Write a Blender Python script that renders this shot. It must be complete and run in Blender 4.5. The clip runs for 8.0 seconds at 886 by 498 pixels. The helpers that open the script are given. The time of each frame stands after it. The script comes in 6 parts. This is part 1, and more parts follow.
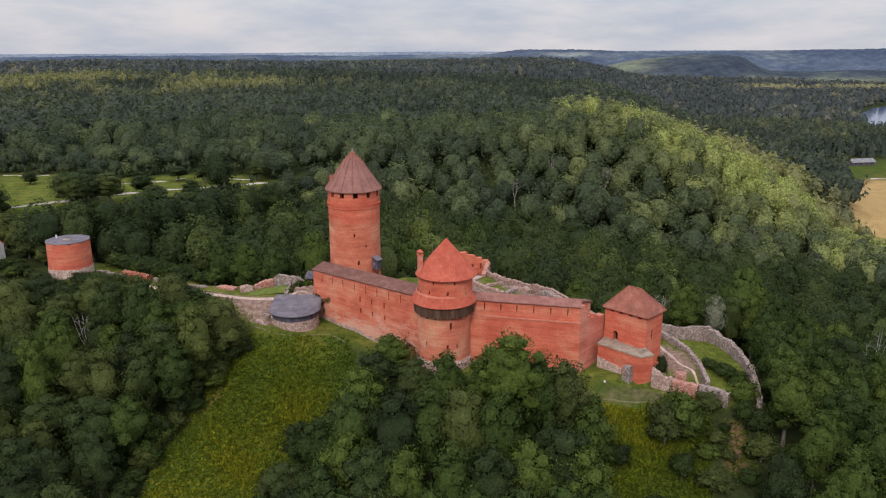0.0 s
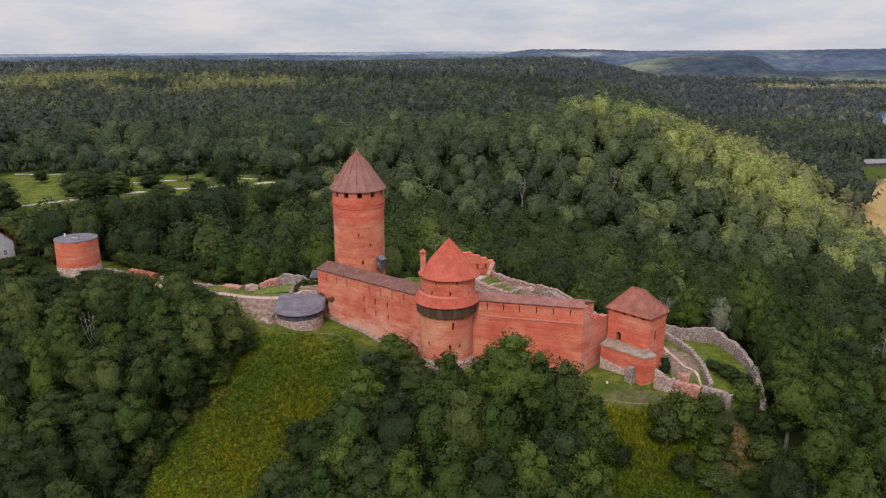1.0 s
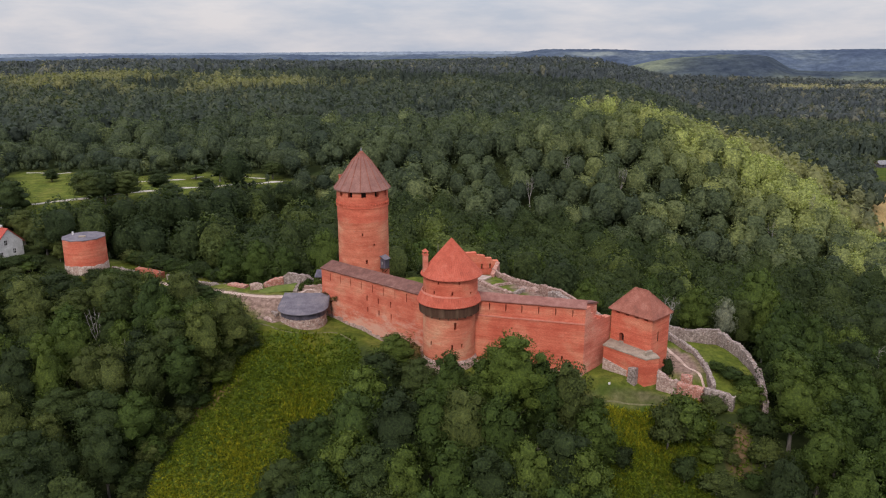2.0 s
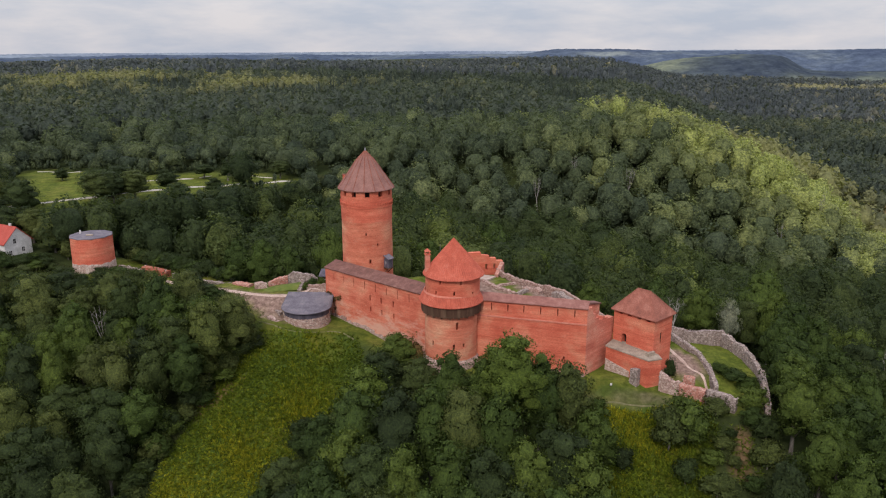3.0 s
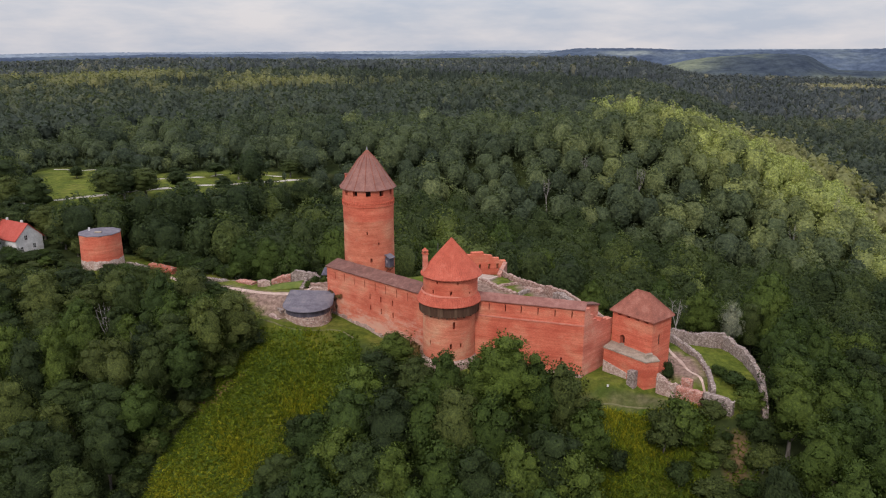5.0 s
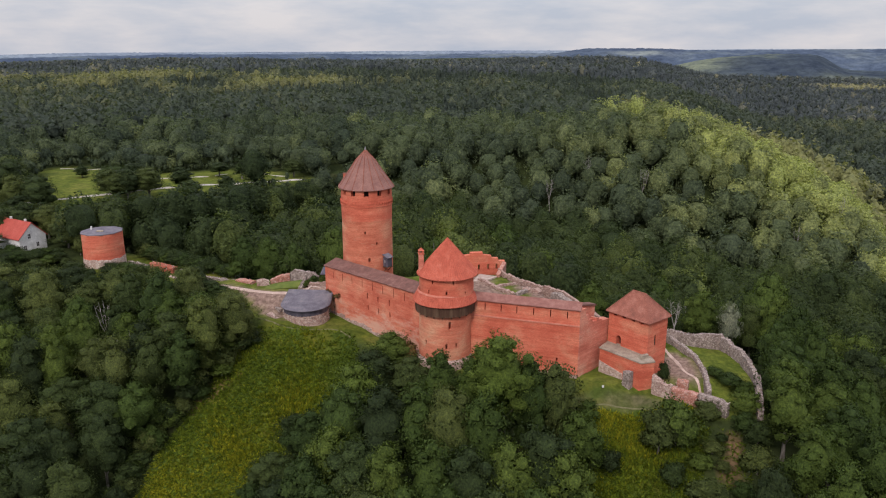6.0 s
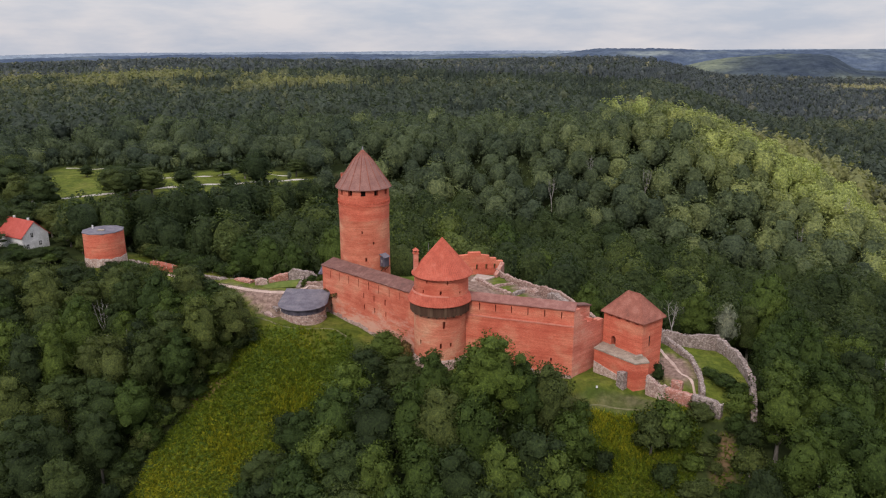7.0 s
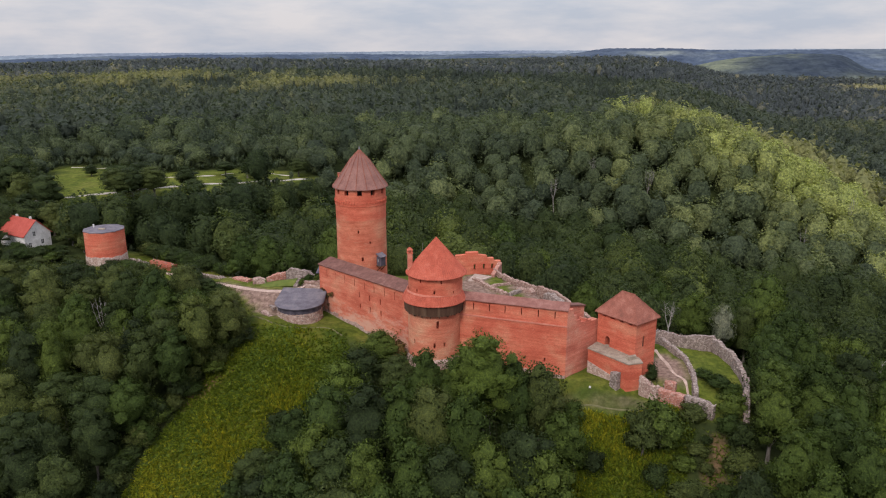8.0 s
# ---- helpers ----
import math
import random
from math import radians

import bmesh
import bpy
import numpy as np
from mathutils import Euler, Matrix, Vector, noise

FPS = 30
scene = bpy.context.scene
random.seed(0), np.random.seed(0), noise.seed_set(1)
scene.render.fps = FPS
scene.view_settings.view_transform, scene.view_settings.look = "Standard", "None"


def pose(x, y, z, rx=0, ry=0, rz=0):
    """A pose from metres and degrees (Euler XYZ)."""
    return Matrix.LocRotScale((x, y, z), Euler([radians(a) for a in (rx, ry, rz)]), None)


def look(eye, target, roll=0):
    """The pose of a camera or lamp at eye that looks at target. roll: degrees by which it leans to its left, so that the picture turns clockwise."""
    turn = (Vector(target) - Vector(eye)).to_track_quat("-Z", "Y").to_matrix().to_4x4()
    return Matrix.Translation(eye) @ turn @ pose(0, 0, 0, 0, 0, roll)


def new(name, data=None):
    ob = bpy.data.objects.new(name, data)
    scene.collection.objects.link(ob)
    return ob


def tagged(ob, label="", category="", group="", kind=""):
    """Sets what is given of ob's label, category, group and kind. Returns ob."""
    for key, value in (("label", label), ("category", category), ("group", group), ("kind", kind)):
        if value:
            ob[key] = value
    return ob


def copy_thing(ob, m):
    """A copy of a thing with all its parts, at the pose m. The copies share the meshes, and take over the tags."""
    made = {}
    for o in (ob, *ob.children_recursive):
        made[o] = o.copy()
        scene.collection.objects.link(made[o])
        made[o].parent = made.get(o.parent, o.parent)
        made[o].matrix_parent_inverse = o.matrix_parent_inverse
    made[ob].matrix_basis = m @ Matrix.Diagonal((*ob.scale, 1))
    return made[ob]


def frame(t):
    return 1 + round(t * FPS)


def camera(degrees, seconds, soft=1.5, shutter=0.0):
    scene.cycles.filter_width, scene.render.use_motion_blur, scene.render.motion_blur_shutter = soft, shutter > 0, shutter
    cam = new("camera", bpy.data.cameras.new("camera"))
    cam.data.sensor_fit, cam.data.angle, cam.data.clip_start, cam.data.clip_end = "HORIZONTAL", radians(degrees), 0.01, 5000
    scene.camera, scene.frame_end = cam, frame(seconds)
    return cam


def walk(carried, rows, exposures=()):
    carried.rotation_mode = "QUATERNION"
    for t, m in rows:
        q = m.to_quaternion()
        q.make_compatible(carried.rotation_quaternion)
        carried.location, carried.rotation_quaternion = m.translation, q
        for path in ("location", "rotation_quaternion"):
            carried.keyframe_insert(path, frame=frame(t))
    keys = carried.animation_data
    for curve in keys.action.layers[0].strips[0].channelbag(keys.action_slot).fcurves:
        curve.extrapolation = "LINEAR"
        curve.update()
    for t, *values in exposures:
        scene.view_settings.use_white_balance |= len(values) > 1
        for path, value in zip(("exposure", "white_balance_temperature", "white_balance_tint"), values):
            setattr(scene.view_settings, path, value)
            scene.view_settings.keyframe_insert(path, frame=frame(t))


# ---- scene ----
cam = camera(61.7, 8.0, 1.15)
METRES, EYE, TILT, LEAN, TURN = 20.35, 68.2, -15.0, 0.0, 0.0
ROWS = [
    (0.0, 0.0, 0.0, 0.0, -0.0, 0.0, 0.0),
    (0.5, 0.0463, -0.0037, 0.0015, 0.45, -0.01, -0.12),
    (1.0, 0.0937, -0.007, 0.0019, 0.9, -0.02, -0.24),
    (1.5, 0.1412, -0.0092, 0.0024, 1.34, -0.03, -0.37),
    (3.0, 0.289, -0.0117, 0.0039, 2.68, -0.06, -0.72),
    (3.5, 0.3408, -0.0114, 0.0063, 3.09, -0.08, -0.83),
    (4.0, 0.3981, -0.0118, 0.0085, 3.48, -0.11, -0.95),
    (4.5, 0.4612, -0.0114, 0.0106, 3.87, -0.13, -1.05),
    (6.0, 0.6741, -0.0097, 0.0129, 4.99, -0.15, -1.34),
    (6.5, 0.7526, -0.009, 0.0136, 5.37, -0.15, -1.43),
    (7.0, 0.833, -0.0081, 0.0139, 5.73, -0.16, -1.51),
    (7.5, 0.9155, -0.0068, 0.0144, 6.1, -0.17, -1.6),
    (8.0, 0.9994, -0.0057, 0.0149, 6.47, -0.18, -1.69),
]
walk(cam, [(t, pose(0, 0, EYE, TILT, LEAN, TURN) @ pose(METRES * x, METRES * y, METRES * z, 90 + pitch, roll, yaw)) for t, x, y, z, yaw, pitch, roll in ROWS],
     exposures=[(0.0, 0.0, 6420, 13.5), (8.0, 0.0, 6420, 13.5)])

# ---------------------------------------------------------------- light
SUN_AZ, SUN_EL = 195.0, 42.0          # compass from +y clockwise, degrees
world = bpy.data.worlds.new("world")
scene.world = world
world.use_nodes = True
wn, wl = world.node_tree.nodes, world.node_tree.links
wn.clear()
w_out = wn.new("ShaderNodeOutputWorld")
w_bg = wn.new("ShaderNodeBackground")
w_sky = wn.new("ShaderNodeTexSky")
w_sky.sky_type = "NISHITA"
w_sky.sun_disc = False
w_sky.sun_elevation, w_sky.sun_rotation = radians(SUN_EL), radians(SUN_AZ)
w_sky.air_density, w_sky.dust_density = 1.0, 2.0
w_bright = wn.new("ShaderNodeVectorMath")
w_bright.operation = "SCALE"
w_bright.inputs[3].default_value = 0.10
wl.new(w_sky.outputs[0], w_bright.inputs[0])
w_co = wn.new("ShaderNodeTexCoord")
w_map = wn.new("ShaderNodeMapping")
w_map.inputs["Scale"].default_value = (2.2, 2.2, 9.5)
wl.new(w_co.outputs["Generated"], w_map.inputs[0])
w_noise = wn.new("ShaderNodeTexNoise")
w_noise.inputs["Scale"].default_value = 2.6
w_noise.inputs["Detail"].default_value = 6.0
w_noise.inputs["Roughness"].default_value = 0.58
wl.new(w_map.outputs[0], w_noise.inputs["Vector"])
w_cloud = wn.new("ShaderNodeValToRGB")
w_cloud.color_ramp.elements[0].position = 0.36
w_cloud.color_ramp.elements[0].color = (0.52, 0.57, 0.655, 1)
w_cloud.color_ramp.elements[1].position = 0.66
w_cloud.color_ramp.elements[1].color = (0.775, 0.75, 0.75, 1)
wl.new(w_noise.outputs[0], w_cloud.inputs[0])
w_mix = wn.new("ShaderNodeMixRGB")
w_mix.inputs[0].default_value = 0.86
wl.new(w_bright.outputs[0], w_mix.inputs[1])
wl.new(w_cloud.outputs[0], w_mix.inputs[2])
wl.new(w_mix.outputs[0], w_bg.inputs[0])
# an overcast sky is brighter overhead than at the horizon
w_split = wn.new("ShaderNodeSeparateXYZ")
wl.new(w_co.outputs["Generated"], w_split.inputs[0])
w_high = wn.new("ShaderNodeMapRange")
w_high.inputs["From Min"].default_value, w_high.inputs["From Max"].default_value = 0.05, 1.0
w_high.inputs["To Min"].default_value, w_high.inputs["To Max"].default_value = 1.0, 2.5
wl.new(w_split.outputs["Z"], w_high.inputs["Value"])
wl.new(w_high.outputs[0], w_bg.inputs[1])
wl.new(w_bg.outputs[0], w_out.inputs[0])

sun = new("sun", bpy.data.lights.new("sun", "SUN"))
sun.data.energy, sun.data.angle, sun.data.color = 2.0, radians(11), (1.0, 0.92, 0.82)
az, el = radians(SUN_AZ), radians(SUN_EL)
sun_way = Vector((math.sin(az) * math.cos(el), math.cos(az) * math.cos(el), math.sin(el)))
sun.matrix_world = look(sun_way * 300 + Vector((0, 150, 0)), (0, 150, 0))


# ---------------------------------------------------------------- materials
def node(nt, kind, **values):
    n = nt.nodes.new(kind)
    for key, value in values.items():
        n.inputs[key.replace("_", " ")].default_value = value
    return n


def ramp(nt, source, stops):
    r = nt.nodes.new("ShaderNodeValToRGB")
    while len(r.color_ramp.elements) < len(stops):
        r.color_ramp.elements.new(0.5)
    for e, (at, col) in zip(r.color_ramp.elements, stops):
        e.position, e.color = at, (*col, 1)
    nt.links.new(source, r.inputs[0])
    return r


def mix(nt, kind, fac, a, b):
    m = nt.nodes.new("ShaderNodeMixRGB")
    m.blend_type = kind
    for i, v in enumerate((fac, a, b)):
        if isinstance(v, (int, float)):
            m.inputs[i].default_value = v
        elif isinstance(v, tuple):
            m.inputs[i].default_value = (*v, 1)
        else:
            nt.links.new(v, m.inputs[i])
    return m.outputs[0]


def material(name, rough=0.85, metal=0.0):
    mat = bpy.data.materials.new(name)
    mat.use_nodes = True
    nt = mat.node_tree
    bsdf = nt.nodes["Principled BSDF"]
    bsdf.inputs["Roughness"].default_value = rough
    bsdf.inputs["Metallic"].default_value = metal
    bsdf.inputs["Specular IOR Level"].default_value = 0.25
    return mat, nt, bsdf


def noise_tex(nt, scale, detail=4.0, rough=0.55, stretch=(1, 1, 1)):
    co = nt.nodes.new("ShaderNodeTexCoord")
    mp = nt.nodes.new("ShaderNodeMapping")
    mp.inputs["Scale"].default_value = stretch
    nt.links.new(co.outputs["Object"], mp.inputs[0])
    n = node(nt, "ShaderNodeTexNoise", Scale=scale, Detail=detail, Roughness=rough)
    nt.links.new(mp.outputs[0], n.inputs["Vector"])
    return n.outputs[0]


def bump(nt, bsdf, height, strength, distance):
    b = nt.nodes.new("ShaderNodeBump")
    b.inputs["Strength"].default_value, b.inputs["Distance"].default_value = strength, distance
    nt.links.new(height, b.inputs["Height"])
    nt.links.new(b.outputs[0], bsdf.inputs["Normal"])


def surface(name, dark, mid, light, scale=0.4, fine=5.0, stretch=(1, 1, 1), rough=0.88, relief=0.3, speck=0.35):
    """Colour from large stains between three tones, with fine grain and relief."""
    mat, nt, bsdf = material(name, rough)
    big = noise_tex(nt, scale, 5.0, 0.6, stretch)
    small = noise_tex(nt, fine, 3.0, 0.6, stretch)
    col = ramp(nt, big, [(0.3, dark), (0.5, mid), (0.7, light)]).outputs[0]
    grain = ramp(nt, small, [(0.3, (0.55, 0.55, 0.55)), (0.7, (1.35, 1.35, 1.35))]).outputs[0]
    col = mix(nt, "MULTIPLY", speck, col, grain)
    nt.links.new(col, bsdf.inputs["Base Color"])
    bump(nt, bsdf, small, relief, 0.05)
    return mat


def brick_material(name, tint=(1.0, 1.0, 1.0), pale=0.5, lime=0.0):
    mat, nt, bsdf = material(name, 0.9)
    t = lambda c: tuple(a * b for a, b in zip(c, tint))
    courses = noise_tex(nt, 1.0, 4.0, 0.65, (0.12, 0.12, 1.6))
    patch = noise_tex(nt, 0.16, 5.0, 0.62, (1, 1, 1.5))
    fine = noise_tex(nt, 2.6, 6.0, 0.8, (1, 1, 3.2))
    col = ramp(nt, patch, [(0.32, t((0.45, 0.094, 0.055))), (0.5, t((0.54, 0.137, 0.082))), (0.70, t((0.58, 0.225, 0.138)))]).outputs[0]
    band = ramp(nt, courses, [(0.36, (0.80, 0.76, 0.74)), (0.52, (1.0, 1.0, 1.0)), (0.68, (1.12, 1.22, 1.25))]).outputs[0]
    col = mix(nt, "MULTIPLY", 0.8, col, band)
    grain = ramp(nt, fine, [(0.34, (0.55, 0.52, 0.50)), (0.66, (1.38, 1.42, 1.42))]).outputs[0]
    col = mix(nt, "MULTIPLY", 0.6, col, grain)
    bricks = ramp(nt, noise_tex(nt, 6.5, 3.0, 0.8, (1, 1, 2.4)), [(0.36, (0.66, 0.6, 0.58)), (0.64, (1.3, 1.38, 1.4))]).outputs[0]
    col = mix(nt, "MULTIPLY", 0.45, col, bricks)
    mortar = ramp(nt, noise_tex(nt, 0.35, 6.0, 0.7, (0.6, 0.6, 1.6)), [(0.58, (0, 0, 0)), (0.74, (1, 1, 1))]).outputs[0]
    fade = mix(nt, "MULTIPLY", 1.0, mortar, (pale, pale, pale))
    col = mix(nt, "MIX", fade, col, t((0.52, 0.30, 0.20)))
    spots = ramp(nt, noise_tex(nt, 1.5, 5.0, 0.75, (1, 1, 2.2)), [(0.62, (0, 0, 0)), (0.70, (0.75 * pale + 0.1, 0.75 * pale + 0.1, 0.75 * pale + 0.1))]).outputs[0]
    col = mix(nt, "MIX", spots, col, (0.56, 0.40, 0.30))
    if lime:
        # old lime plaster left in patches near the foot
        at = nt.nodes.new("ShaderNodeNewGeometry")
        z = nt.nodes.new("ShaderNodeSeparateXYZ")
        nt.links.new(at.outputs["Position"], z.inputs[0])
        height = node(nt, "ShaderNodeMapRange")
        height.inputs["From Min"].default_value, height.inputs["From Max"].default_value = 3.0, 11.5
        height.inputs["To Min"].default_value, height.inputs["To Max"].default_value = 0.16, -0.12
        nt.links.new(z.outputs["Z"], height.inputs["Value"])
        add = nt.nodes.new("ShaderNodeMath")
        add.operation = "ADD"
        nt.links.new(noise_tex(nt, 0.5, 8.0, 0.75, (0.6, 0.6, 1.3)), add.inputs[0])
        nt.links.new(height.outputs[0], add.inputs[1])
        patches = ramp(nt, add.outputs[0], [(0.52, (0, 0, 0)), (0.68, (lime, lime, lime))]).outputs[0]
        col = mix(nt, "MIX", patches, col, (0.54, 0.32, 0.24))
    nt.links.new(col, bsdf.inputs["Base Color"])
    bump(nt, bsdf, fine, 0.35, 0.04)
    return mat


def tile_material(name, a, b, c, rows=2.4):
    """Clay tiles: blotchy tone, with courses that follow the height."""
    mat, nt, bsdf = material(name, 0.8)
    patch = noise_tex(nt, 0.5, 6.0, 0.7)
    fine = noise_tex(nt, 5.5, 4.0, 0.75)
    col = ramp(nt, patch, [(0.3, a), (0.5, b), (0.72, c)]).outputs[0]
    grain = ramp(nt, fine, [(0.34, (0.62, 0.6, 0.6)), (0.66, (1.32, 1.32, 1.34))]).outputs[0]
    col = mix(nt, "MULTIPLY", 0.7, col, grain)
    co = nt.nodes.new("ShaderNodeTexCoord")
    wave = node(nt, "ShaderNodeTexWave", Scale=rows, Distortion=0.6)
    wave.bands_direction = "Z"
    nt.links.new(co.outputs["Object"], wave.inputs["Vector"])
    lines = ramp(nt, wave.outputs[0], [(0.0, (0.86, 0.84, 0.84)), (0.35, (1, 1, 1))]).outputs[0]
    col = mix(nt, "MULTIPLY", 0.6, col, lines)
    nt.links.new(col, bsdf.inputs["Base Color"])
    bump(nt, bsdf, wave.outputs[0], 0.4, 0.05)
    return mat


LUSH = 1.21


def leaf_material(name, dark, mid, light, shared, grain=1.7, punch=1.0):
    """Leaves. shared: tone from each tree's own attribute, else from the object's random number."""
    mat, nt, bsdf = material(name, 0.65)
    bsdf.inputs["Specular IOR Level"].default_value = 0.12
    if shared:
        a = nt.nodes.new("ShaderNodeAttribute")
        a.attribute_name = "tone"
        tone = a.outputs["Fac"]
    else:
        tone = nt.nodes.new("ShaderNodeObjectInfo").outputs["Random"]
    dark, mid, light = [(c[0] * LUSH * 1.16, c[1] * LUSH, c[2] * LUSH * 1.12) for c in (dark, mid, light)]
    col = ramp(nt, tone, [(0.0, dark), (0.5, mid), (0.92, light), (1.0, (light[0] * 1.05, light[1] * 1.08, light[2]))]).outputs[0]
    if not shared:
        geo = nt.nodes.new("ShaderNodeNewGeometry")
        flick = ramp(nt, geo.outputs["Random Per Island"], [(0.0, (0.74, 0.77, 0.74)), (0.6, (1.0, 1.0, 1.0)), (1.0, (1.28, 1.22, 1.15))]).outputs[0]
        col = mix(nt, "MULTIPLY", 0.6, col, flick)
    else:
        fine = noise_tex(nt, 0.55, 3.0, 0.7)
        flick = ramp(nt, fine, [(0.3, (0.6, 0.64, 0.6)), (0.7, (1.35, 1.3, 1.2))]).outputs[0]
        col = mix(nt, "MULTIPLY", 0.32, col, flick)
        geo = nt.nodes.new("ShaderNodeNewGeometry")
        spray = ramp(nt, geo.outputs["Random Per Island"], [(0.0, (0.72, 0.76, 0.74)), (0.6, (1.0, 1.0, 1.0)), (1.0, (1.3, 1.22, 1.1))]).outputs[0]
        col = mix(nt, "MULTIPLY", 0.4 * punch, col, spray)
    nt.links.new(col, bsdf.inputs["Base Color"])
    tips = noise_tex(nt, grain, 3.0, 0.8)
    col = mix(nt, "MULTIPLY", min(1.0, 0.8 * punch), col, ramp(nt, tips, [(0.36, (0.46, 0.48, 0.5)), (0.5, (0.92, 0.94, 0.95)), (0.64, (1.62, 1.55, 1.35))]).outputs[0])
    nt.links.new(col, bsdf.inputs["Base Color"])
    bump(nt, bsdf, tips, min(1.0, punch), 0.9 / grain)
    # light that comes through the blades
    thin = nt.nodes.new("ShaderNodeBsdfTranslucent")
    nt.links.new(mix(nt, "MULTIPLY", 1.0, col, (1.3, 1.35, 0.8)), thin.inputs["Color"])
    both = nt.nodes.new("ShaderNodeMixShader")
    both.inputs[0].default_value = 0.33
    nt.links.new(bsdf.outputs[0], both.inputs[1])
    nt.links.new(thin.outputs[0], both.inputs[2])
    nt.links.new(both.outputs[0], nt.nodes["Material Output"].inputs["Surface"])
    return mat


BRICK = brick_material("red_brick", pale=0.35)
BRICK_WORN = brick_material("worn_brick", (0.97, 1.06, 1.08), 0.55, 0.8)
BRICK_FALLEN = brick_material("dark_fallen_brick", (0.62, 0.8, 0.85), 0.4)
BRICK_OLD = brick_material("weathered_brick", (0.96, 1.2, 1.2), 0.6)
BRICK_PALE = brick_material("pale_brick", (1.0, 1.3, 1.5), 0.5)
PLASTER_BAND = surface("lime_mortar_band", (0.47, 0.14, 0.10), (0.52, 0.18, 0.125), (0.56, 0.235, 0.17), 0.9)
TILE_ORANGE = tile_material("orange_clay_tile", (0.31, 0.070, 0.043), (0.42, 0.094, 0.056), (0.48, 0.14, 0.09))
TILE_BROWN = tile_material("brown_clay_tile", (0.18, 0.088, 0.075), (0.235, 0.115, 0.095), (0.285, 0.155, 0.13))
TILE_DULL = tile_material("dull_red_tile", (0.155, 0.062, 0.046), (0.255, 0.090, 0.062), (0.34, 0.15, 0.11))
TILE_RED = tile_material("bright_red_tile", (0.30, 0.055, 0.04), (0.37, 0.07, 0.05), (0.41, 0.095, 0.07))
SHINGLE = surface("grey_shingle", (0.095, 0.085, 0.105), (0.135, 0.122, 0.145), (0.185, 0.165, 0.18), 0.5, 4.0, (1, 1, 2))
WOOD_DARK = surface("dark_boards", (0.06, 0.034, 0.022), (0.095, 0.056, 0.036), (0.14, 0.09, 0.06), 0.8, 5.0, (1, 1, 0.15))
WOOD_BROWN = surface("brown_boards", (0.065, 0.036, 0.023), (0.105, 0.06, 0.038), (0.15, 0.094, 0.062), 0.8, 5.0, (1, 1, 0.15))
WOOD_BLUE = surface("grey_blue_boards", (0.05, 0.045, 0.06), (0.08, 0.072, 0.095), (0.13, 0.115, 0.14), 0.8, 5.0, (1, 1, 0.2))
STONE_PLAIN = surface("loose_stone", (0.2, 0.13, 0.1), (0.31, 0.215, 0.175), (0.42, 0.32, 0.27), 1.1, 3.4, speck=0.7)
def stone_material(name, dark, mid, light, scale=1.5):
    """Field stones: each with its own tone, darker recessed joints."""
    mat, nt, bsdf = material(name, 0.92)
    co = nt.nodes.new("ShaderNodeTexCoord")
    cells = node(nt, "ShaderNodeTexVoronoi", Scale=scale)
    nt.links.new(co.outputs["Object"], cells.inputs["Vector"])
    gaps = node(nt, "ShaderNodeTexVoronoi", Scale=scale)
    gaps.feature = "DISTANCE_TO_EDGE"
    nt.links.new(co.outputs["Object"], gaps.inputs["Vector"])
    split = nt.nodes.new("ShaderNodeSeparateColor")
    nt.links.new(cells.outputs["Color"], split.inputs[0])
    col = ramp(nt, split.outputs[0], [(0.0, dark), (0.5, mid), (1.0, light)]).outputs[0]
    grain = ramp(nt, noise_tex(nt, 4.0, 4.0, 0.7), [(0.3, (0.62, 0.6, 0.6)), (0.7, (1.3, 1.3, 1.3))]).outputs[0]
    col = mix(nt, "MULTIPLY", 0.7, col, grain)
    joint = ramp(nt, gaps.outputs["Distance"], [(0.02, (0.5, 0.46, 0.43)), (0.10, (1, 1, 1))]).outputs[0]
    col = mix(nt, "MULTIPLY", 0.65, col, joint)
    nt.links.new(col, bsdf.inputs["Base Color"])
    bump(nt, bsdf, gaps.outputs["Distance"], 0.7, 0.12)
    return mat


BRICK_RUBBLE = stone_material("broken_brick_rubble", (0.33, 0.135, 0.10), (0.42, 0.195, 0.15), (0.47, 0.30, 0.25), 3.2)
PALE_STONE = surface("pale_limestone", (0.28, 0.205, 0.17), (0.36, 0.275, 0.235), (0.44, 0.35, 0.305), 0.9, 3.0)
STONE = stone_material("rubble_stone", (0.29, 0.18, 0.15), (0.40, 0.285, 0.245), (0.50, 0.39, 0.345), 2.7)
STONE_COURT = stone_material("weathered_court_stone", (0.23, 0.135, 0.11), (0.33, 0.22, 0.185), (0.43, 0.32, 0.275), 2.7)
STONE_FOOT = stone_material("pale_footing_stone", (0.36, 0.25, 0.21), (0.47, 0.35, 0.30), (0.57, 0.47, 0.42), 2.4)
STONE_GREY = stone_material("grey_fieldstone", (0.175, 0.135, 0.12), (0.265, 0.212, 0.192), (0.37, 0.31, 0.282), 2.8)
STONE_LIGHT = surface("light_stone", (0.3, 0.24, 0.21), (0.42, 0.35, 0.31), (0.52, 0.45, 0.4), 1.1, 3.4, speck=0.7)
STONE_DARK = surface("dark_stone", (0.13, 0.1, 0.09), (0.2, 0.16, 0.145), (0.28, 0.23, 0.21), 1.1, 3.4, speck=0.7)
TILE_DARK = tile_material("old_dark_tile", (0.10, 0.05, 0.042), (0.155, 0.072, 0.058), (0.235, 0.125, 0.102))
TILE_WALK = tile_material("worn_red_tile", (0.17, 0.072, 0.058), (0.23, 0.10, 0.08), (0.30, 0.155, 0.128))
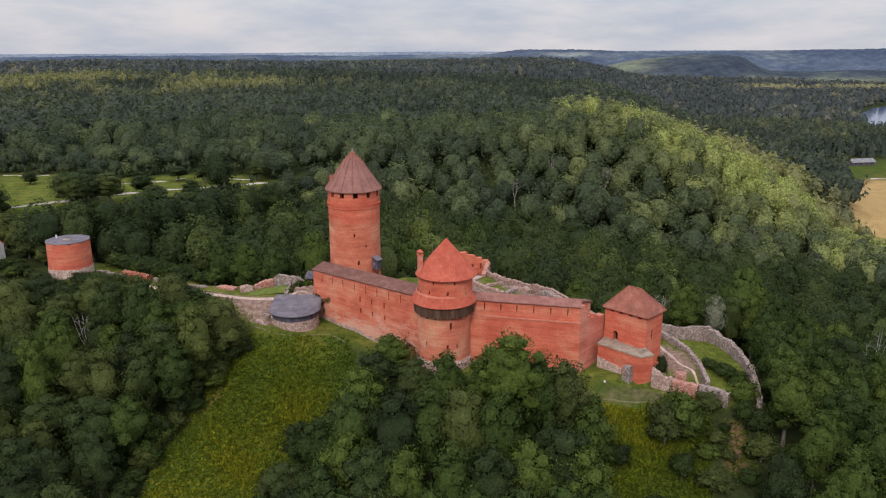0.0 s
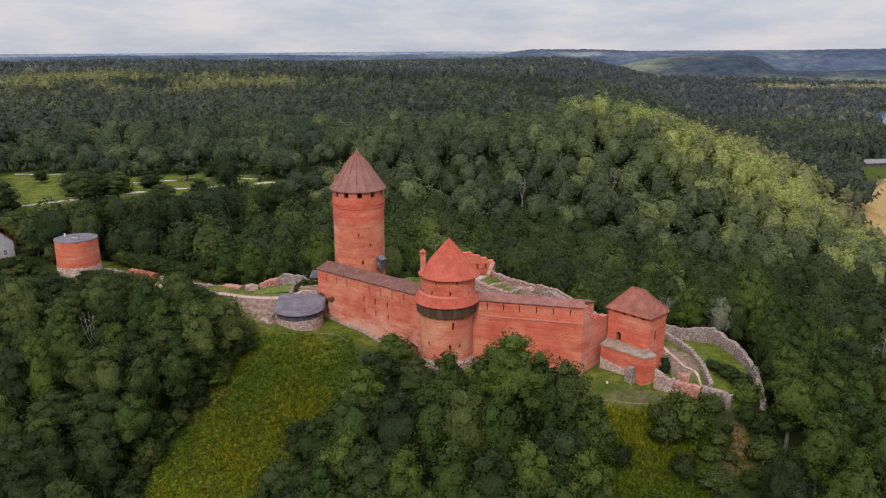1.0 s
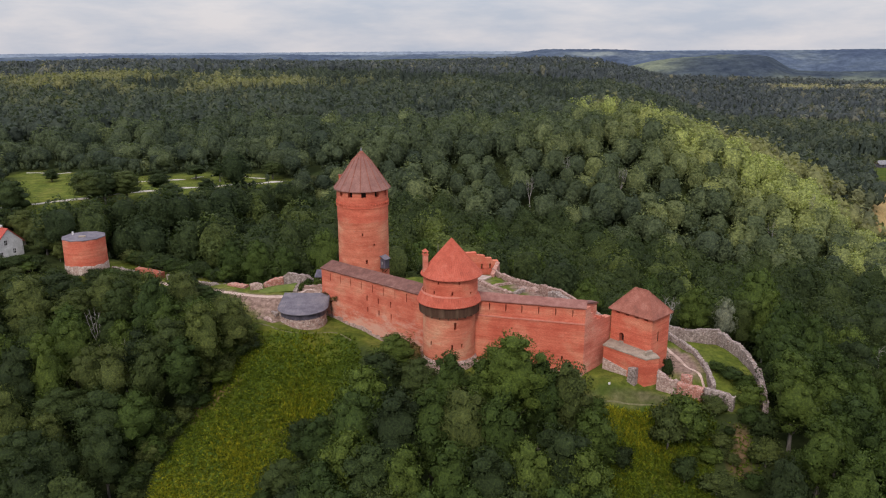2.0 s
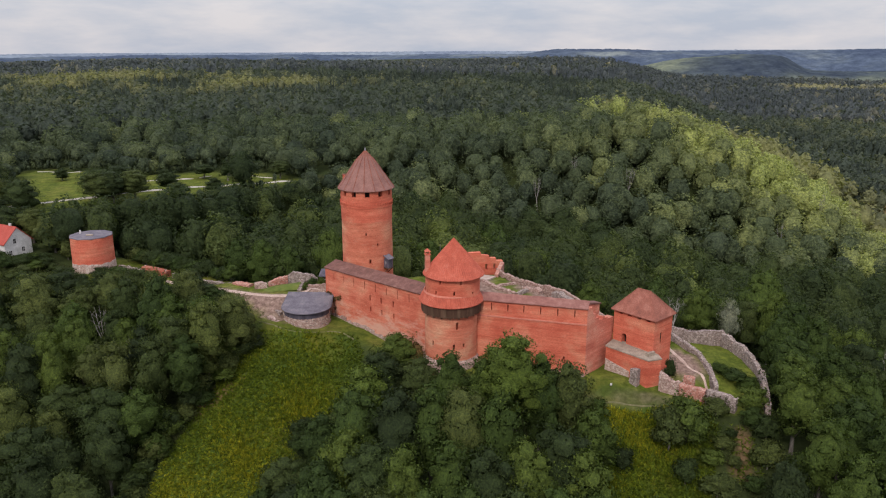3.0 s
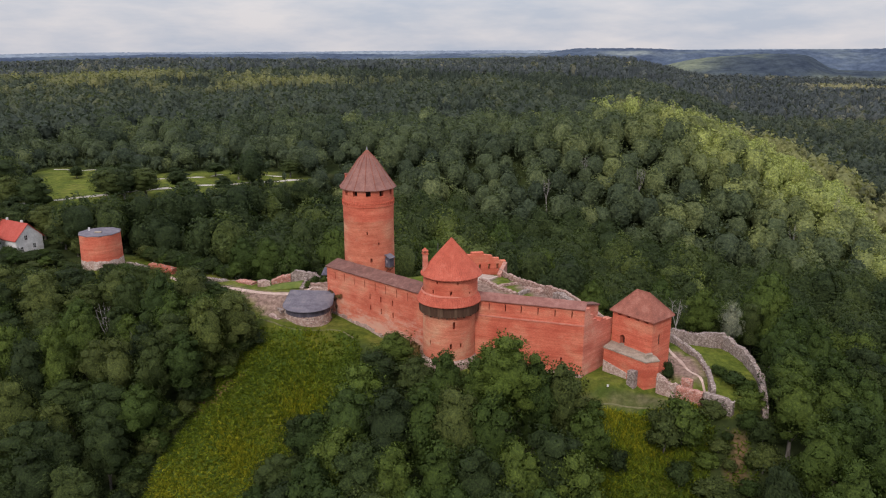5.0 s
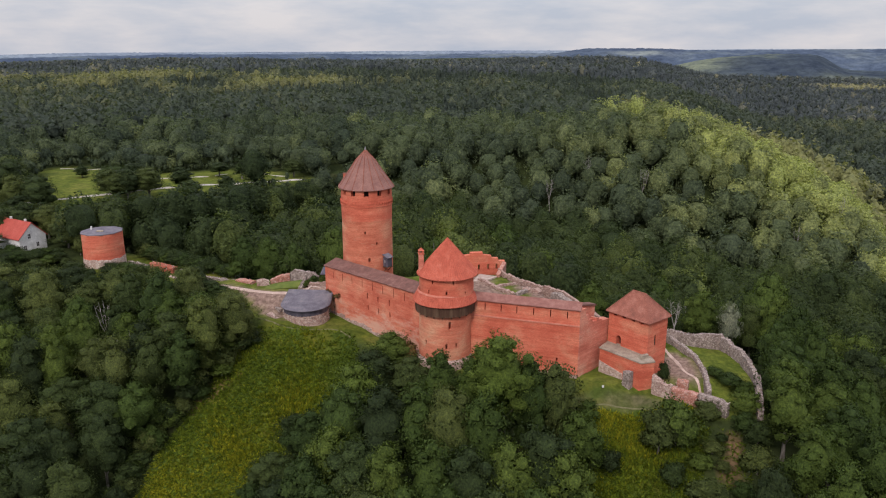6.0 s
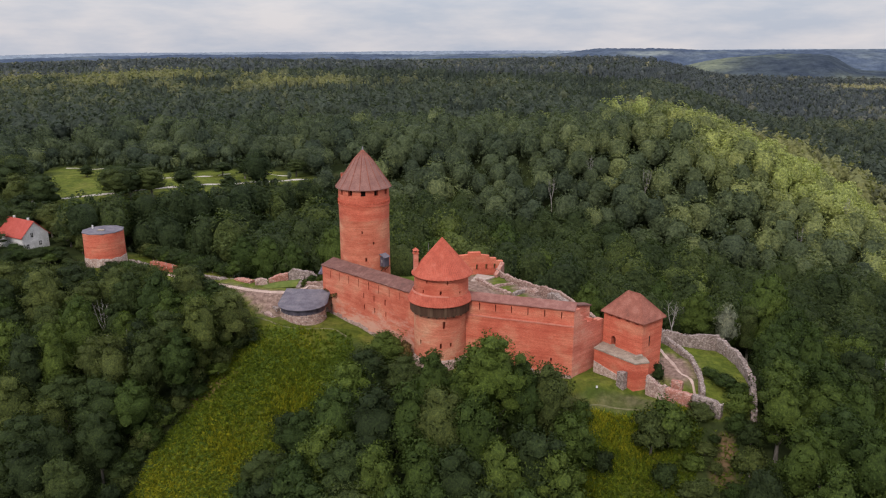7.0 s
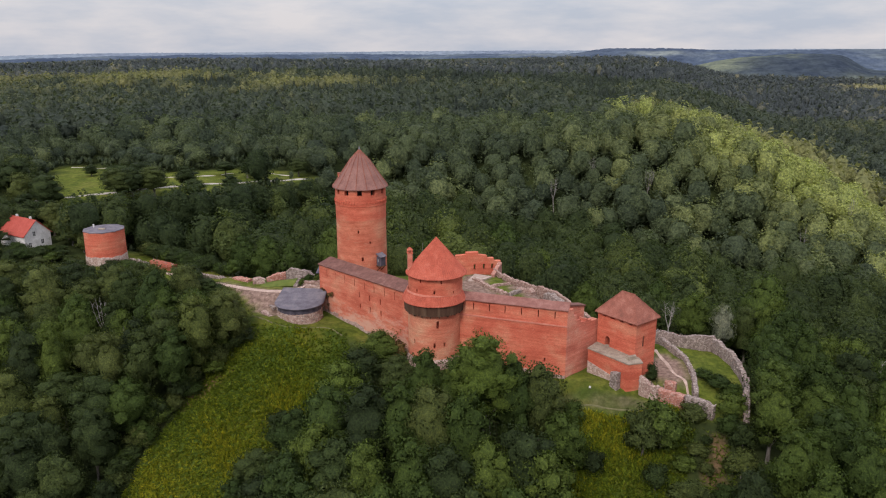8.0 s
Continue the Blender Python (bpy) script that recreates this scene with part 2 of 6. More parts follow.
SLAB = surface("concrete_slab", (0.21, 0.16, 0.125), (0.285, 0.23, 0.18), (0.36, 0.305, 0.245), 0.7, 4.0, speck=0.6)
TRAIL = surface("trodden_earth", (0.085, 0.088, 0.036), (0.125, 0.118, 0.055), (0.185, 0.158, 0.09), 0.6, 4.0)
GRAVEL = surface("gravel_path", (0.32, 0.225, 0.185), (0.42, 0.305, 0.255), (0.51, 0.39, 0.33), 0.5, 4.0)
ROAD = surface("pale_gravel_road", (0.3, 0.27, 0.23), (0.39, 0.355, 0.32), (0.47, 0.43, 0.39), 0.2, 2.0)
WHITE = surface("white_render", (0.50, 0.485, 0.47), (0.60, 0.585, 0.57), (0.68, 0.665, 0.65), 0.5, 3.0)
# near-black base colour that stands in for unlit interiors
DARK = surface("dark_interior", (0.012, 0.01, 0.009), (0.018, 0.014, 0.012), (0.024, 0.02, 0.017))
METAL = surface("zinc_sheet", (0.12, 0.115, 0.125), (0.175, 0.17, 0.18), (0.25, 0.245, 0.25), 0.6, 3.0, rough=0.5)
BARK = surface("grey_bark", (0.07, 0.06, 0.05), (0.13, 0.115, 0.1), (0.24, 0.22, 0.2), 1.2, 5.0, (1, 1, 0.3))
BARK_PALE = surface("pale_grey_bark", (0.10, 0.088, 0.075), (0.17, 0.155, 0.135), (0.27, 0.25, 0.225), 1.2, 5.0, (1, 1, 0.3))
DEADWOOD = surface("bleached_dead_wood", (0.2, 0.18, 0.16), (0.28, 0.26, 0.24), (0.36, 0.34, 0.32), 1.2, 5.0)
BANK_GRASS = surface("short_bank_grass", (0.055, 0.078, 0.014), (0.090, 0.118, 0.020), (0.14, 0.15, 0.036), 0.5, 6.0)
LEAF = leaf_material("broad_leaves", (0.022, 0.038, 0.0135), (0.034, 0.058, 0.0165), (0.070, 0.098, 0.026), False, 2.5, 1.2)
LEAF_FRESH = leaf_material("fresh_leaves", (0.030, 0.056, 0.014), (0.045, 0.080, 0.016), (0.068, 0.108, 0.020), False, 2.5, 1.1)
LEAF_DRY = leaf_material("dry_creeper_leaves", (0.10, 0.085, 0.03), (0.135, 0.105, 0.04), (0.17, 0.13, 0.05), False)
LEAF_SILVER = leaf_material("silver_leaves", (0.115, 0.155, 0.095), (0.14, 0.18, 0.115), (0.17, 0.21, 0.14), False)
# light end raised for the hillside sunlight painted through tone
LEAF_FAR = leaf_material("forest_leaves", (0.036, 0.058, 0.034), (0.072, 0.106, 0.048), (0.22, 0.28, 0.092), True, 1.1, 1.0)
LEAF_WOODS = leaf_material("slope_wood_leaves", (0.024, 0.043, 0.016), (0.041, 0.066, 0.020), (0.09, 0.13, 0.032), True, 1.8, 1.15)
# plateau trees of every kind; haze put in as bluer, flatter colour
LEAF_HAZE = leaf_material("hazed_plateau_leaves", (0.029, 0.045, 0.034), (0.051, 0.074, 0.046), (0.145, 0.168, 0.070), True, 0.6, 0.6)
# distance haze painted into the leaf colour; light end serves sunlit clumps
LEAF_HAZE_FAR = leaf_material("hazed_distant_leaves", (0.043, 0.060, 0.060), (0.059, 0.080, 0.075), (0.20, 0.215, 0.125), True, 0.35, 0.5)
def hill_material(name, dark, mid, light, pasture, scale, fine):
    """Far hills: woods in patches; the pasture colour serves open land and a painted sunlit flank."""
    mat, nt, bsdf = material(name, 1.0)
    bsdf.inputs["Specular IOR Level"].default_value = 0.0
    col = ramp(nt, noise_tex(nt, scale, 6.0, 0.6), [(0.36, dark), (0.52, mid), (0.72, light)]).outputs[0]
    a = nt.nodes.new("ShaderNodeAttribute")
    a.attribute_name = "pasture"
    edge = nt.nodes.new("ShaderNodeMath")
    edge.operation = "MULTIPLY"
    nt.links.new(a.outputs["Fac"], edge.inputs[0])
    nt.links.new(ramp(nt, noise_tex(nt, scale * 4, 5.0, 0.65), [(0.34, (0.35, 0.35, 0.35)), (0.56, (1, 1, 1))]).outputs[0], edge.inputs[1])
    col = mix(nt, "MIX", edge.outputs[0], col, pasture)
    grain = noise_tex(nt, fine, 4.0, 0.75, (1, 1, 1.6))
    col = mix(nt, "MULTIPLY", 0.8, col, ramp(nt, grain, [(0.34, (0.62, 0.64, 0.66)), (0.66, (1.36, 1.34, 1.3))]).outputs[0])
    nt.links.new(col, bsdf.inputs["Base Color"])
    bump(nt, bsdf, grain, 0.8, 6.0)
    return mat


# haze is put into these colours: bluer, then paler, with distance
HILL_GREEN = hill_material("hazed_green_hill", (0.036, 0.047, 0.066), (0.054, 0.068, 0.082), (0.135, 0.155, 0.112), (0.15, 0.168, 0.122), 0.0045, 0.035)
HILL_BLUE = hill_material("hazed_blue_hill", (0.052, 0.069, 0.108), (0.072, 0.094, 0.134), (0.15, 0.175, 0.18), (0.25, 0.275, 0.25), 0.003, 0.03)
HILL_PALE = hill_material("hazed_pale_hill", (0.15, 0.18, 0.235), (0.18, 0.215, 0.265), (0.23, 0.26, 0.28), (0.3, 0.32, 0.3), 0.002, 0.03)
HERB = leaf_material("meadow_herbs", (0.050, 0.088, 0.009), (0.094, 0.142, 0.011), (0.205, 0.220, 0.013), True)
WATER, _nt, _b = material("river_water", 0.12)
_b.inputs["Base Color"].default_value = (0.06, 0.10, 0.18, 1)
bump(_nt, _b, noise_tex(_nt, 0.4, 3.0), 0.1, 0.1)


def ground_material():
    mat, nt, bsdf = material("ground_cover", 0.95)
    bsdf.inputs["Specular IOR Level"].default_value = 0.05
    fields = {}
    for key in ("lawn", "meadow", "crop", "bare", "dust"):
        a = nt.nodes.new("ShaderNodeAttribute")
        a.attribute_name = key
        fields[key] = a.outputs["Fac"]
    n1, n2 = noise_tex(nt, 0.12, 6.0, 0.65), noise_tex(nt, 1.1, 4.0, 0.65)
    floor = ramp(nt, n1, [(0.3, (0.024, 0.032, 0.013)), (0.55, (0.036, 0.048, 0.016)), (0.75, (0.055, 0.054, 0.026))]).outputs[0]
    tufts = noise_tex(nt, 0.42, 5.0, 0.7)
    lawn = ramp(nt, n1, [(0.3, (0.060, 0.083, 0.014)), (0.5, (0.090, 0.110, 0.019)), (0.72, (0.135, 0.135, 0.034))]).outputs[0]
    lawn = mix(nt, "MULTIPLY", 0.85, lawn, ramp(nt, tufts, [(0.36, (0.6, 0.66, 0.6)), (0.5, (1.0, 1.0, 1.0)), (0.64, (1.45, 1.36, 1.2))]).outputs[0])
    wild = ramp(nt, n1, [(0.3, (0.036, 0.058, 0.010)), (0.5, (0.052, 0.076, 0.012)), (0.7, (0.10, 0.10, 0.015))]).outputs[0]
    crop = ramp(nt, n1, [(0.3, (0.29, 0.19, 0.08)), (0.6, (0.36, 0.25, 0.11)), (0.8, (0.39, 0.3, 0.15))]).outputs[0]
    bare = ramp(nt, n2, [(0.3, (0.1, 0.06, 0.035)), (0.5, (0.19, 0.10, 0.06)), (0.75, (0.22, 0.14, 0.09))]).outputs[0]
    col = mix(nt, "MIX", fields["lawn"], floor, lawn)
    col = mix(nt, "MIX", fields["meadow"], col, wild)
    col = mix(nt, "MIX", fields["crop"], col, crop)
    col = mix(nt, "MIX", fields["bare"], col, bare)
    dust = ramp(nt, n2, [(0.3, (0.15, 0.098, 0.078)), (0.5, (0.20, 0.134, 0.110)), (0.72, (0.265, 0.19, 0.16))]).outputs[0]
    col = mix(nt, "MIX", fields["dust"], col, dust)
    grain = ramp(nt, n2, [(0.3, (0.66, 0.68, 0.66)), (0.7, (1.25, 1.22, 1.2))]).outputs[0]
    col = mix(nt, "MULTIPLY", 0.8, col, grain)
    nt.links.new(col, bsdf.inputs["Base Color"])
    bump(nt, bsdf, n2, 0.6, 0.25)
    return mat


GROUND = ground_material()


# ---------------------------------------------------------------- mesh helpers
def part(name, bm, mat, parent=None, label="", smooth=False):
    me = bpy.data.meshes.new(name)
    bmesh.ops.recalc_face_normals(bm, faces=bm.faces[:])
    bm.to_mesh(me)
    bm.free()
    me.materials.append(mat)
    if smooth:
        me.polygons.foreach_set("use_smooth", [True] * len(me.polygons))
    ob = new(name, me)
    if parent is not None:
        ob.parent = parent
        ob.matrix_parent_inverse = Matrix.Translation(-parent_place(parent))
    return tagged(ob, label=label) if label else ob


def parent_place(ob):
    place = Vector(ob.location)
    if ob.parent is not None:
        place = Vector((0, 0, 0))
    return place


def thing(name, at, label, category, group="", kind=""):
    ob = new(name)
    ob.location = at
    ob.empty_display_size = 0.5
    return tagged(ob, label, category, group, kind)


def prism(poly, z0, z1, bm=None):
    """A solid over a plan polygon. z0, z1: a number, or one for each corner."""
    bm = bm or bmesh.new()
    n = len(poly)
    lo = [z0] * n if isinstance(z0, (int, float)) else z0
    hi = [z1] * n if isinstance(z1, (int, float)) else z1
    a = [bm.verts.new((x, y, z)) for (x, y), z in zip(poly, lo)]
    b = [bm.verts.new((x, y, z)) for (x, y), z in zip(poly, hi)]
    bm.faces.new(a[::-1])
    bm.faces.new(b)
    for i in range(n):
        j = (i + 1) % n
        bm.faces.new((a[i], a[j], b[j], b[i]))
    return bm


def block(cx, cy, z0, w, d, h, turn=0.0, bm=None):
    c, s = math.cos(turn), math.sin(turn)
    poly = [(cx + c * u - s * v, cy + s * u + c * v) for u, v in ((-w / 2, -d / 2), (w / 2, -d / 2), (w / 2, d / 2), (-w / 2, d / 2))]
    return prism(poly, z0, z0 + h, bm)


def lathe(cx, cy, profile, n=48, start=0.0, sweep=360.0, bm=None):
    """Rings of (radius, z), outer then inner, closed into a solid of revolution."""
    bm = bm or bmesh.new()
    full = sweep >= 360.0
    m = n if full else n + 1
    rings = []
    for r, z in profile:
        if r < 1e-4:
            rings.append([bm.verts.new((cx, cy, z))] * m)
        else:
            rings.append([bm.verts.new((cx + r * math.cos(radians(start + sweep * i / n)), cy + r * math.sin(radians(start + sweep * i / n)), z)) for i in range(m)])
    for p, q in zip(rings, rings[1:]):
        for i in range(n):
            j = (i + 1) % m
            face = []
            for v in (p[i], p[j], q[j], q[i]):
                if v not in face:
                    face.append(v)
            if len(face) > 2:
                bm.faces.new(face)
    return bm


def ribbed(cx, cy, profile, columns, depth, n):
    """A round roof whose tile columns stand a little proud."""
    bm = lathe(cx, cy, profile, n)
    for v in bm.verts:
        x, y = v.co.x - cx, v.co.y - cy
        r = math.hypot(x, y)
        if r > 0.3:
            k = 1 + depth * min(1.0, r / 3) * math.cos(columns * math.atan2(y, x)) / r
            v.co.x, v.co.y = cx + x * k, cy + y * k
    return bm


def tube(bm, pts, n=7):
    rings = []
    for i, (p, r) in enumerate(pts):
        q = pts[min(i + 1, len(pts) - 1)][0] - pts[max(i - 1, 0)][0]
        side = q.cross(Vector((0.3, 1, 0.1))).normalized()
        other = q.cross(side).normalized()
        rings.append([bm.verts.new(p + side * r * math.cos(6.283 * k / n) + other * r * math.sin(6.283 * k / n)) for k in range(n)])
    for a, b in zip(rings, rings[1:]):
        for k in range(n):
            bm.faces.new((a[k], a[(k + 1) % n], b[(k + 1) % n], b[k]))
    bm.faces.new(rings[-1])


def cut(ob, cutters):
    """Cuts openings through a mesh for good."""
    tool = new("cutter", bpy.data.meshes.new("cutter"))
    bmesh.ops.recalc_face_normals(cutters, faces=cutters.faces[:])
    cutters.to_mesh(tool.data)
    cutters.free()
    mod = ob.modifiers.new("openings", "BOOLEAN")
    mod.operation, mod.object, mod.solver = "DIFFERENCE", tool, "EXACT"
    if ob.parent is not None:
        tool.parent, tool.matrix_parent_inverse = ob.parent, ob.matrix_parent_inverse.copy()
    bpy.context.view_layer.update()
    made = bpy.data.meshes.new_from_object(ob.evaluated_get(bpy.context.evaluated_depsgraph_get()))
    ob.modifiers.clear()
    ob.data = made
    bpy.data.objects.remove(tool)


def smooth01(a, b, v):
    t = np.clip((v - a) / (b - a), 0, 1)
    return t * t * (3 - 2 * t)


def inside_distance(poly, x, y):
    """Signed distance to a plan polygon: negative inside."""
    x, y = np.asarray(x, float), np.asarray(y, float)
    best = np.full(x.shape, 1e18)
    within = np.zeros(x.shape, bool)
    n = len(poly)
    for i in range(n):
        ax, ay = poly[i]
        bx, by = poly[(i + 1) % n]
        ex, ey = bx - ax, by - ay
        t = np.clip(((x - ax) * ex + (y - ay) * ey) / (ex * ex + ey * ey), 0, 1)
        best = np.minimum(best, (x - ax - t * ex) ** 2 + (y - ay - t * ey) ** 2)
        with np.errstate(divide="ignore", invalid="ignore"):
            crosses = ((ay > y) != (by > y)) & (x < ex * (y - ay) / (ey if ey else 1e-9) + ax)
        within ^= crosses
    d = np.sqrt(best)
    return np.where(within, -d, d)


# ---------------------------------------------------------------- terrain
RIDGE = [(-150, 200), (-112, 193), (-90, 188), (-62, 176), (-50, 168), (-41, 163.5), (-24, 163), (-8, 152), (6, 148), (27, 146), (41, 143.5), (56, 135.5), (65, 137),
         (68, 154), (65, 169), (50, 173), (36, 176), (27, 186), (14, 205), (-10, 200), (-30, 196), (-60, 192), (-98, 214), (-150, 228)]
COURT = [(-62, 179), (-53, 176.4), (-44, 174.4), (-33.5, 180.5), (-30, 180.0), (-18.5, 171.0), (-4.5, 161), (8, 158.8), (28.5, 153.8), (31, 159), (31, 171), (26.5, 179), (11.5, 200.5), (-10, 197), (-30, 193), (-45, 189), (-62, 188)]
LAWN = [(-154, 238), (-128, 241), (-100, 243), (-92, 262), (-80, 280), (-70, 289), (-67, 298), (-76, 306), (-88, 313), (-112, 319), (-140, 301), (-168, 322), (-200, 330), (-178, 272)]
MEADOW = [(-45, 166), (-24, 164), (-21, 155), (-27, 144), (-32, 132), (-40, 112), (-46, 96), (-60, 98), (-57, 132), (-51, 150)]
GLADE = [(29, 146), (41, 143), (50, 138), (52, 134), (50, 128), (48, 120), (46, 100), (32, 100), (32, 122), (29, 134)]
BANK = [(56, 132), (58, 131.5), (58.5, 127), (57, 123.5), (54.5, 124), (56, 128)]
DUST = [[(-63, 184), (-53, 179.5), (-43, 178), (-36, 182), (-34, 180), (-41, 175), (-41, 168), (-45.5, 169.5), (-50, 173), (-55, 177)],
        [(44.5, 153), (48, 159), (52, 163.5), (55.5, 157), (55.5, 150), (52.5, 147.5), (49, 149)], [(15.5, 193), (18, 193), (24.5, 186), (31, 176), (31, 166), (26, 168), (21, 176), (20, 182), (17, 184.5)],
        [(1, 188), (4, 197), (9, 198.5), (9.5, 190), (13, 183), (15, 177), (10, 176), (6, 182)], [(-27, 178), (-22, 176), (-8, 166), (-4, 170), (-12, 176), (-20, 181)]]


def ground(x, y):
    x, y = np.asarray(x, float), np.asarray(y, float)
    left = smooth01(-40, -95, x)
    ravine = 4 - 9 * smooth01(-125, -55, x) - 9 * smooth01(-40, 30, x) - 10 * smooth01(30, 110, x) - 14 * smooth01(150, 330, x)
    edge = 6 + 0.27 * np.minimum(y, 520) + 0.14 * np.clip(y - 520, 0, 4000)
    plateau = 14 + 8 * np.exp(-(((x - 96) / 50) ** 2 + ((y - 405) / 50) ** 2)) - 11 * np.exp(-(((x - 120) / 140) ** 2 + ((y - 580) / 105) ** 2))
    plateau = plateau + 5 * np.sin(x / 260 + y / 420) + 5 * np.sin(y / 170 - x / 310) * smooth01(420, 700, y)
    plateau = plateau + (17 - plateau) * np.exp(-((x + 118) / 75) ** 2 - ((y - 278) / 55) ** 2)
    plateau = plateau + 7 * smooth01(1200, 2600, y)
    run = 265 + (0.10 * y - 155) * smooth01(450, 800, y) - 52 * smooth01(455, 360, y)
    down = (x - edge) / run + 0.19
    down = down + 1.7 * np.clip(down - 0.5, 0, 1) * smooth01(455, 375, y)
    fall = smooth01(0, 1, down)
    plateau = plateau * (1 - fall) - 40 * fall
    over = y + 0.25 * x
    hills = smooth01(2250, 2800, over + 160 * np.sin(x / 330)) * (13 + 5 * np.sin(x / 370 + 1.0))
    plateau = plateau + hills * fall
    rise0 = 283 - 58 * left
    back = ravine + (plateau - ravine) * smooth01(0, 1, (y + 0.10 * np.clip(x, 0, 60) - rise0) / (73 - 50 * left))
    front = -38 + 0.0 * x
    flank = smooth01(185, 235, y + 0.35 * np.clip(x - 70, 0, 400))
    base = front + (back - front) * flank
    d = inside_distance(RIDGE, x, y)
    foot = 6.2 - 3.1 * smooth01(-62, -30, x) - 1.7 * smooth01(-30, -15, x) - 1.2 * smooth01(-10, 32, x) + 0.7 * smooth01(42, 52, x) * smooth01(140, 150, y)
    foot = foot + 2.4 * smooth01(-112, -128, x) - 1.2 * smooth01(33, 39, x) * smooth01(149, 145, y)
    slope = np.where(d > 0, foot - 0.52 * d - 1.2 * (1 - np.exp(-d / 4.0)), foot + 0.0 * d)
    k = 5.0
    h = np.clip(0.5 + 0.5 * (slope - base) / k, 0, 1)
    z = base + (slope - base) * h + k * h * (1 - h) * (d > 0)
    z = np.where(d <= 0, foot, np.minimum(z, np.maximum(base + 1.25, foot)))
    c = inside_distance(COURT, x, y)
    soft = 1.2 + 4.0 * smooth01(-37, -43, x)
    z = z + (7.6 - z) * smooth01(0, 1, (soft - c) / (soft + 1.0))
    z = z + 0.35 * np.sin(x * 0.33 + 1.7 * np.sin(y * 0.21)) * np.sin(y * 0.29) * (c > 3)
    far = smooth01(4000, 4900, np.hypot(x, y))
    return z * (1 - far) + far * np.clip(z, 12, 26)


def make_ground():
    def axis(lo, fine0, fine1, hi, step, grow):
        mids = list(np.arange(fine0, fine1 + 0.01, step))
        up, s = [], step
        v = fine1
        while v < hi:
            s = min(s * grow, 160)
            v += s
            up.append(min(v, hi))
        dn, s = [], step
        v = fine0
        while v > lo:
            s = min(s * grow, 160)
            v -= s
            dn.append(max(v, lo))
        return np.array(dn[::-1] + mids + up)
    xs, ys = axis(-4600, -66, 72, 4600, 1.35, 1.08), axis(-1500, 100, 206, 4850, 1.35, 1.06)
    gx, gy = np.meshgrid(xs, ys)
    gz = ground(gx, gy)
    verts = np.stack([gx.ravel(), gy.ravel(), gz.ravel()], 1)
    w, h = len(xs), len(ys)
    i = (np.arange(h - 1)[:, None] * w + np.arange(w - 1)[None]).ravel()
    faces = np.stack([i, i + 1, i + w + 1, i + w], 1)
    me = bpy.data.meshes.new("ground")
    me.from_pydata(verts, [], faces.tolist())
    me.polygons.foreach_set("use_smooth", [True] * len(faces))
    x, y = verts[:, 0], verts[:, 1]
    lawn = smooth01(2.5, -1.5, inside_distance(LAWN, x, y))
    lawn = np.maximum(lawn, smooth01(1.0, -1.0, inside_distance(RIDGE, x, y)) * smooth01(-116, -108, x) * smooth01(220, 208, y))
    crop = smooth01(15, -5, inside_distance([(226, 388), (300, 355), (350, 430), (500, 600), (480, 660), (360, 628), (300, 545)], x, y))
    meadow = np.maximum(smooth01(3, -2, inside_distance(MEADOW, x, y)), smooth01(3, -2, inside_distance(GLADE, x, y)))
    meadow = np.maximum(meadow, smooth01(20, -10, inside_distance([(355, 636), (480, 668), (520, 720), (500, 760), (380, 715)], x, y)))
    bare = np.maximum(0.6 * smooth01(1.5, -1.0, inside_distance(BANK, x, y) + 1.3 * np.sin(x * 0.9) * np.sin(y * 0.7 + 1)), 0.8 * smooth01(1.5, -1.5, inside_distance([(-46.5, 152), (-46.5, 150.3), (-50.5, 147), (-54, 142), (-54.7, 143.5), (-51.5, 149.5)], x, y)))
    dust = np.max([smooth01(1.6, -1.2, inside_distance(p, x, y) + 0.9 * np.sin(x * 1.3) * np.sin(y * 1.1)) for p in DUST], axis=0)
    dust = np.maximum(dust, 0.3 * smooth01(1.2, -1.0, inside_distance([(28, 142.8), (36.4, 143), (40, 144.0), (44.4, 143.2), (48.5, 139.8), (47.5, 138.4), (44, 141.0), (36, 141.6), (28, 141.4)], x, y) + 0.8 * np.sin(x * 1.1) * np.sin(y * 1.4)))
    for key, values in (("lawn", lawn), ("meadow", meadow), ("crop", crop), ("bare", bare), ("dust", dust)):
        me.attributes.new(key, "FLOAT", "POINT").data.foreach_set("value", values.astype(np.float32))
    me.materials.append(GROUND)
    return tagged(new("ground", me), "rolling wooded ground with lawns and a castle ridge", "ground", kind="structure")


make_ground()


def gz_at(x, y):
    return float(ground(np.array([x]), np.array([y]))[0])


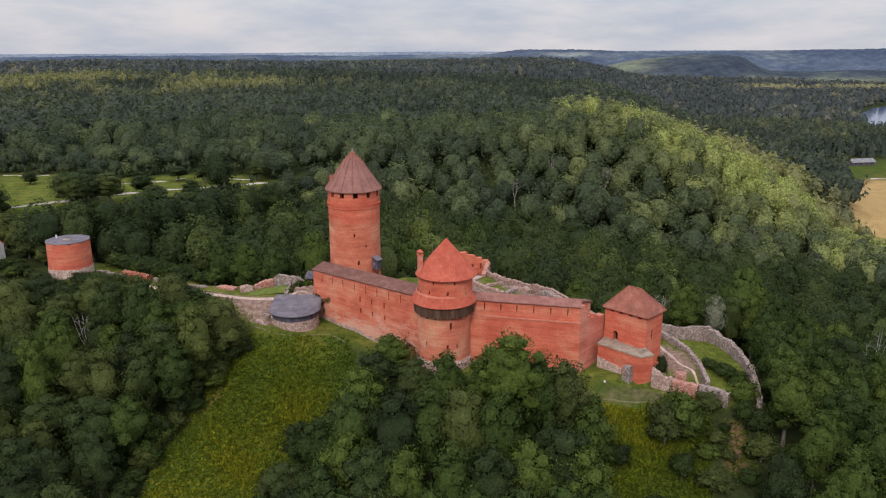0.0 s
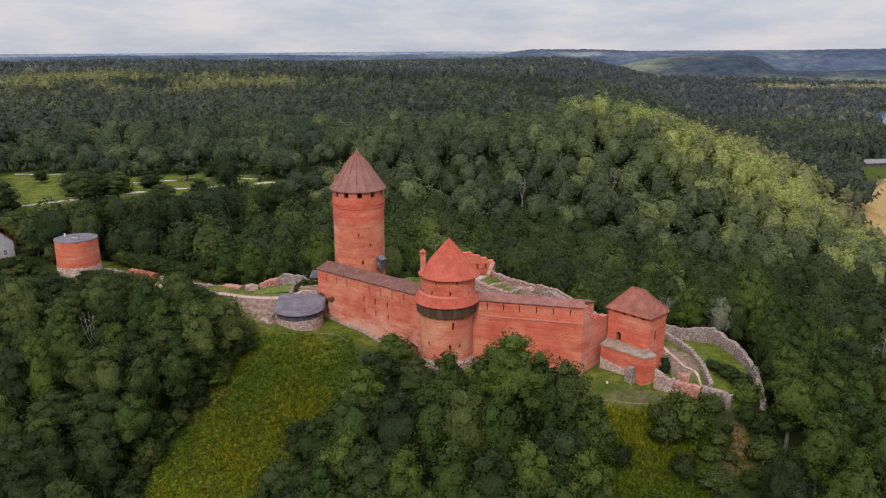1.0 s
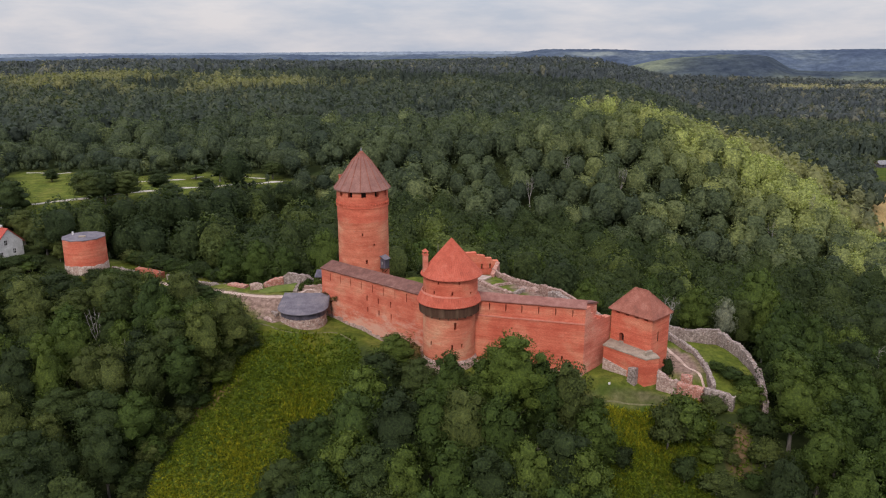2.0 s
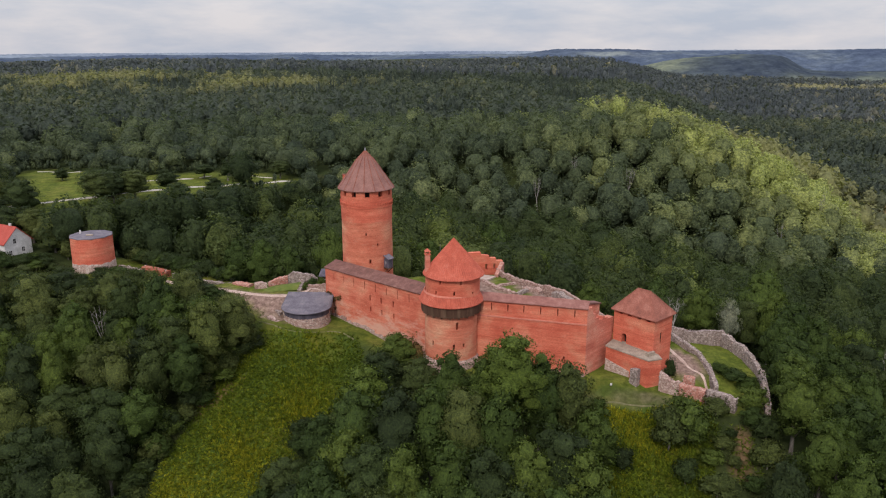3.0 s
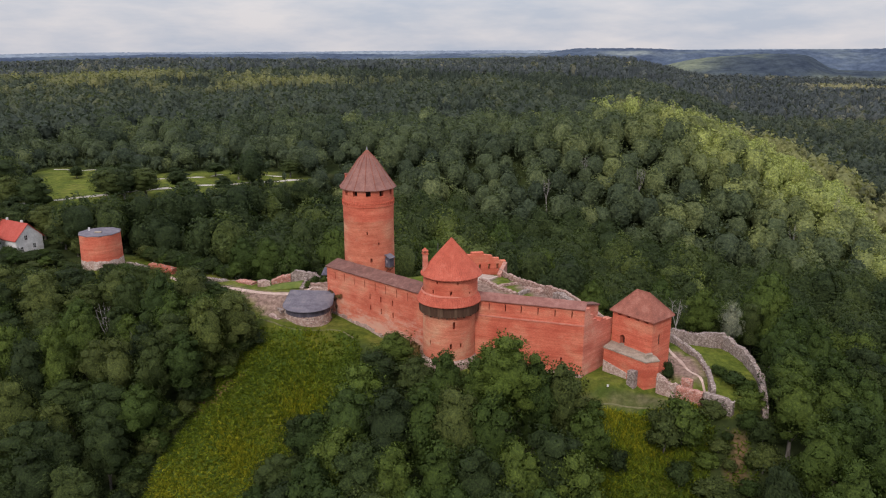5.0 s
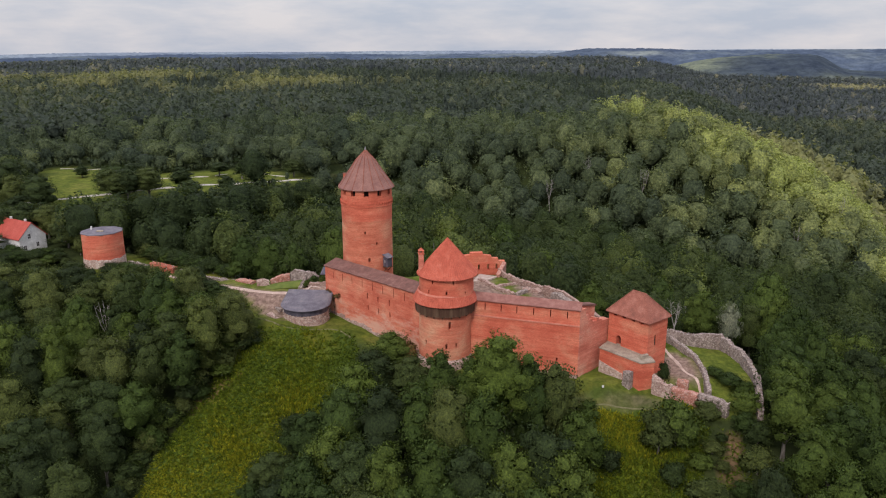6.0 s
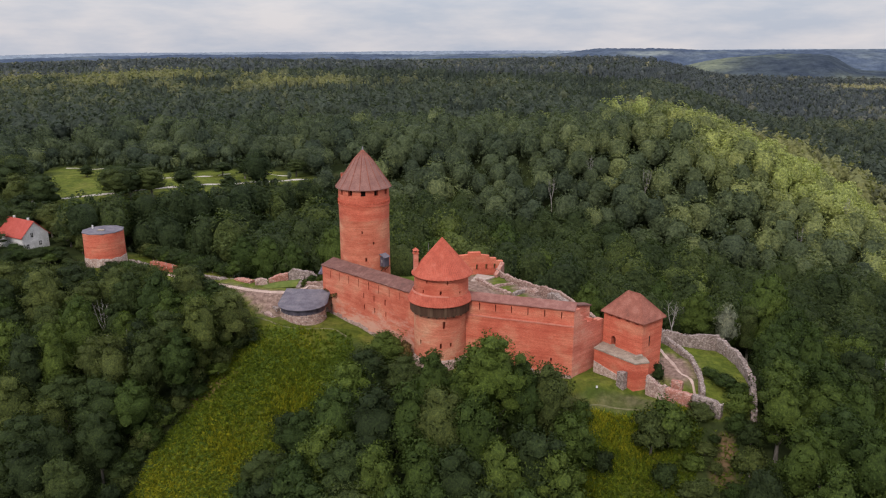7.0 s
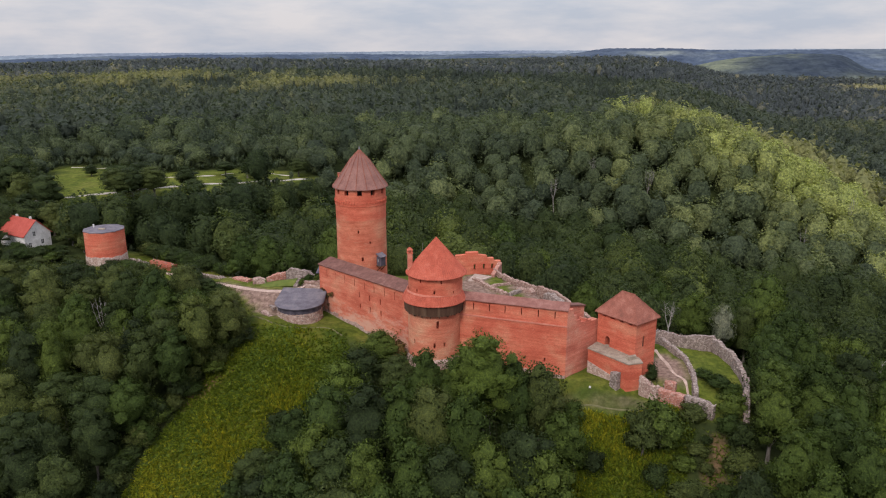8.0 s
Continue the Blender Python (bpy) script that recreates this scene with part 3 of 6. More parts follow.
def strip(name, line, widths, mat, label, category, lift=0.09):
    """A path laid on the ground along a line with rounded bends."""
    for _ in range(2):
        soft = [line[0]]
        for (ax, ay), (bx, by) in zip(line, line[1:]):
            soft += [(ax * 0.75 + bx * 0.25, ay * 0.75 + by * 0.25), (ax * 0.25 + bx * 0.75, ay * 0.25 + by * 0.75)]
        line = soft + [line[-1]]
    pts = []
    for (ax, ay), (bx, by) in zip(line, line[1:]):
        n = max(2, int(math.hypot(bx - ax, by - ay) / 1.5))
        pts += [(ax + (bx - ax) * i / n, ay + (by - ay) * i / n) for i in range(n)]
    pts.append(line[-1])
    bm = bmesh.new()
    rows = []
    total = len(pts) - 1
    for i, (x, y) in enumerate(pts):
        ax, ay = pts[max(i - 2, 0)]
        bx, by = pts[min(i + 2, total)]
        length = math.hypot(bx - ax, by - ay) or 1
        nx, ny = -(by - ay) / length, (bx - ax) / length
        w = widths[0] + (widths[1] - widths[0]) * i / total
        w *= 1 + 0.18 * math.sin(i * 0.9) * math.sin(i * 0.37)
        row = []
        for k in range(5):
            u = (k / 2 - 1) * w / 2
            px, py = x + nx * u, y + ny * u
            row.append(bm.verts.new((px, py, gz_at(px, py) + (lift if k not in (0, 4) else -0.15))))
        rows.append(row)
    for p, q in zip(rows, rows[1:]):
        for k in range(4):
            bm.faces.new((p[k], p[k + 1], q[k + 1], q[k]))
    return tagged(part(name, bm, mat, smooth=True), label, category, kind="structure")


# ---------------------------------------------------------------- castle
def along(a, b, s, off=0.0):
    """The plan point s metres from a towards b, off metres to the left."""
    dx, dy = b[0] - a[0], b[1] - a[1]
    n = math.hypot(dx, dy)
    return (a[0] + dx / n * s - dy / n * off, a[1] + dy / n * s + dx / n * off)


def heading(a, b):
    return math.atan2(b[1] - a[1], b[0] - a[0])


def great_tower(cx, cy):
    t = thing("great_tower", (cx, cy, 7.6), "tall round red brick keep with conical brown tiled roof", "tower")
    low = part("lower_wall", lathe(cx, cy, [(0, 4), (6.55, 4), (6.42, 12), (6.36, 27.2), (0, 27.2)], 72), BRICK_OLD, t, "paler weathered lower brickwork")
    body = part("wall", lathe(cx, cy, [(0, 27.1), (6.40, 27.1), (6.45, 31.0), (6.45, 35.3), (0, 35.3)], 72), BRICK, t)
    holes = bmesh.new()
    for k in range(12):
        a = radians(-90 - 19.5 + 30.3 * k)
        block(cx + 6.3 * math.cos(a), cy + 6.3 * math.sin(a), 33.35, 2.6, 1.15, 1.35, a, holes)
    cut(body, holes)
    holes = bmesh.new()
    for a, z, w, h in ((-76, 16.6, 0.55, 1.1), (-84, 23.8, 0.35, 0.8), (-58, 21.0, 0.4, 0.7), (-92, 14.3, 0.5, 0.6)):
        a = radians(a)
        block(cx + 6.3 * math.cos(a), cy + 6.3 * math.sin(a), z, 2.2, w, h, a, holes)
    cut(low, holes)
    for k in range(12):
        a = radians(-90 - 19.5 + 30.3 * k)
        # near-black panel in place of the unlit room behind each opening
        part("shutter", block(cx + 5.3 * math.cos(a), cy + 5.3 * math.sin(a), 33.35, 0.1, 1.15, 1.35, a), DARK, t)
    # raised zigzag brick frieze
    z0 = 31.0
    bm = bmesh.new()
    n = 54
    for k in range(n):
        for half in (0, 1):
            a0, a1 = radians(360 / n * (k + half * 0.5)), radians(360 / n * (k + half * 0.5 + 0.5))
            za, zb = (z0, z0 + 0.75) if half == 0 else (z0 + 0.75, z0)
            ring = []
            for a, z in ((a0, za), (a1, zb)):
                for r in (6.40, 6.62):
                    for dz in (0, 0.28):
                        ring.append(bm.verts.new((cx + r * math.cos(a), cy + r * math.sin(a), z + dz)))
            p = ring
            for f in ((0, 1, 5, 4), (2, 6, 7, 3), (1, 3, 7, 5), (0, 4, 6, 2), (0, 2, 3, 1), (4, 5, 7, 6)):
                bm.faces.new([p[i] for i in f])
    part("frieze", bm, BRICK, t, "zigzag brick frieze")
    part("string_course", lathe(cx, cy, [(6.3, 30.6), (6.58, 30.6), (6.58, 30.85), (6.3, 30.85)], 72), BRICK, t)
    roof = part("roof", lathe(cx, cy, [(6.3, 35.2), (7.15, 34.85), (7.15, 35.0), (6.1, 36.35), (4.7, 38.35), (2.4, 41.7), (0.12, 44.1), (0, 44.1)], 16, 4), TILE_BROWN, t, "brown tiled faceted conical roof")
    for k in range(16):
        a = radians(4 + 22.5 * k)
        bm = bmesh.new()
        prev = None
        for r, z in [(7.17, 35.0), (6.12, 36.37), (4.72, 38.37), (2.42, 41.72), (0.14, 44.1)]:
            c, s = math.cos(a), math.sin(a)
            row = [bm.verts.new((cx + c * (r + o) - s * u, cy + s * (r + o) + c * u, z + w)) for u, o, w in ((-0.11, 0, 0), (0, 0.06, 0.09), (0.11, 0, 0))]
            if prev:
                for i in range(2):
                    bm.faces.new((prev[i], prev[i + 1], row[i + 1], row[i]))
            prev = row
        part("ridge_seam", bm, TILE_DULL, roof)
    part("finial", lathe(cx, cy, [(0.0, 43.9), (0.25, 43.9), (0.2, 44.4), (0.05, 45.0), (0, 45.0)], 10), METAL, t)
    # small chimney behind the eave
    ch = part("chimney", block(cx - 5.6, cy + 1.2, 35.5, 0.8, 0.8, 2.3), BRICK, t)
    part("chimney_cap", block(cx - 5.6, cy + 1.2, 37.8, 1.0, 1.0, 0.2), TILE_DULL, ch)
    # timber entrance porch on the flank
    a = radians(-35)
    px, py = cx + 7.0 * math.cos(a), cy + 7.0 * math.sin(a)
    c, s = math.cos(a), math.sin(a)
    porch = part("porch", block(px, py, 15.2, 1.5, 1.7, 2.3, a), WOOD_BLUE, t, "grey-blue boarded entrance porch")
    part("porch_roof", prism([along((px, py), (px + c, py + s), u, v) for u, v in ((-0.9, -1.1), (1.1, -1.1), (1.1, 1.1), (-0.9, 1.1))], [18.3, 17.45, 17.45, 18.3], [18.42, 17.57, 17.57, 18.42]), SHINGLE, porch)
    part("porch_window", block(px - 0.05 * c + 0.87 * s, py - 0.05 * s - 0.87 * c, 16.1, 0.42, 0.06, 0.75, a), METAL, porch)
    part("porch_floor", block(px, py, 15.0, 1.9, 2.1, 0.16, a), WOOD_DARK, porch)
    for v in (-0.8, 0.8):
        bm = bmesh.new()
        foot = Vector((*along((px, py), (px + c, py + s), -0.75, v), 13.6))
        tip = Vector((*along((px, py), (px + c, py + s), 0.75, v), 15.0))
        tube(bm, [(foot, 0.09), (tip, 0.09)], 4)
        part("porch_strut", bm, WOOD_DARK, porch)
    for u in range(-3, 4):
        part("porch_board", block(px + 0.78 * c - 0.25 * u * s, py + 0.78 * s + 0.25 * u * c, 15.2, 0.05, 0.17, 2.25, a), WOOD_BLUE, porch)


def round_tower(cx, cy):
    t = thing("round_tower", (cx, cy, 2.0), "round red brick wall tower with timber gallery and orange tiles", "tower")
    low = part("lower_wall", lathe(cx, cy, [(0, -4), (6.0, -4), (5.85, 4), (5.75, 15.5), (0, 15.5)], 64), BRICK_OLD, t, "weathered brick lower drum")
    holes = bmesh.new()
    for a, z, w, h in ((-75, 10.2, 0.55, 1.7), (-82, 5.6, 0.45, 1.3), (-60, 5.9, 0.45, 1.0), (-130, 6.2, 0.45, 1.0)):
        a = radians(a)
        block(cx + 5.6 * math.cos(a), cy + 5.6 * math.sin(a), z, 2.4, w, h, a, holes)
    cut(low, holes)
    part("footing", lathe(cx, cy, [(5.9, -4), (6.5, -4), (6.3, 2.4), (5.9, 3.0)], 40), STONE, t, "rubble stone footing")
    up = part("upper_wall", lathe(cx + 0.3, cy, [(0, 15.3), (5.95, 15.3), (5.95, 21.9), (0, 21.9)], 64), BRICK, t)
    holes = bmesh.new()
    for a, z, w, h in ((-112, 20.3, 0.3, 1.0), (-68, 20.3, 0.3, 1.0), (-122, 18.0, 0.4, 0.8), (-82, 18.0, 0.4, 0.9), (-40, 17.5, 0.4, 0.9), (-152, 17.5, 0.4, 0.9)):
        a = radians(a)
        block(cx + 5.8 * math.cos(a), cy + 5.8 * math.sin(a), z, 2.0, w, h, a, holes)
    cut(up, holes)
    gallery = part("gallery", lathe(cx, cy, [(5.7, 13.3), (6.5, 13.3), (6.62, 15.7), (5.7, 15.7)], 56), WOOD_DARK, t, "dark timber hoarding gallery")
    n = 56
    boards = [lathe(cx, cy, [(6.5, 13.15), (6.60, 13.15), (6.74, 15.6), (6.6, 15.6)], 1, 360 / n * k + 0.5, 360 / n - 1.0) for k in range(n)]
    for k, bm in enumerate(boards):
        part("board", bm, WOOD_BOARD if k % 4 else WOOD_BROWN, gallery)
    for k in range(20):
        a = radians(18 * k)
        part("bracket", block(cx + 5.95 * math.cos(a), cy + 5.95 * math.sin(a), 12.75, 0.7, 0.2, 0.55, a), WOOD_DARK, gallery)
    part("skirt_roof", ribbed(cx, cy, [(5.7, 15.65), (7.1, 15.45), (7.12, 15.6), (6.5, 16.75), (5.9, 17.7), (5.8, 17.5)], 80, 0.05, 320), TILE_ORANGE, t, "orange tiled skirt roof")
    part("flashing", lathe(cx, cy, [(5.85, 17.5), (6.12, 17.5), (5.98, 17.85), (5.85, 17.85)], 64), PLASTER_BAND, t)
    part("roof", ribbed(cx + 0.5, cy, [(5.8, 21.9), (6.68, 21.35), (6.7, 21.5), (6.0, 22.3), (5.0, 23.45), (4.0, 24.65), (3.0, 25.85), (2.0, 27.0), (1.0, 28.2), (0.1, 29.25), (0, 29.25)], 72, 0.06, 288), TILE_ORANGE, t, "orange tiled conical roof")
    ch = part("chimney", block(cx - 5.1, cy - 1.3, 21.6, 1.0, 1.0, 4.2, 0.3), BRICK_PALE, t)
    part("chimney_hood", block(cx - 5.1, cy - 1.3, 25.8, 1.25, 1.25, 0.22, 0.3), BRICK, ch)
    for u in (-0.42, 0.42):
        for v in (-0.42, 0.42):
            part("chimney_post", block(cx - 5.1 + u, cy - 1.3 + v, 26.0, 0.22, 0.22, 0.6, 0.3), BRICK, ch)
    part("chimney_roof", lathe(cx - 5.1, cy - 1.3, [(0, 26.55), (0.92, 26.55), (0.1, 27.15), (0, 27.15)], 4, 62), TILE_ORANGE, ch)
    part("lightning_rod", lathe(cx - 2.4, cy - 0.4, [(0, 26.2), (0.05, 26.2), (0.04, 28.0), (0, 28.0)], 6), METAL, t)


def curtain(name, a, b, thick, z0, z1, roof_wide, rise, slits, band, label, mat):
    """A wall from a to b (outer face on the right-hand side) under a lean-to tile roof."""
    length = math.hypot(b[0] - a[0], b[1] - a[1])
    t = thing(name, (*along(a, b, length / 2), z0), label, "castle wall")
    h = heading(a, b)
    poly = [along(a, b, s, o) for s, o in ((0, 0), (length, 0), (length, thick), (0, thick))]
    wall = part("wall", prism(poly, z0, z1), mat, t)
    holes = bmesh.new()
    for s, z, w, hh in slits:
        p = along(a, b, s, 0.5)
        block(*p, z, w, 2.2, hh, h, holes)
    cut(wall, holes)
    footing = bmesh.new()
    rr = random.Random(len(name) + 5)
    steps = int(length / 0.9)
    for i in range(steps):
        s = length * (i + 0.5) / steps
        x, y = along(a, b, s, -0.35)
        g = gz_at(x, y)
        block(*along(a, b, s, 0.1), g - 1.0, length / steps * 1.02, 0.5 + rr.uniform(0.0, 0.25), 1.0 + rr.uniform(0.35, 1.1), h, footing)
    part("footing", footing, STONE, t, "uneven rubble stone footing")
    e = 0.35
    n = int(length / 1.0)
    bm = bmesh.new()
    rows = []
    rr = random.Random(len(name))
    for i in range(n + 1):
        s = -0.15 + (length + 0.3) * i / n
        wob = rr.uniform(-0.05, 0.05)
        row = []
        for o, z in ((-e, z1 - 0.12), (-e, z1 + 0.05), (roof_wide * 0.5, z1 + rise * 0.55), (roof_wide, z1 + rise), (roof_wide, z1 + rise - 0.25)):
            x, y = along(a, b, s, o)
            row.append(bm.verts.new((x, y, z + wob)))
        rows.append(row)
    for p, q in zip(rows, rows[1:]):
        for k in range(5):
            bm.faces.new((p[k], p[(k + 1) % 5], q[(k + 1) % 5], q[k]))
    for row in (rows[0], rows[-1]):
        bm.faces.new(row)
    part("roof", bm, TILE_DARK if "west" in name else TILE_WALK, t, "brown tiled lean-to walkway roof")
    poly = [along(a, b, s, o) for s, o in ((0, roof_wide - 0.4), (length, roof_wide - 0.4), (length, roof_wide - 0.05), (0, roof_wide - 0.05))]
    part("inner_wall", prism(poly, 5.0, z1 + rise - 0.3), BRICK_OLD, t)
    if band:
        poly = [along(a, b, s, o) for s, o in ((0, -0.14), (length + 0.1, -0.14), (length + 0.1, 0.3), (0, 0.3))]
        part("ledge", prism(poly, band, band + 0.34), PLASTER_BAND, t, "pale mortar ledge")
    return t


def gate_tower():
    u, v = Vector((-0.707, 0.707)), Vector((0.707, 0.707))
    n0 = Vector((43.6, 149.35))
    at = lambda p, q: tuple(n0 + u * p + v * q)
    t = thing("gate_tower", (*at(5.1, 3.4), 2.0), "square red brick gate tower with hipped tiled roof", "tower")
    body = part("wall", prism([at(0, 0), at(0, 6.9), at(10.3, 6.9), at(10.3, 0)], -1.0, 13.1), BRICK, t)
    holes = bmesh.new()
    h = heading(at(0, 0), at(10, 0))
    block(*at(7.4, 0.5), 5.6, 1.25, 2.6, 1.7, h, holes)
    cutr = lathe(0, 0, [(0, -1.3), (0.625, -1.3), (0.625, 1.3), (0, 1.3)], 16)
    bmesh.ops.rotate(cutr, verts=cutr.verts[:], matrix=Matrix.Rotation(radians(90), 3, "X") )
    bmesh.ops.rotate(cutr, verts=cutr.verts[:], matrix=Matrix.Rotation(h, 3, "Z"))
    bmesh.ops.translate(cutr, verts=cutr.verts[:], vec=(*at(7.4, 0.5), 7.32))
    tmp = bpy.data.meshes.new("tmp")
    cut(body, holes)
    cut(body, cutr)
    holes = bmesh.new()
    hr = heading(at(0, 0), at(0, 5))
    block(*at(0.5, 2.7), 7.2, 0.6, 2.4, 2.4, hr, holes)
    for s in (1.6, 3.9, 6.3, 8.6):
        block(*at(s, 0.3), 12.2, 0.9, 1.4, 0.55, h, holes)
    cut(body, holes)
    bpy.data.meshes.remove(tmp)
    # near-black panel paints the shade that the shallow recess lacks
    part("window", block(*at(0.22, 2.7), 7.2, 0.6, 0.1, 2.4, hr), DARK, t, "narrow window recess backed with near-black for shade")
    part("door_leaf", block(*at(7.4, 1.4), 5.6, 1.25, 0.12, 2.3, h), DARK, t, "dark recessed wooden door")
    e = 0.55
    c = [at(-e, -e), at(-e, 6.9 + e), at(10.3 + e, 6.9 + e), at(10.3 + e, -e)]
    r0, r1 = at(3.6, 3.45), at(6.9, 3.45)
    bm = bmesh.new()
    lo = [bm.verts.new((*p, 12.85)) for p in c]
    hi = [bm.verts.new((*p, 13.02)) for p in c]
    ra, rb = bm.verts.new((*r0, 17.75)), bm.verts.new((*r1, 17.75))
    bm.faces.new(lo)
    for i in range(4):
        bm.faces.new((lo[i], lo[(i + 1) % 4], hi[(i + 1) % 4], hi[i]))
    bm.faces.new((hi[0], hi[1], ra))
    bm.faces.new((hi[1], hi[2], rb, ra))
    bm.faces.new((hi[2], hi[3], rb))
    bm.faces.new((hi[3], hi[0], ra, rb))
    part("roof", bm, TILE_DULL, t, "dull red hipped tile roof")
    for p, q in ((c[0], r0), (c[1], r0), (c[2], r1), (c[3], r1), (r0, r1)):
        bm = bmesh.new()
        zz = (13.05, 17.8) if p in c else (17.8, 17.8)
        a = [bm.verts.new((*along(p, q, s, o), z + w)) for s, z in ((0.05, zz[0]), (math.hypot(q[0] - p[0], q[1] - p[1]), zz[1])) for o, w in ((-0.14, 0), (0, 0.12), (0.14, 0))]
        bm.faces.new((a[0], a[1], a[4], a[3]))
        bm.faces.new((a[1], a[2], a[5], a[4]))
        part("hip_tiles", bm, TILE_DULL, t)
    # raised stone-faced terrace before the door
    terrace = thing("gate_terrace", (39.5, 150.0, 1.0), "brick terrace with grey slab top before gate tower", "terrace")
    poly = [(34.2, 152.6), (41.8, 145.8), (44.9, 146.9), (44.6, 149.2), (36.9, 157.0)]
    part("wall", prism(poly, -2.0, [5.6, 5.2, 5.2, 5.2, 5.6]), BRICK, terrace)
    cx = sum(p[0] for p in poly) / 5
    cy = sum(p[1] for p in poly) / 5
    big = [(cx + (x - cx) * 1.03, cy + (y - cy) * 1.03) for x, y in poly]
    part("slab", prism(big, [5.6, 5.2, 5.2, 5.2, 5.6], [5.85, 5.45, 5.45, 5.45, 5.85]), SLAB, terrace, "worn grey slab top")
    part("stone_foot", prism([(34.15, 152.5), (38.6, 148.5), (38.9, 148.9), (34.5, 152.9)], -2.0, [2.9, 1.6, 1.6, 2.9]), STONE_FOOT, terrace, "pale rubble lower facing")
    part("parapet", prism([(42.3, 147.5), (43.9, 148.6), (43.7, 149.3), (41.7, 148.2)], 5.4, 6.2), SLAB, terrace)


def rubble_wall(name, line, thick, label, mat=None, stones=True, seed=1, jag=0.5, size=(0.2, 0.42)):
    """A ruined wall along a line of (x, y, foot, top): uneven crest, rough faces and loose facing stones."""
    mat = mat or STONE
    rr = random.Random(seed)
    x0, y0, f0 = line[0][0], line[0][1], line[0][2]
    t = thing(name, (x0, y0, f0), label, "ruined wall")
    pts = []
    for p, q in zip(line, line[1:]):
        n = max(1, int(math.hypot(q[0] - p[0], q[1] - p[1]) / 0.55))
        pts += [tuple(p[k] + (q[k] - p[k]) * i / n for k in range(4)) for i in range(n)]
    pts.append(tuple(line[-1]))
    bm = bmesh.new()
    rows = []
    for i, (x, y, f, top) in enumerate(pts):
        a, b = pts[max(i - 1, 0)], pts[min(i + 1, len(pts) - 1)]
        d = math.hypot(b[0] - a[0], b[1] - a[1]) or 1
        nx, ny = -(b[1] - a[1]) / d, (b[0] - a[0]) / d
        if i % 3 == 0:
            step = rr.choice((-0.7, -0.3, 0.0, 0.25, 0.5)) * jag
        top = top + step + rr.uniform(-0.12, 0.12)
        row = []
        h = top - f
        for o, zz in ((-0.54, 0), (-0.51, 0.4), (-0.5, 0.8), (-0.45, 1.0), (0.45, 1.0), (0.5, 0.8), (0.51, 0.4), (0.54, 0)):
            w = thick * o + rr.uniform(-0.1, 0.1)
            row.append(bm.verts.new((x + nx * w, y + ny * w, f - 0.6 * (zz == 0) + h * zz + rr.uniform(-0.1, 0.1) * (zz > 0))))
        rows.append(row)
    for p, q in zip(rows, rows[1:]):
        for k in range(7):
            bm.faces.new((p[k], p[k + 1], q[k + 1], q[k]))
    bm.faces.new(rows[0])
    bm.faces.new(rows[-1])
    wall = part("wall_core", bm, mat, t)
    if stones:
        for i, (x, y, f, top) in enumerate(pts):
            for _ in range(2):
                a, b = pts[max(i - 1, 0)], pts[min(i + 1, len(pts) - 1)]
                d = math.hypot(b[0] - a[0], b[1] - a[1]) or 1
                nx, ny = -(b[1] - a[1]) / d, (b[0] - a[0]) / d
                o = rr.choice((-0.5, -0.5, -0.2, 0.3)) * thick
                z = f + (top - f) * (rr.uniform(0.1, 0.85) if abs(o) > thick * 0.4 else 1.0)
                stone(x + nx * o, y + ny * o, z, rr.uniform(*size), mat, wall, rr)
    return t


STONE_MESHES = []


def stone(x, y, z, size, mat, parent, rr):
    if len(STONE_MESHES) < 10:
        bm = bmesh.new()
        bmesh.ops.create_icosphere(bm, subdivisions=1, radius=0.5)
        for v in bm.verts:
            v.co *= rr.uniform(0.75, 1.15)
            v.co.z *= 0.7
        me = bpy.data.meshes.new("stone")
        bm.to_mesh(me)
        bm.free()
        me.materials.append((STONE_PLAIN, STONE_LIGHT, STONE_DARK)[len(STONE_MESHES) % 3])
        STONE_MESHES.append(me)
    ob = new("stone", rr.choice(STONE_MESHES))
    ob.parent = parent
    top = parent.parent if parent.parent is not None else parent
    ob.matrix_parent_inverse = Matrix.Translation(-Vector(top.location)) if parent.parent is None else Matrix.Identity(4)
    ob.location = (x, y, z)
    ob.rotation_euler = (rr.uniform(-0.4, 0.4), rr.uniform(-0.4, 0.4), rr.uniform(0, 6.28))
    ob.scale = (size * rr.uniform(0.9, 1.6), size, size * rr.uniform(0.7, 1.1))
    return ob


WOOD_BOARD = surface("worn_boards", (0.05, 0.025, 0.016), (0.085, 0.044, 0.028), (0.125, 0.07, 0.046), 0.8, 5.0, (1, 1, 0.15))

great_tower(-22.4, 183.1)
round_tower(0.2, 154.5)
A0, A1 = (-32.4, 177.2), (-4.2, 155.4)
B0, B1 = (4.4, 154.3), (29.2, 148.6)
slits_a = [(s, 12.7, 0.24, 2.0) for s in (3.2, 6.8, 10.4, 14.2, 17.9, 21.5, 25.2, 28.8)]
for s in (16.0, 19.75, 23.7):
    slits_a += [(s, 10.2, 0.48, 1.45), (s + 0.15, 7.4, 0.42, 1.3)]
curtain("curtain_wall_west", A0, A1, 2.4, -1.0, 15.5, 3.7, 1.25, slits_a, 0, "long red brick curtain wall with arrow slits", BRICK_WORN)
slits_b = [(s, 13.4, 0.22, 1.6) for s in (1.6, 4.8, 8.4, 11.9, 15.55, 19.2, 22.8)] + [(20.9, 3.3, 0.4, 1.0)]
curtain("curtain_wall_east", B0, B1, 2.4, -3.0, 15.6, 2.7, 0.95, slits_b, 11.85, "long red brick curtain wall with pale ledge", BRICK)


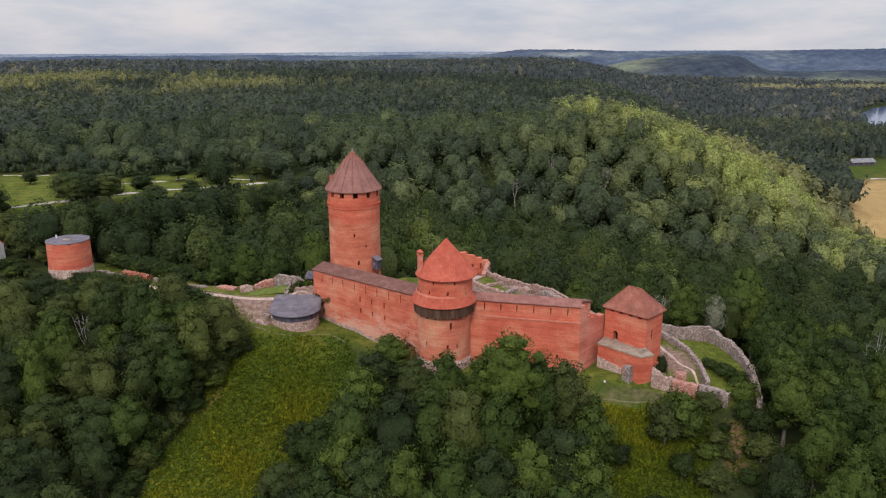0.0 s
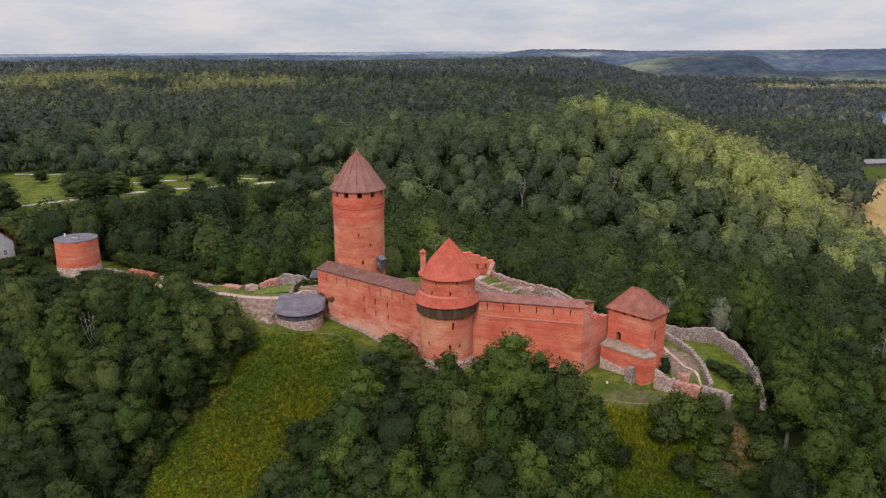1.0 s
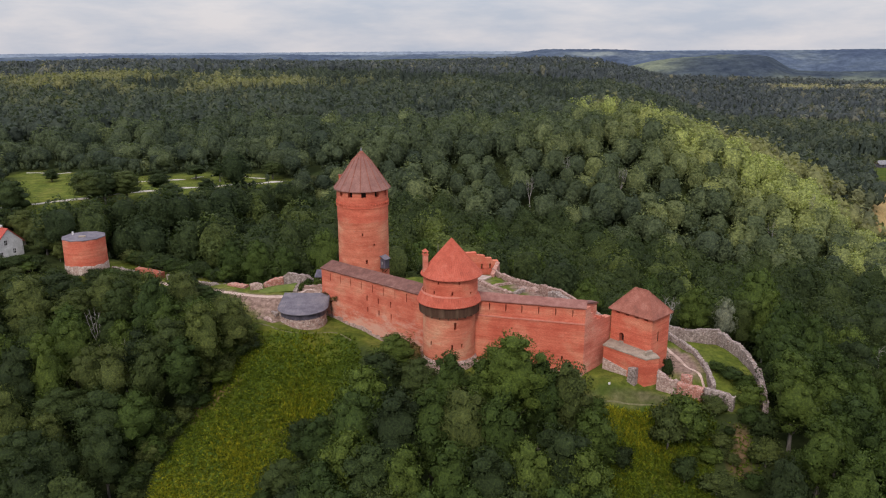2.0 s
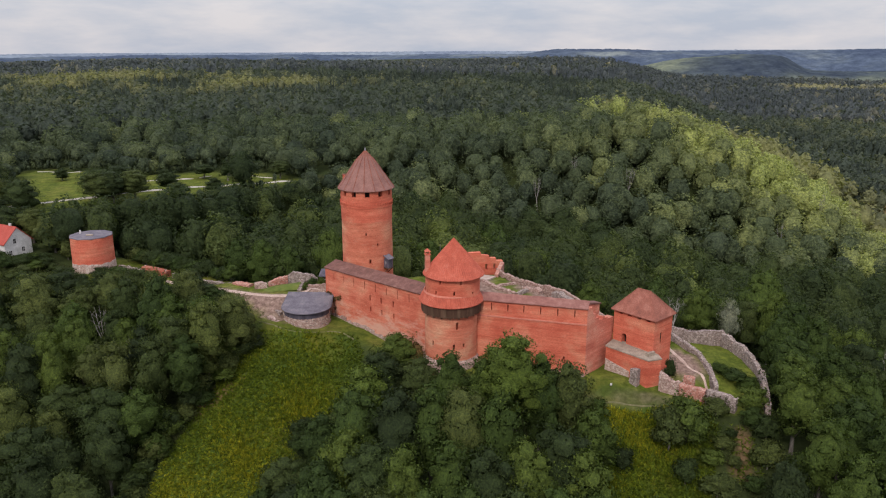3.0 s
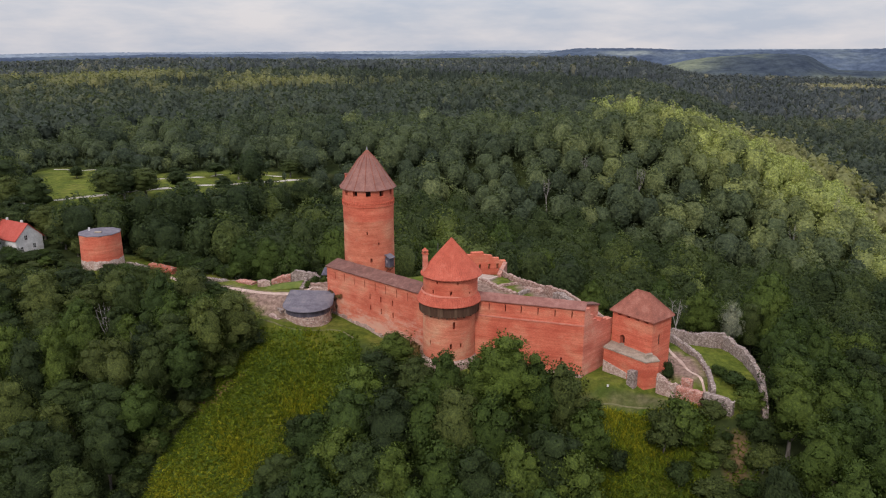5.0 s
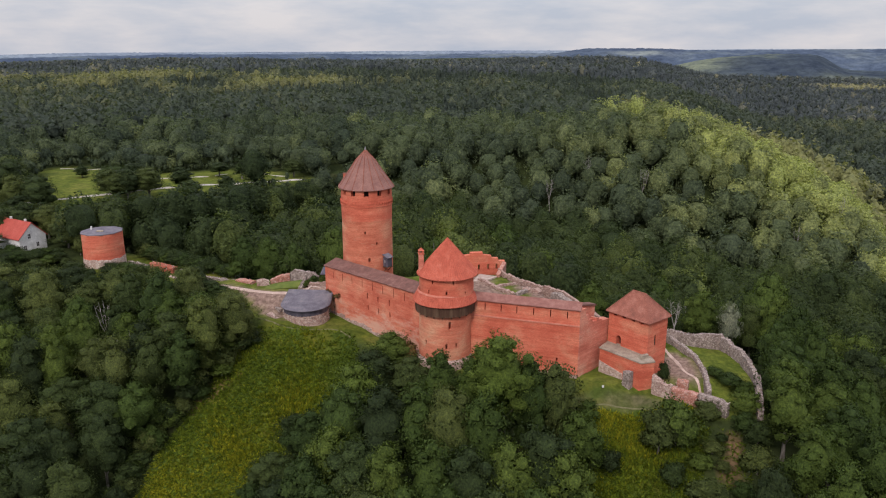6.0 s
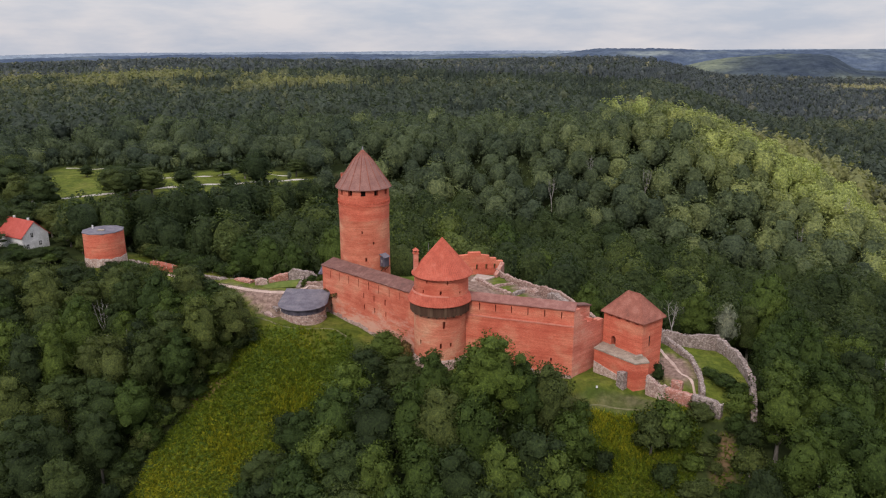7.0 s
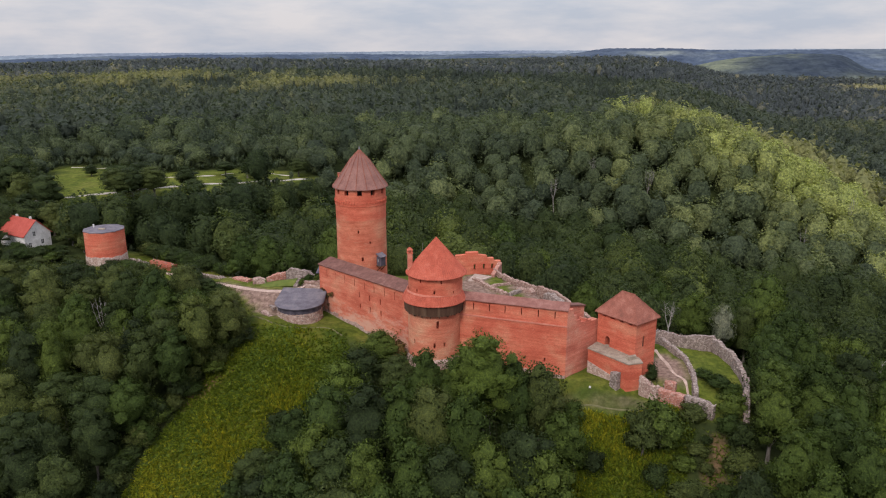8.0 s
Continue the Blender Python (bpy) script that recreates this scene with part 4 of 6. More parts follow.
def west_return():
    t = thing("end_wall", (-32.4, 178.0, 3.0), "brick end wall of castle beside the bastion", "castle wall")
    part("wall", prism([(-32.4, 177.2), (-30.6, 175.9), (-27.4, 181.4), (-29.4, 182.6)], 2.0, 15.6), BRICK, t)


def east_return():
    t = thing("return_wall", (31.5, 152, 1.0), "broken-topped pale brick return wall beside gate tower", "castle wall")
    a, b = (29.2, 148.6), (36.2, 157.3)
    length = math.hypot(b[0] - a[0], b[1] - a[1])
    tops = [(0, 15.6), (2.2, 15.5), (2.25, 13.9), (3.5, 13.7), (3.55, 12.6), (4.9, 12.4), (4.95, 11.7), (6.6, 11.5), (6.65, 12.1), (7.4, 12.0), (7.45, 11.5), (8.8, 11.4), (8.85, 11.0), (length + 0.35, 10.8)]
    bm = bmesh.new()
    f = [bm.verts.new((*along(a, b, s), z)) for s, z in [(0, -2.0)] + tops + [(length + 0.35, -2.0)]]
    g = [bm.verts.new((*along(a, b, s, 1.6), z)) for s, z in [(0, -2.0)] + tops + [(length + 0.35, -2.0)]]
    bm.faces.new(f)
    bm.faces.new(g[::-1])
    for i in range(len(f)):
        j = (i + 1) % len(f)
        bm.faces.new((f[i], g[i], g[j], f[j]))
    part("wall", bm, BRICK_PALE, t)
    # passage behind with its own low roof
    c, d = along(a, b, 0.2, 3.6), along(a, b, length, 3.2)
    part("coping", prism([along(c, d, -0.2, -0.3), along(c, d, 10.7, -0.3), along(c, d, 10.7, 1.7), along(c, d, -0.2, 1.7)], [15.6, 13.2, 13.2, 15.6], [15.95, 13.55, 13.55, 15.95]), TILE_DARK, t, "sloping tiled wall coping")
    part("inner_wall", prism([along(c, d, 0, 0), along(c, d, 10.5, 0), along(c, d, 10.5, 1.4), along(c, d, 0, 1.4)], 2.0, [15.6, 13.2, 13.2, 15.6]), BRICK_PALE, t)


west_return()
east_return()
gate_tower()


def bastion(cx, cy):
    t = thing("bastion", (cx, cy, 3.0), "low half-round stone bastion with grey shingle roof", "bastion")
    part("stone_base", lathe(cx, cy, [(0, 1.0), (5.75, 1.0), (5.55, 5.6), (0, 5.6)], 36), STONE, t, "rubble stone base")
    base = [o for o in t.children if o.name.startswith("stone_base")][0]
    rr = random.Random(77)
    for k in range(110):
        a = radians(rr.uniform(165, 375))
        stone(cx + 5.6 * math.cos(a), cy + 5.6 * math.sin(a), rr.uniform(2.6, 5.4), rr.uniform(0.3, 0.6), STONE, base, rr)
    part("timber_wall", lathe(cx, cy, [(0, 5.55), (5.45, 5.55), (5.45, 7.2), (0, 7.2)], 36), WOOD_BLUE, t, "dark vertical boarding")
    for k in range(40):
        a = 360 / 40 * k
        if 150 < a < 380:
            part("board", lathe(cx, cy, [(5.45, 5.5), (5.55, 5.5), (5.55, 7.1), (5.45, 7.1)], 1, a, 7.6), WOOD_BLUE, t)
    bm = bmesh.new()
    rows = []
    for i in range(25):
        a = radians(172 + 196 * i / 24)
        rows.append([bm.verts.new((cx + 6.2 * math.cos(a), cy + 6.2 * math.sin(a), 7.0)), bm.verts.new((cx + 6.2 * math.cos(a), cy + 6.2 * math.sin(a), 7.15)),
                     bm.verts.new((cx + 0.1 + 5.8 * math.cos(a), cy + 5.0 + 0.5 * math.sin(a), 9.05))])
    for p, q in zip(rows, rows[1:]):
        bm.faces.new((p[0], q[0], q[1], p[1]))
        bm.faces.new((p[1], q[1], q[2], p[2]))
    bm.faces.new([r[2] for r in rows])
    part("roof", bm, SHINGLE, t, "grey shingled half-conical roof")
    for i in range(1, 24):
        a = radians(172 + 196 * i / 24)
        lo = Vector((cx + 6.22 * math.cos(a), cy + 6.22 * math.sin(a), 7.17))
        hi = Vector((cx + 0.1 + 5.8 * math.cos(a), cy + 5.0 + 0.5 * math.sin(a), 9.06))
        side = (hi - lo).cross(Vector((0, 0, 1))).normalized() * 0.04
        bm = bmesh.new()
        q = [bm.verts.new(v) for v in (lo - side, lo + Vector((0, 0, 0.025)), lo + side, hi - side * 0.6, hi + Vector((0, 0, 0.025)), hi + side * 0.6)]
        bm.faces.new((q[0], q[1], q[4], q[3]))
        bm.faces.new((q[1], q[2], q[5], q[4]))
        part("batten", bm, SHINGLE, t)


bastion(-36.2, 171.6)


def far_tower(cx, cy):
    t = thing("flat_topped_tower", (cx, cy, 5.5), "detached round brick tower with flat grey roof", "tower")
    foot = lathe(cx, cy, [(0, 2.0), (6.1, 2.0), (5.95, 6.0), (5.84, 8.9), (5.5, 9.0), (0, 9.0)], 64)
    for v in foot.verts:
        if v.co.z > 8.5:
            v.co.z += 0.55 * noise.noise(Vector((v.co.x * 0.6, v.co.y * 0.6, 3.0))) + 0.25 * noise.noise(Vector((v.co.x * 2, v.co.y * 2, 1.0)))
    part("footing", foot, STONE_FOOT, t, "pale rubble stone foot")
    part("wall", lathe(cx, cy, [(0, 7.5), (5.75, 7.5), (5.65, 16.4), (0, 16.4)], 56), BRICK, t)
    roof = part("roof", lathe(cx, cy, [(5.0, 16.3), (5.95, 16.35), (5.95, 16.55), (4.5, 16.85), (0, 17.3)], 10, 8), SHINGLE, t, "low grey sheet roof")
    part("hatch", block(cx + 1.0, cy - 2.6, 16.9, 1.8, 0.9, 0.35, 0.2), SLAB, roof)
    part("vent", lathe(cx - 2.8, cy - 0.5, [(0, 16.9), (0.25, 16.9), (0.25, 17.9), (0, 17.9)], 10), WHITE, roof)


far_tower(-106.2, 203.4)
rubble_wall("spur_wall", [(-99, 204, 6.0, 7.3), (-89, 199.2, 6.2, 7.3)], 1.0, "low ruined stone boundary wall", STONE_GREY, seed=3, jag=0.3)
rubble_wall("spur_wall", [(-89.6, 199.3, 6.2, 8.5), (-81.5, 196.9, 6.4, 7.9)], 2.0, "low ruined boundary wall with red brick top", BRICK_FALLEN, seed=23, jag=0.25)
rubble_wall("spur_wall", [(-79.8, 196.2, 6.4, 7.3), (-68.3, 190.5, 6.6, 7.2), (-60, 187.4, 6.8, 7.4)], 0.9, "low ruined stone boundary wall", STONE_GREY, seed=24, jag=0.25)
rubble_wall("spur_wall", [(-59.4, 187.2, 6.8, 8.0), (-54, 184.6, 7.2, 8.2)], 1.9, "low ruined boundary wall with red brick top", BRICK_RUBBLE, seed=25, jag=0.2)
rubble_wall("bank_revetment", [(-52.5, 174.6, 4.4, 5.4), (-47.5, 171.6, 3.4, 4.8), (-42.4, 167.6, 2.8, 4.6)], 1.3, "low stone revetment below the gravel path", STONE, seed=4, jag=0.5)
rubble_wall("bank_revetment", [(-51.5, 177.2, 5.0, 6.2), (-46.5, 174.0, 4.4, 5.7), (-42.6, 171.2, 3.9, 5.3)], 1.0, "tumbled stones on the bank below the path", STONE_GREY, seed=44, jag=0.6, size=(0.25, 0.55))
rubble_wall("wall_stub", [(-52.6, 183.0, 7.2, 9.2), (-51.2, 183.4, 7.2, 9.4), (-49.6, 184.0, 7.2, 9.1)], 1.2, "grey stone wall stub beside the path", STONE, seed=14, jag=0.2, size=(0.2, 0.4))
rubble_wall("wall_stub", [(-49.4, 184.6, 7.2, 9.0), (-47.2, 185.8, 7.2, 9.5), (-44.8, 187.0, 7.4, 10.1)], 1.1, "red brick ruined wall stub beside the path", BRICK_RUBBLE, seed=15, jag=0.4)
rubble_wall("ruin_mound", [(-44.6, 187.4, 7.4, 10.2), (-43.4, 187.2, 7.4, 11.0), (-40.6, 186.6, 7.4, 10.9), (-37.6, 186.0, 7.4, 10.7), (-36.6, 185.8, 7.4, 9.8)], 1.3, "rough ruined stone wall stump", STONE_GREY, seed=5, jag=0.2, size=(0.2, 0.42))
rubble_wall("ruin_mound", [(-40.4, 185.6, 7.2, 9.7), (-39.9, 183.4, 7.2, 9.1), (-40.4, 181.2, 7.2, 8.2)], 1.1, "broken stone edge of the grass bank", STONE_GREY, seed=55, jag=0.25, size=(0.2, 0.4))


def grass_bank():
    bm = bmesh.new()
    rows = []
    n = 10
    for i in range(n + 1):
        f = i / n
        row = []
        for k in range(n + 1):
            g = k / n
            x = -53.5 + 12.6 * f + 1.0 * g
            y = 179.9 + 1.6 * f + 6.4 * g - 2.4 * f * g
            z = 7.35 + 1.9 * math.sin(math.pi * min(1.0, 0.1 + 0.62 * g)) * f ** 1.2 + 0.1 * noise.noise(Vector((x, y, 0)))
            row.append(bm.verts.new((x, y, z)))
        rows.append(row)
    for p, q in zip(rows, rows[1:]):
        for k in range(n):
            bm.faces.new((p[k], q[k], q[k + 1], p[k + 1]))
    tagged(part("grass_bank", bm, BANK_GRASS, smooth=True), "short bright grass bank against the ruins", "bank", kind="structure")


grass_bank()
rubble_wall("pale_rubble", [(-39.2, 179.6, 7.3, 8.2), (-36.5, 180.6, 7.3, 8.5), (-33.4, 181.2, 7.3, 8.4)], 0.9, "low footing wall of pale limestone rubble", STONE_FOOT, seed=16, jag=0.25, size=(0.2, 0.4))
rubble_wall("pale_rubble", [(-38.6, 182.4, 7.3, 8.8), (-36.2, 183.0, 7.3, 9.0), (-33.4, 183.4, 7.3, 8.9)], 0.8, "low footing wall of grey rubble", STONE, seed=56, jag=0.25, size=(0.2, 0.4))
rubble_wall("back_wall", [(11.4, 199.0, 6.0, 9.2), (13.6, 196.6, 6.0, 8.7), (17.2, 192.6, 6.0, 8.5), (21.6, 187.8, 6.0, 8.5), (24.6, 184.4, 6.0, 9.2), (27.6, 180.6, 5.5, 9.4), (30.4, 176.6, 5.5, 8.7), (32.6, 171.5, 5.0, 8.4), (36, 163, 3.0, 8.4)], 0.9, "long ruined stone curtain wall", STONE_COURT, seed=6, jag=0.22, size=(0.14, 0.28))
rubble_wall("court_foundation", [(6.2, 192.6, 7.4, 8.4), (11.0, 186.4, 7.4, 8.3), (15.8, 180.2, 7.4, 8.5)], 1.1, "low excavated foundation wall", STONE_COURT, seed=7, jag=0.2, size=(0.14, 0.26))
rubble_wall("court_foundation", [(16.0, 180.4, 7.4, 8.5), (18.8, 184.2, 7.4, 8.3)], 1.0, "low excavated foundation wall", STONE_GREY, seed=8, jag=0.2, size=(0.14, 0.26))
rubble_wall("court_foundation", [(10.6, 187.4, 7.4, 8.1), (16.2, 190.2, 7.4, 8.1)], 0.8, "low excavated foundation wall", STONE_COURT, seed=18, jag=0.2, size=(0.14, 0.26))
rubble_wall("court_rubble", [(18.4, 187.0, 7.4, 8.3), (20.4, 184.8, 7.4, 8.5), (22.4, 183.0, 7.4, 8.2)], 1.7, "tumbled pink and grey rubble in courtyard", STONE_COURT, seed=19, jag=0.45, size=(0.16, 0.34))
rubble_wall("court_rubble", [(25.5, 180.8, 7.4, 9.0), (28.2, 177.2, 7.4, 8.7), (30.0, 174.0, 7.4, 8.3)], 1.7, "tumbled pink and grey rubble in courtyard", STONE_GREY, seed=20, jag=0.5, size=(0.16, 0.34))
rubble_wall("outer_wall", [(49.5, 171, 1.2, 4.0), (52.1, 169.4, 1.2, 4.2), (57, 167.2, 1.2, 4.0), (63.8, 166.8, 1.2, 4.2), (66.4, 158.5, 1.0, 3.4), (66.4, 153.0, 0.8, 3.0), (66.2, 147, 0.5, 2.6), (64.4, 140, 0.2, 2.1), (63.2, 135, -0.6, 1.4)], 1.1, "ruined grey stone outer ward wall", STONE_GREY, seed=9, jag=0.35)
rubble_wall("ward_wall", [(52.5, 168.6, 1.2, 2.8), (56.3, 159, 1.0, 2.2), (56.4, 151, 0.8, 1.9), (55.0, 141.5, 0.2, 2.0)], 0.95, "low ruined inner ward wall", STONE_GREY, seed=10, jag=0.3)
rubble_wall("front_wall", [(44.5, 145.4, -0.8, 3.0), (46.2, 144.2, -0.8, 2.3), (48, 142.9, -0.8, 1.8)], 1.0, "ruined pale rubble front ward wall", STONE, seed=11, jag=0.5)
rubble_wall("front_wall", [(48.1, 142.8, -0.8, 1.9), (50.2, 141.3, -0.8, 1.5), (52.4, 139.8, -0.9, 1.6)], 1.5, "tumbled red brick front ward wall", BRICK_RUBBLE, seed=51, jag=0.5)
rubble_wall("front_wall", [(52.6, 139.7, -1.0, 2.1), (55, 138.2, -1.2, 2.0), (57.4, 136.2, -1.4, 1.8)], 1.1, "ruined grey stone front ward wall", STONE_GREY, seed=52, jag=0.35)
rubble_wall("buttress_ruin", [(38.9, 147.3, -1.0, 2.9), (40.2, 146.1, -1.0, 3.0)], 1.3, "grey stone buttress stump at terrace foot", STONE_GREY, seed=12)
rubble_wall("ward_stub", [(49.8, 146.6, 0.6, 1.9), (51.9, 145.7, 0.6, 1.7)], 1.3, "red brick foundation stub in outer ward", BRICK_RUBBLE, seed=21, jag=0.2)


def palace_ruin():
    t = thing("palace_ruin", (8, 200, 7.4), "stepped red brick palace ruin walls", "ruined wall")
    tops = [(0, 12.6), (3, 12.8), (3, 13.4), (6.5, 13.4), (6.5, 12.7), (9, 12.3), (9, 11.6), (11, 11.5), (11, 10.7), (13, 10.6)]
    a, b = (0.5, 199), (13, 202.5)
    bm = bmesh.new()
    line = [(0, 6.0)] + tops + [(13, 6.0)]
    f = [bm.verts.new((*along(a, b, s), z)) for s, z in line]
    g = [bm.verts.new((*along(a, b, s, 1.3), z)) for s, z in line]
    bm.faces.new(f)
    bm.faces.new(g[::-1])
    for i in range(len(f)):
        j = (i + 1) % len(f)
        bm.faces.new((f[i], g[i], g[j], f[j]))
    wall = part("wall", bm, BRICK, t)
    holes = bmesh.new()
    h = heading(a, b)
    for s in (5.5, 8.2, 10.6):
        block(*along(a, b, s, 0.6), 8.2, 0.6, 2.6, 1.7, h, holes)
    cut(wall, holes)
    part("side_wall", prism([(12.4, 202), (13.4, 201.6), (11.6, 196), (10.6, 196.4)], 6.0, [10.6, 10.4, 8.4, 8.4]), BRICK_RUBBLE, t)
    part("floor_slab", prism([(4.6, 191.5), (7.6, 191.2), (11, 196), (6, 198)], 7.0, 7.95), PALE_STONE, t)


palace_ruin()


def cottage(cx, cy, turn):
    t = thing("white_cottage", (cx, cy, 8.0), "white rendered house with bright red tile roof", "house")
    c, s = math.cos(turn), math.sin(turn)
    at = lambda u, v: (cx + c * u - s * v, cy + s * u + c * v)
    L, W, z0, ze, zr = 7.0, 4.2, 5.0, 12.9, 17.0
    bm = bmesh.new()
    pts = [(-W, z0), (W, z0), (W, ze), (0, zr), (-W, ze)]
    f = [bm.verts.new((*at(L, v), z)) for v, z in pts]
    g = [bm.verts.new((*at(-L, v), z)) for v, z in pts]
    bm.faces.new(f)
    bm.faces.new(g[::-1])
    for i in range(5):
        bm.faces.new((f[i], g[i], g[(i + 1) % 5], f[(i + 1) % 5]))
    wall = part("wall", bm, WHITE, t)
    holes = bmesh.new()
    for v, z in ((1.4, 9.4), (-1.0, 12.3), (-2.6, 9.0)):
        block(*at(L, v), z, 0.6, 0.9, 1.4, turn, holes)
    cut(wall, holes)
    for v, z in ((1.4, 9.4), (-1.0, 12.3), (-2.6, 9.0)):
        win = part("window", block(*at(L - 0.2, v), z, 0.06, 0.9, 1.4, turn), DARK, t)
        part("window_frame", block(*at(L - 0.12, v), z + 0.66, 0.06, 0.9, 0.08, turn), WHITE, win)
        part("window_frame", block(*at(L - 0.12, v), z, 0.06, 0.08, 1.4, turn), WHITE, win)
    for sgn in (-1, 1):
        bm = bmesh.new()
        a = [bm.verts.new((*at(u, v), z)) for u in (-L - 0.4, L + 0.4) for v, z in ((sgn * (W + 0.5), ze - 0.5), (0, zr + 0.08), (0, zr + 0.3), (sgn * (W + 0.5), ze - 0.28))]
        for i in range(4):
            bm.faces.new((a[i], a[(i + 1) % 4], a[4 + (i + 1) % 4], a[4 + i]))
        bm.faces.new(a[:4])
        bm.faces.new(a[4:])
        part("roof", bm, TILE_RED, t, "bright red clay tile roof")
    for u in (-3.5, 4.0):
        part("chimney", block(*at(u, 0.2), 16.4, 0.55, 0.55, 1.5, turn), WHITE, t)


cottage(-138.4, 212.0, radians(-25))


def kiosk():
    t = thing("timber_shelter", (-34.4, 189.6, 7.6), "small timber ticket shelter with bluish roof", "shelter")
    for u in (-1.6, 1.6):
        for v in (-1.2, 1.2):
            part("post", block(-34.4 + u, 189.6 + v, 7.4, 0.18, 0.18, 2.6), WOOD_DARK, t)
    part("wall", block(-34.4, 190.8, 7.4, 3.2, 0.15, 2.5), WOOD_DARK, t)
    part("roof", prism([(-36.6, 187.8), (-32.0, 187.8), (-32.0, 191.6), (-36.6, 191.6)], [9.6, 9.6, 10.6, 10.6], [9.75, 9.75, 10.75, 10.75]), WOOD_BLUE, t)
    part("notice", block(-35.2, 188.4, 8.0, 0.6, 0.08, 0.9), WHITE, t)


kiosk()

def notice():
    t = thing("white_notice", (34.2, 144.3, gz_at(34.2, 144.3)), "small white notice on a post in grass", "sign")
    z = gz_at(34.2, 144.3)
    part("post", block(34.2, 144.3, z - 0.2, 0.08, 0.08, 0.9), WOOD_DARK, t)
    part("panel", block(34.2, 144.25, z + 0.45, 0.42, 0.05, 0.5), WHITE, t)


notice()
strip("castle_path", [(-100, 201), (-84, 194.5), (-70, 187), (-62, 182.4), (-56, 179.8), (-48, 177.4), (-40, 177.8), (-34, 180)], (1.6, 3.0), GRAVEL, "pale gravel path along the castle ridge", "path")
strip("ward_path", [(50.5, 165), (52, 158), (52.6, 152), (54.4, 149), (54.2, 143)], (1.2, 0.7), GRAVEL, "trodden gravel path in the outer ward", "path")
strip("foot_trail", [(-47, 166.8), (-42, 164.6), (-37.8, 163.2), (-32, 164.6), (-27.4, 165.2), (-23, 162.2)], (0.3, 0.42), TRAIL, "narrow trodden trail below the wall", "path")
strip("foot_trail", [(28.9, 141.2), (35, 141.6), (41.6, 141.2), (50, 137.2)], (0.4, 0.4), TRAIL, "narrow trodden trail below the gate", "path")
strip("park_road", [(-160, 245), (-147, 250.5), (-136, 255), (-126, 264), (-119, 270.5), (-110, 275), (-104, 277), (-86, 286), (-76, 293), (-70, 297)], (2.4, 1.8), ROAD, "pale gravel road across the park", "road", 0.16)
strip("park_road", [(-195, 327), (-183, 322), (-171, 320)], (1.6, 1.6), ROAD, "pale gravel road across the park", "road", 0.16)
strip("park_road", [(-132, 291), (-124, 292.5), (-113, 296), (-109, 304), (-105, 310.5), (-100, 312.5), (-91, 308), (-83, 303), (-76, 301)], (1.4, 1.2), ROAD, "pale gravel road across the park", "road", 0.16)


strip("field_track", [(372, 640), (400, 645), (440, 655), (500, 668)], (3.2, 3.2), ROAD, "pale track between field and pasture", "road", 0.25)


def boulder():
    x, y = -101.5, 310.5
    t = thing("boulder", (x, y, gz_at(x, y)), "pale upright boulder on the park lawn", "stone")
    bm = bmesh.new()
    bmesh.ops.create_icosphere(bm, subdivisions=2, radius=1.0)
    for v in bm.verts:
        v.co *= 1 + 0.25 * noise.noise(v.co * 1.7)
        v.co = Vector((x + v.co.x * 1.0, y + v.co.y * 0.8, gz_at(x, y) + 1.0 + v.co.z * 1.5))
    part("rock", bm, PALE_STONE, t)


boulder()


def barn(cx, cy, turn):
    z = gz_at(cx, cy)
    t = thing("valley_barn", (cx, cy, z), "long low barn with grey roof by the fields", "barn")
    c, s = math.cos(turn), math.sin(turn)
    at = lambda u, v: (cx + c * u - s * v, cy + s * u + c * v)
    part("wall", block(cx, cy, z - 1, 26, 9, 4.6, turn), WOOD_BLUE, t)
    for sgn in (-1, 1):
        part("roof", prism([at(-13.6, sgn * 5.2), at(13.6, sgn * 5.2), at(13.6, 0), at(-13.6, 0)], [z + 3.1, z + 3.1, z + 6.4, z + 6.4], [z + 3.35, z + 3.35, z + 6.65, z + 6.65]), METAL, t)
    for sgn in (-1, 1):
        bm = bmesh.new()
        tri = [[bm.verts.new((*at(sgn * (12.9 + o), v), z + h)) for v, h in ((-4.5, 3.4), (4.5, 3.4), (0, 6.3))] for o in (0, 0.15)]
        bm.faces.new(tri[0])
        bm.faces.new(tri[1])
        for k in range(3):
            bm.faces.new((tri[0][k], tri[0][(k + 1) % 3], tri[1][(k + 1) % 3], tri[1][k]))
        part("gable", bm, WOOD_DARK, t)
    for u in (-9, -3, 3, 9):
        part("window", block(*at(u, -4.53), z + 1.2, 1.6, 0.1, 1.3, turn), DARK, t)


barn(408, 722, radians(12))


# ---------------------------------------------------------------- river and far hills
def river():
    bm = bmesh.new()
    line = [(1400, 1900, 50), (1110, 1640, 60), (865, 1390, 65), (715, 1190, 60), (640, 1040, 52), (680, 900, 50), (800, 780, 50)]
    rows = []
    for i, (x, y, w) in enumerate(line):
        a, b = line[max(i - 1, 0)], line[min(i + 1, len(line) - 1)]
        d = math.hypot(b[0] - a[0], b[1] - a[1])
        nx, ny = -(b[1] - a[1]) / d, (b[0] - a[0]) / d
        rows.append([bm.verts.new((x + nx * w * s, y + ny * w * s, -38.9)) for s in (-1, 1)])
    for p, q in zip(rows, rows[1:]):
        bm.faces.new((p[0], p[1], q[1], q[0]))
    tagged(part("river", bm, WATER), "wide calm river between wooded banks", "river", kind="structure")


river()


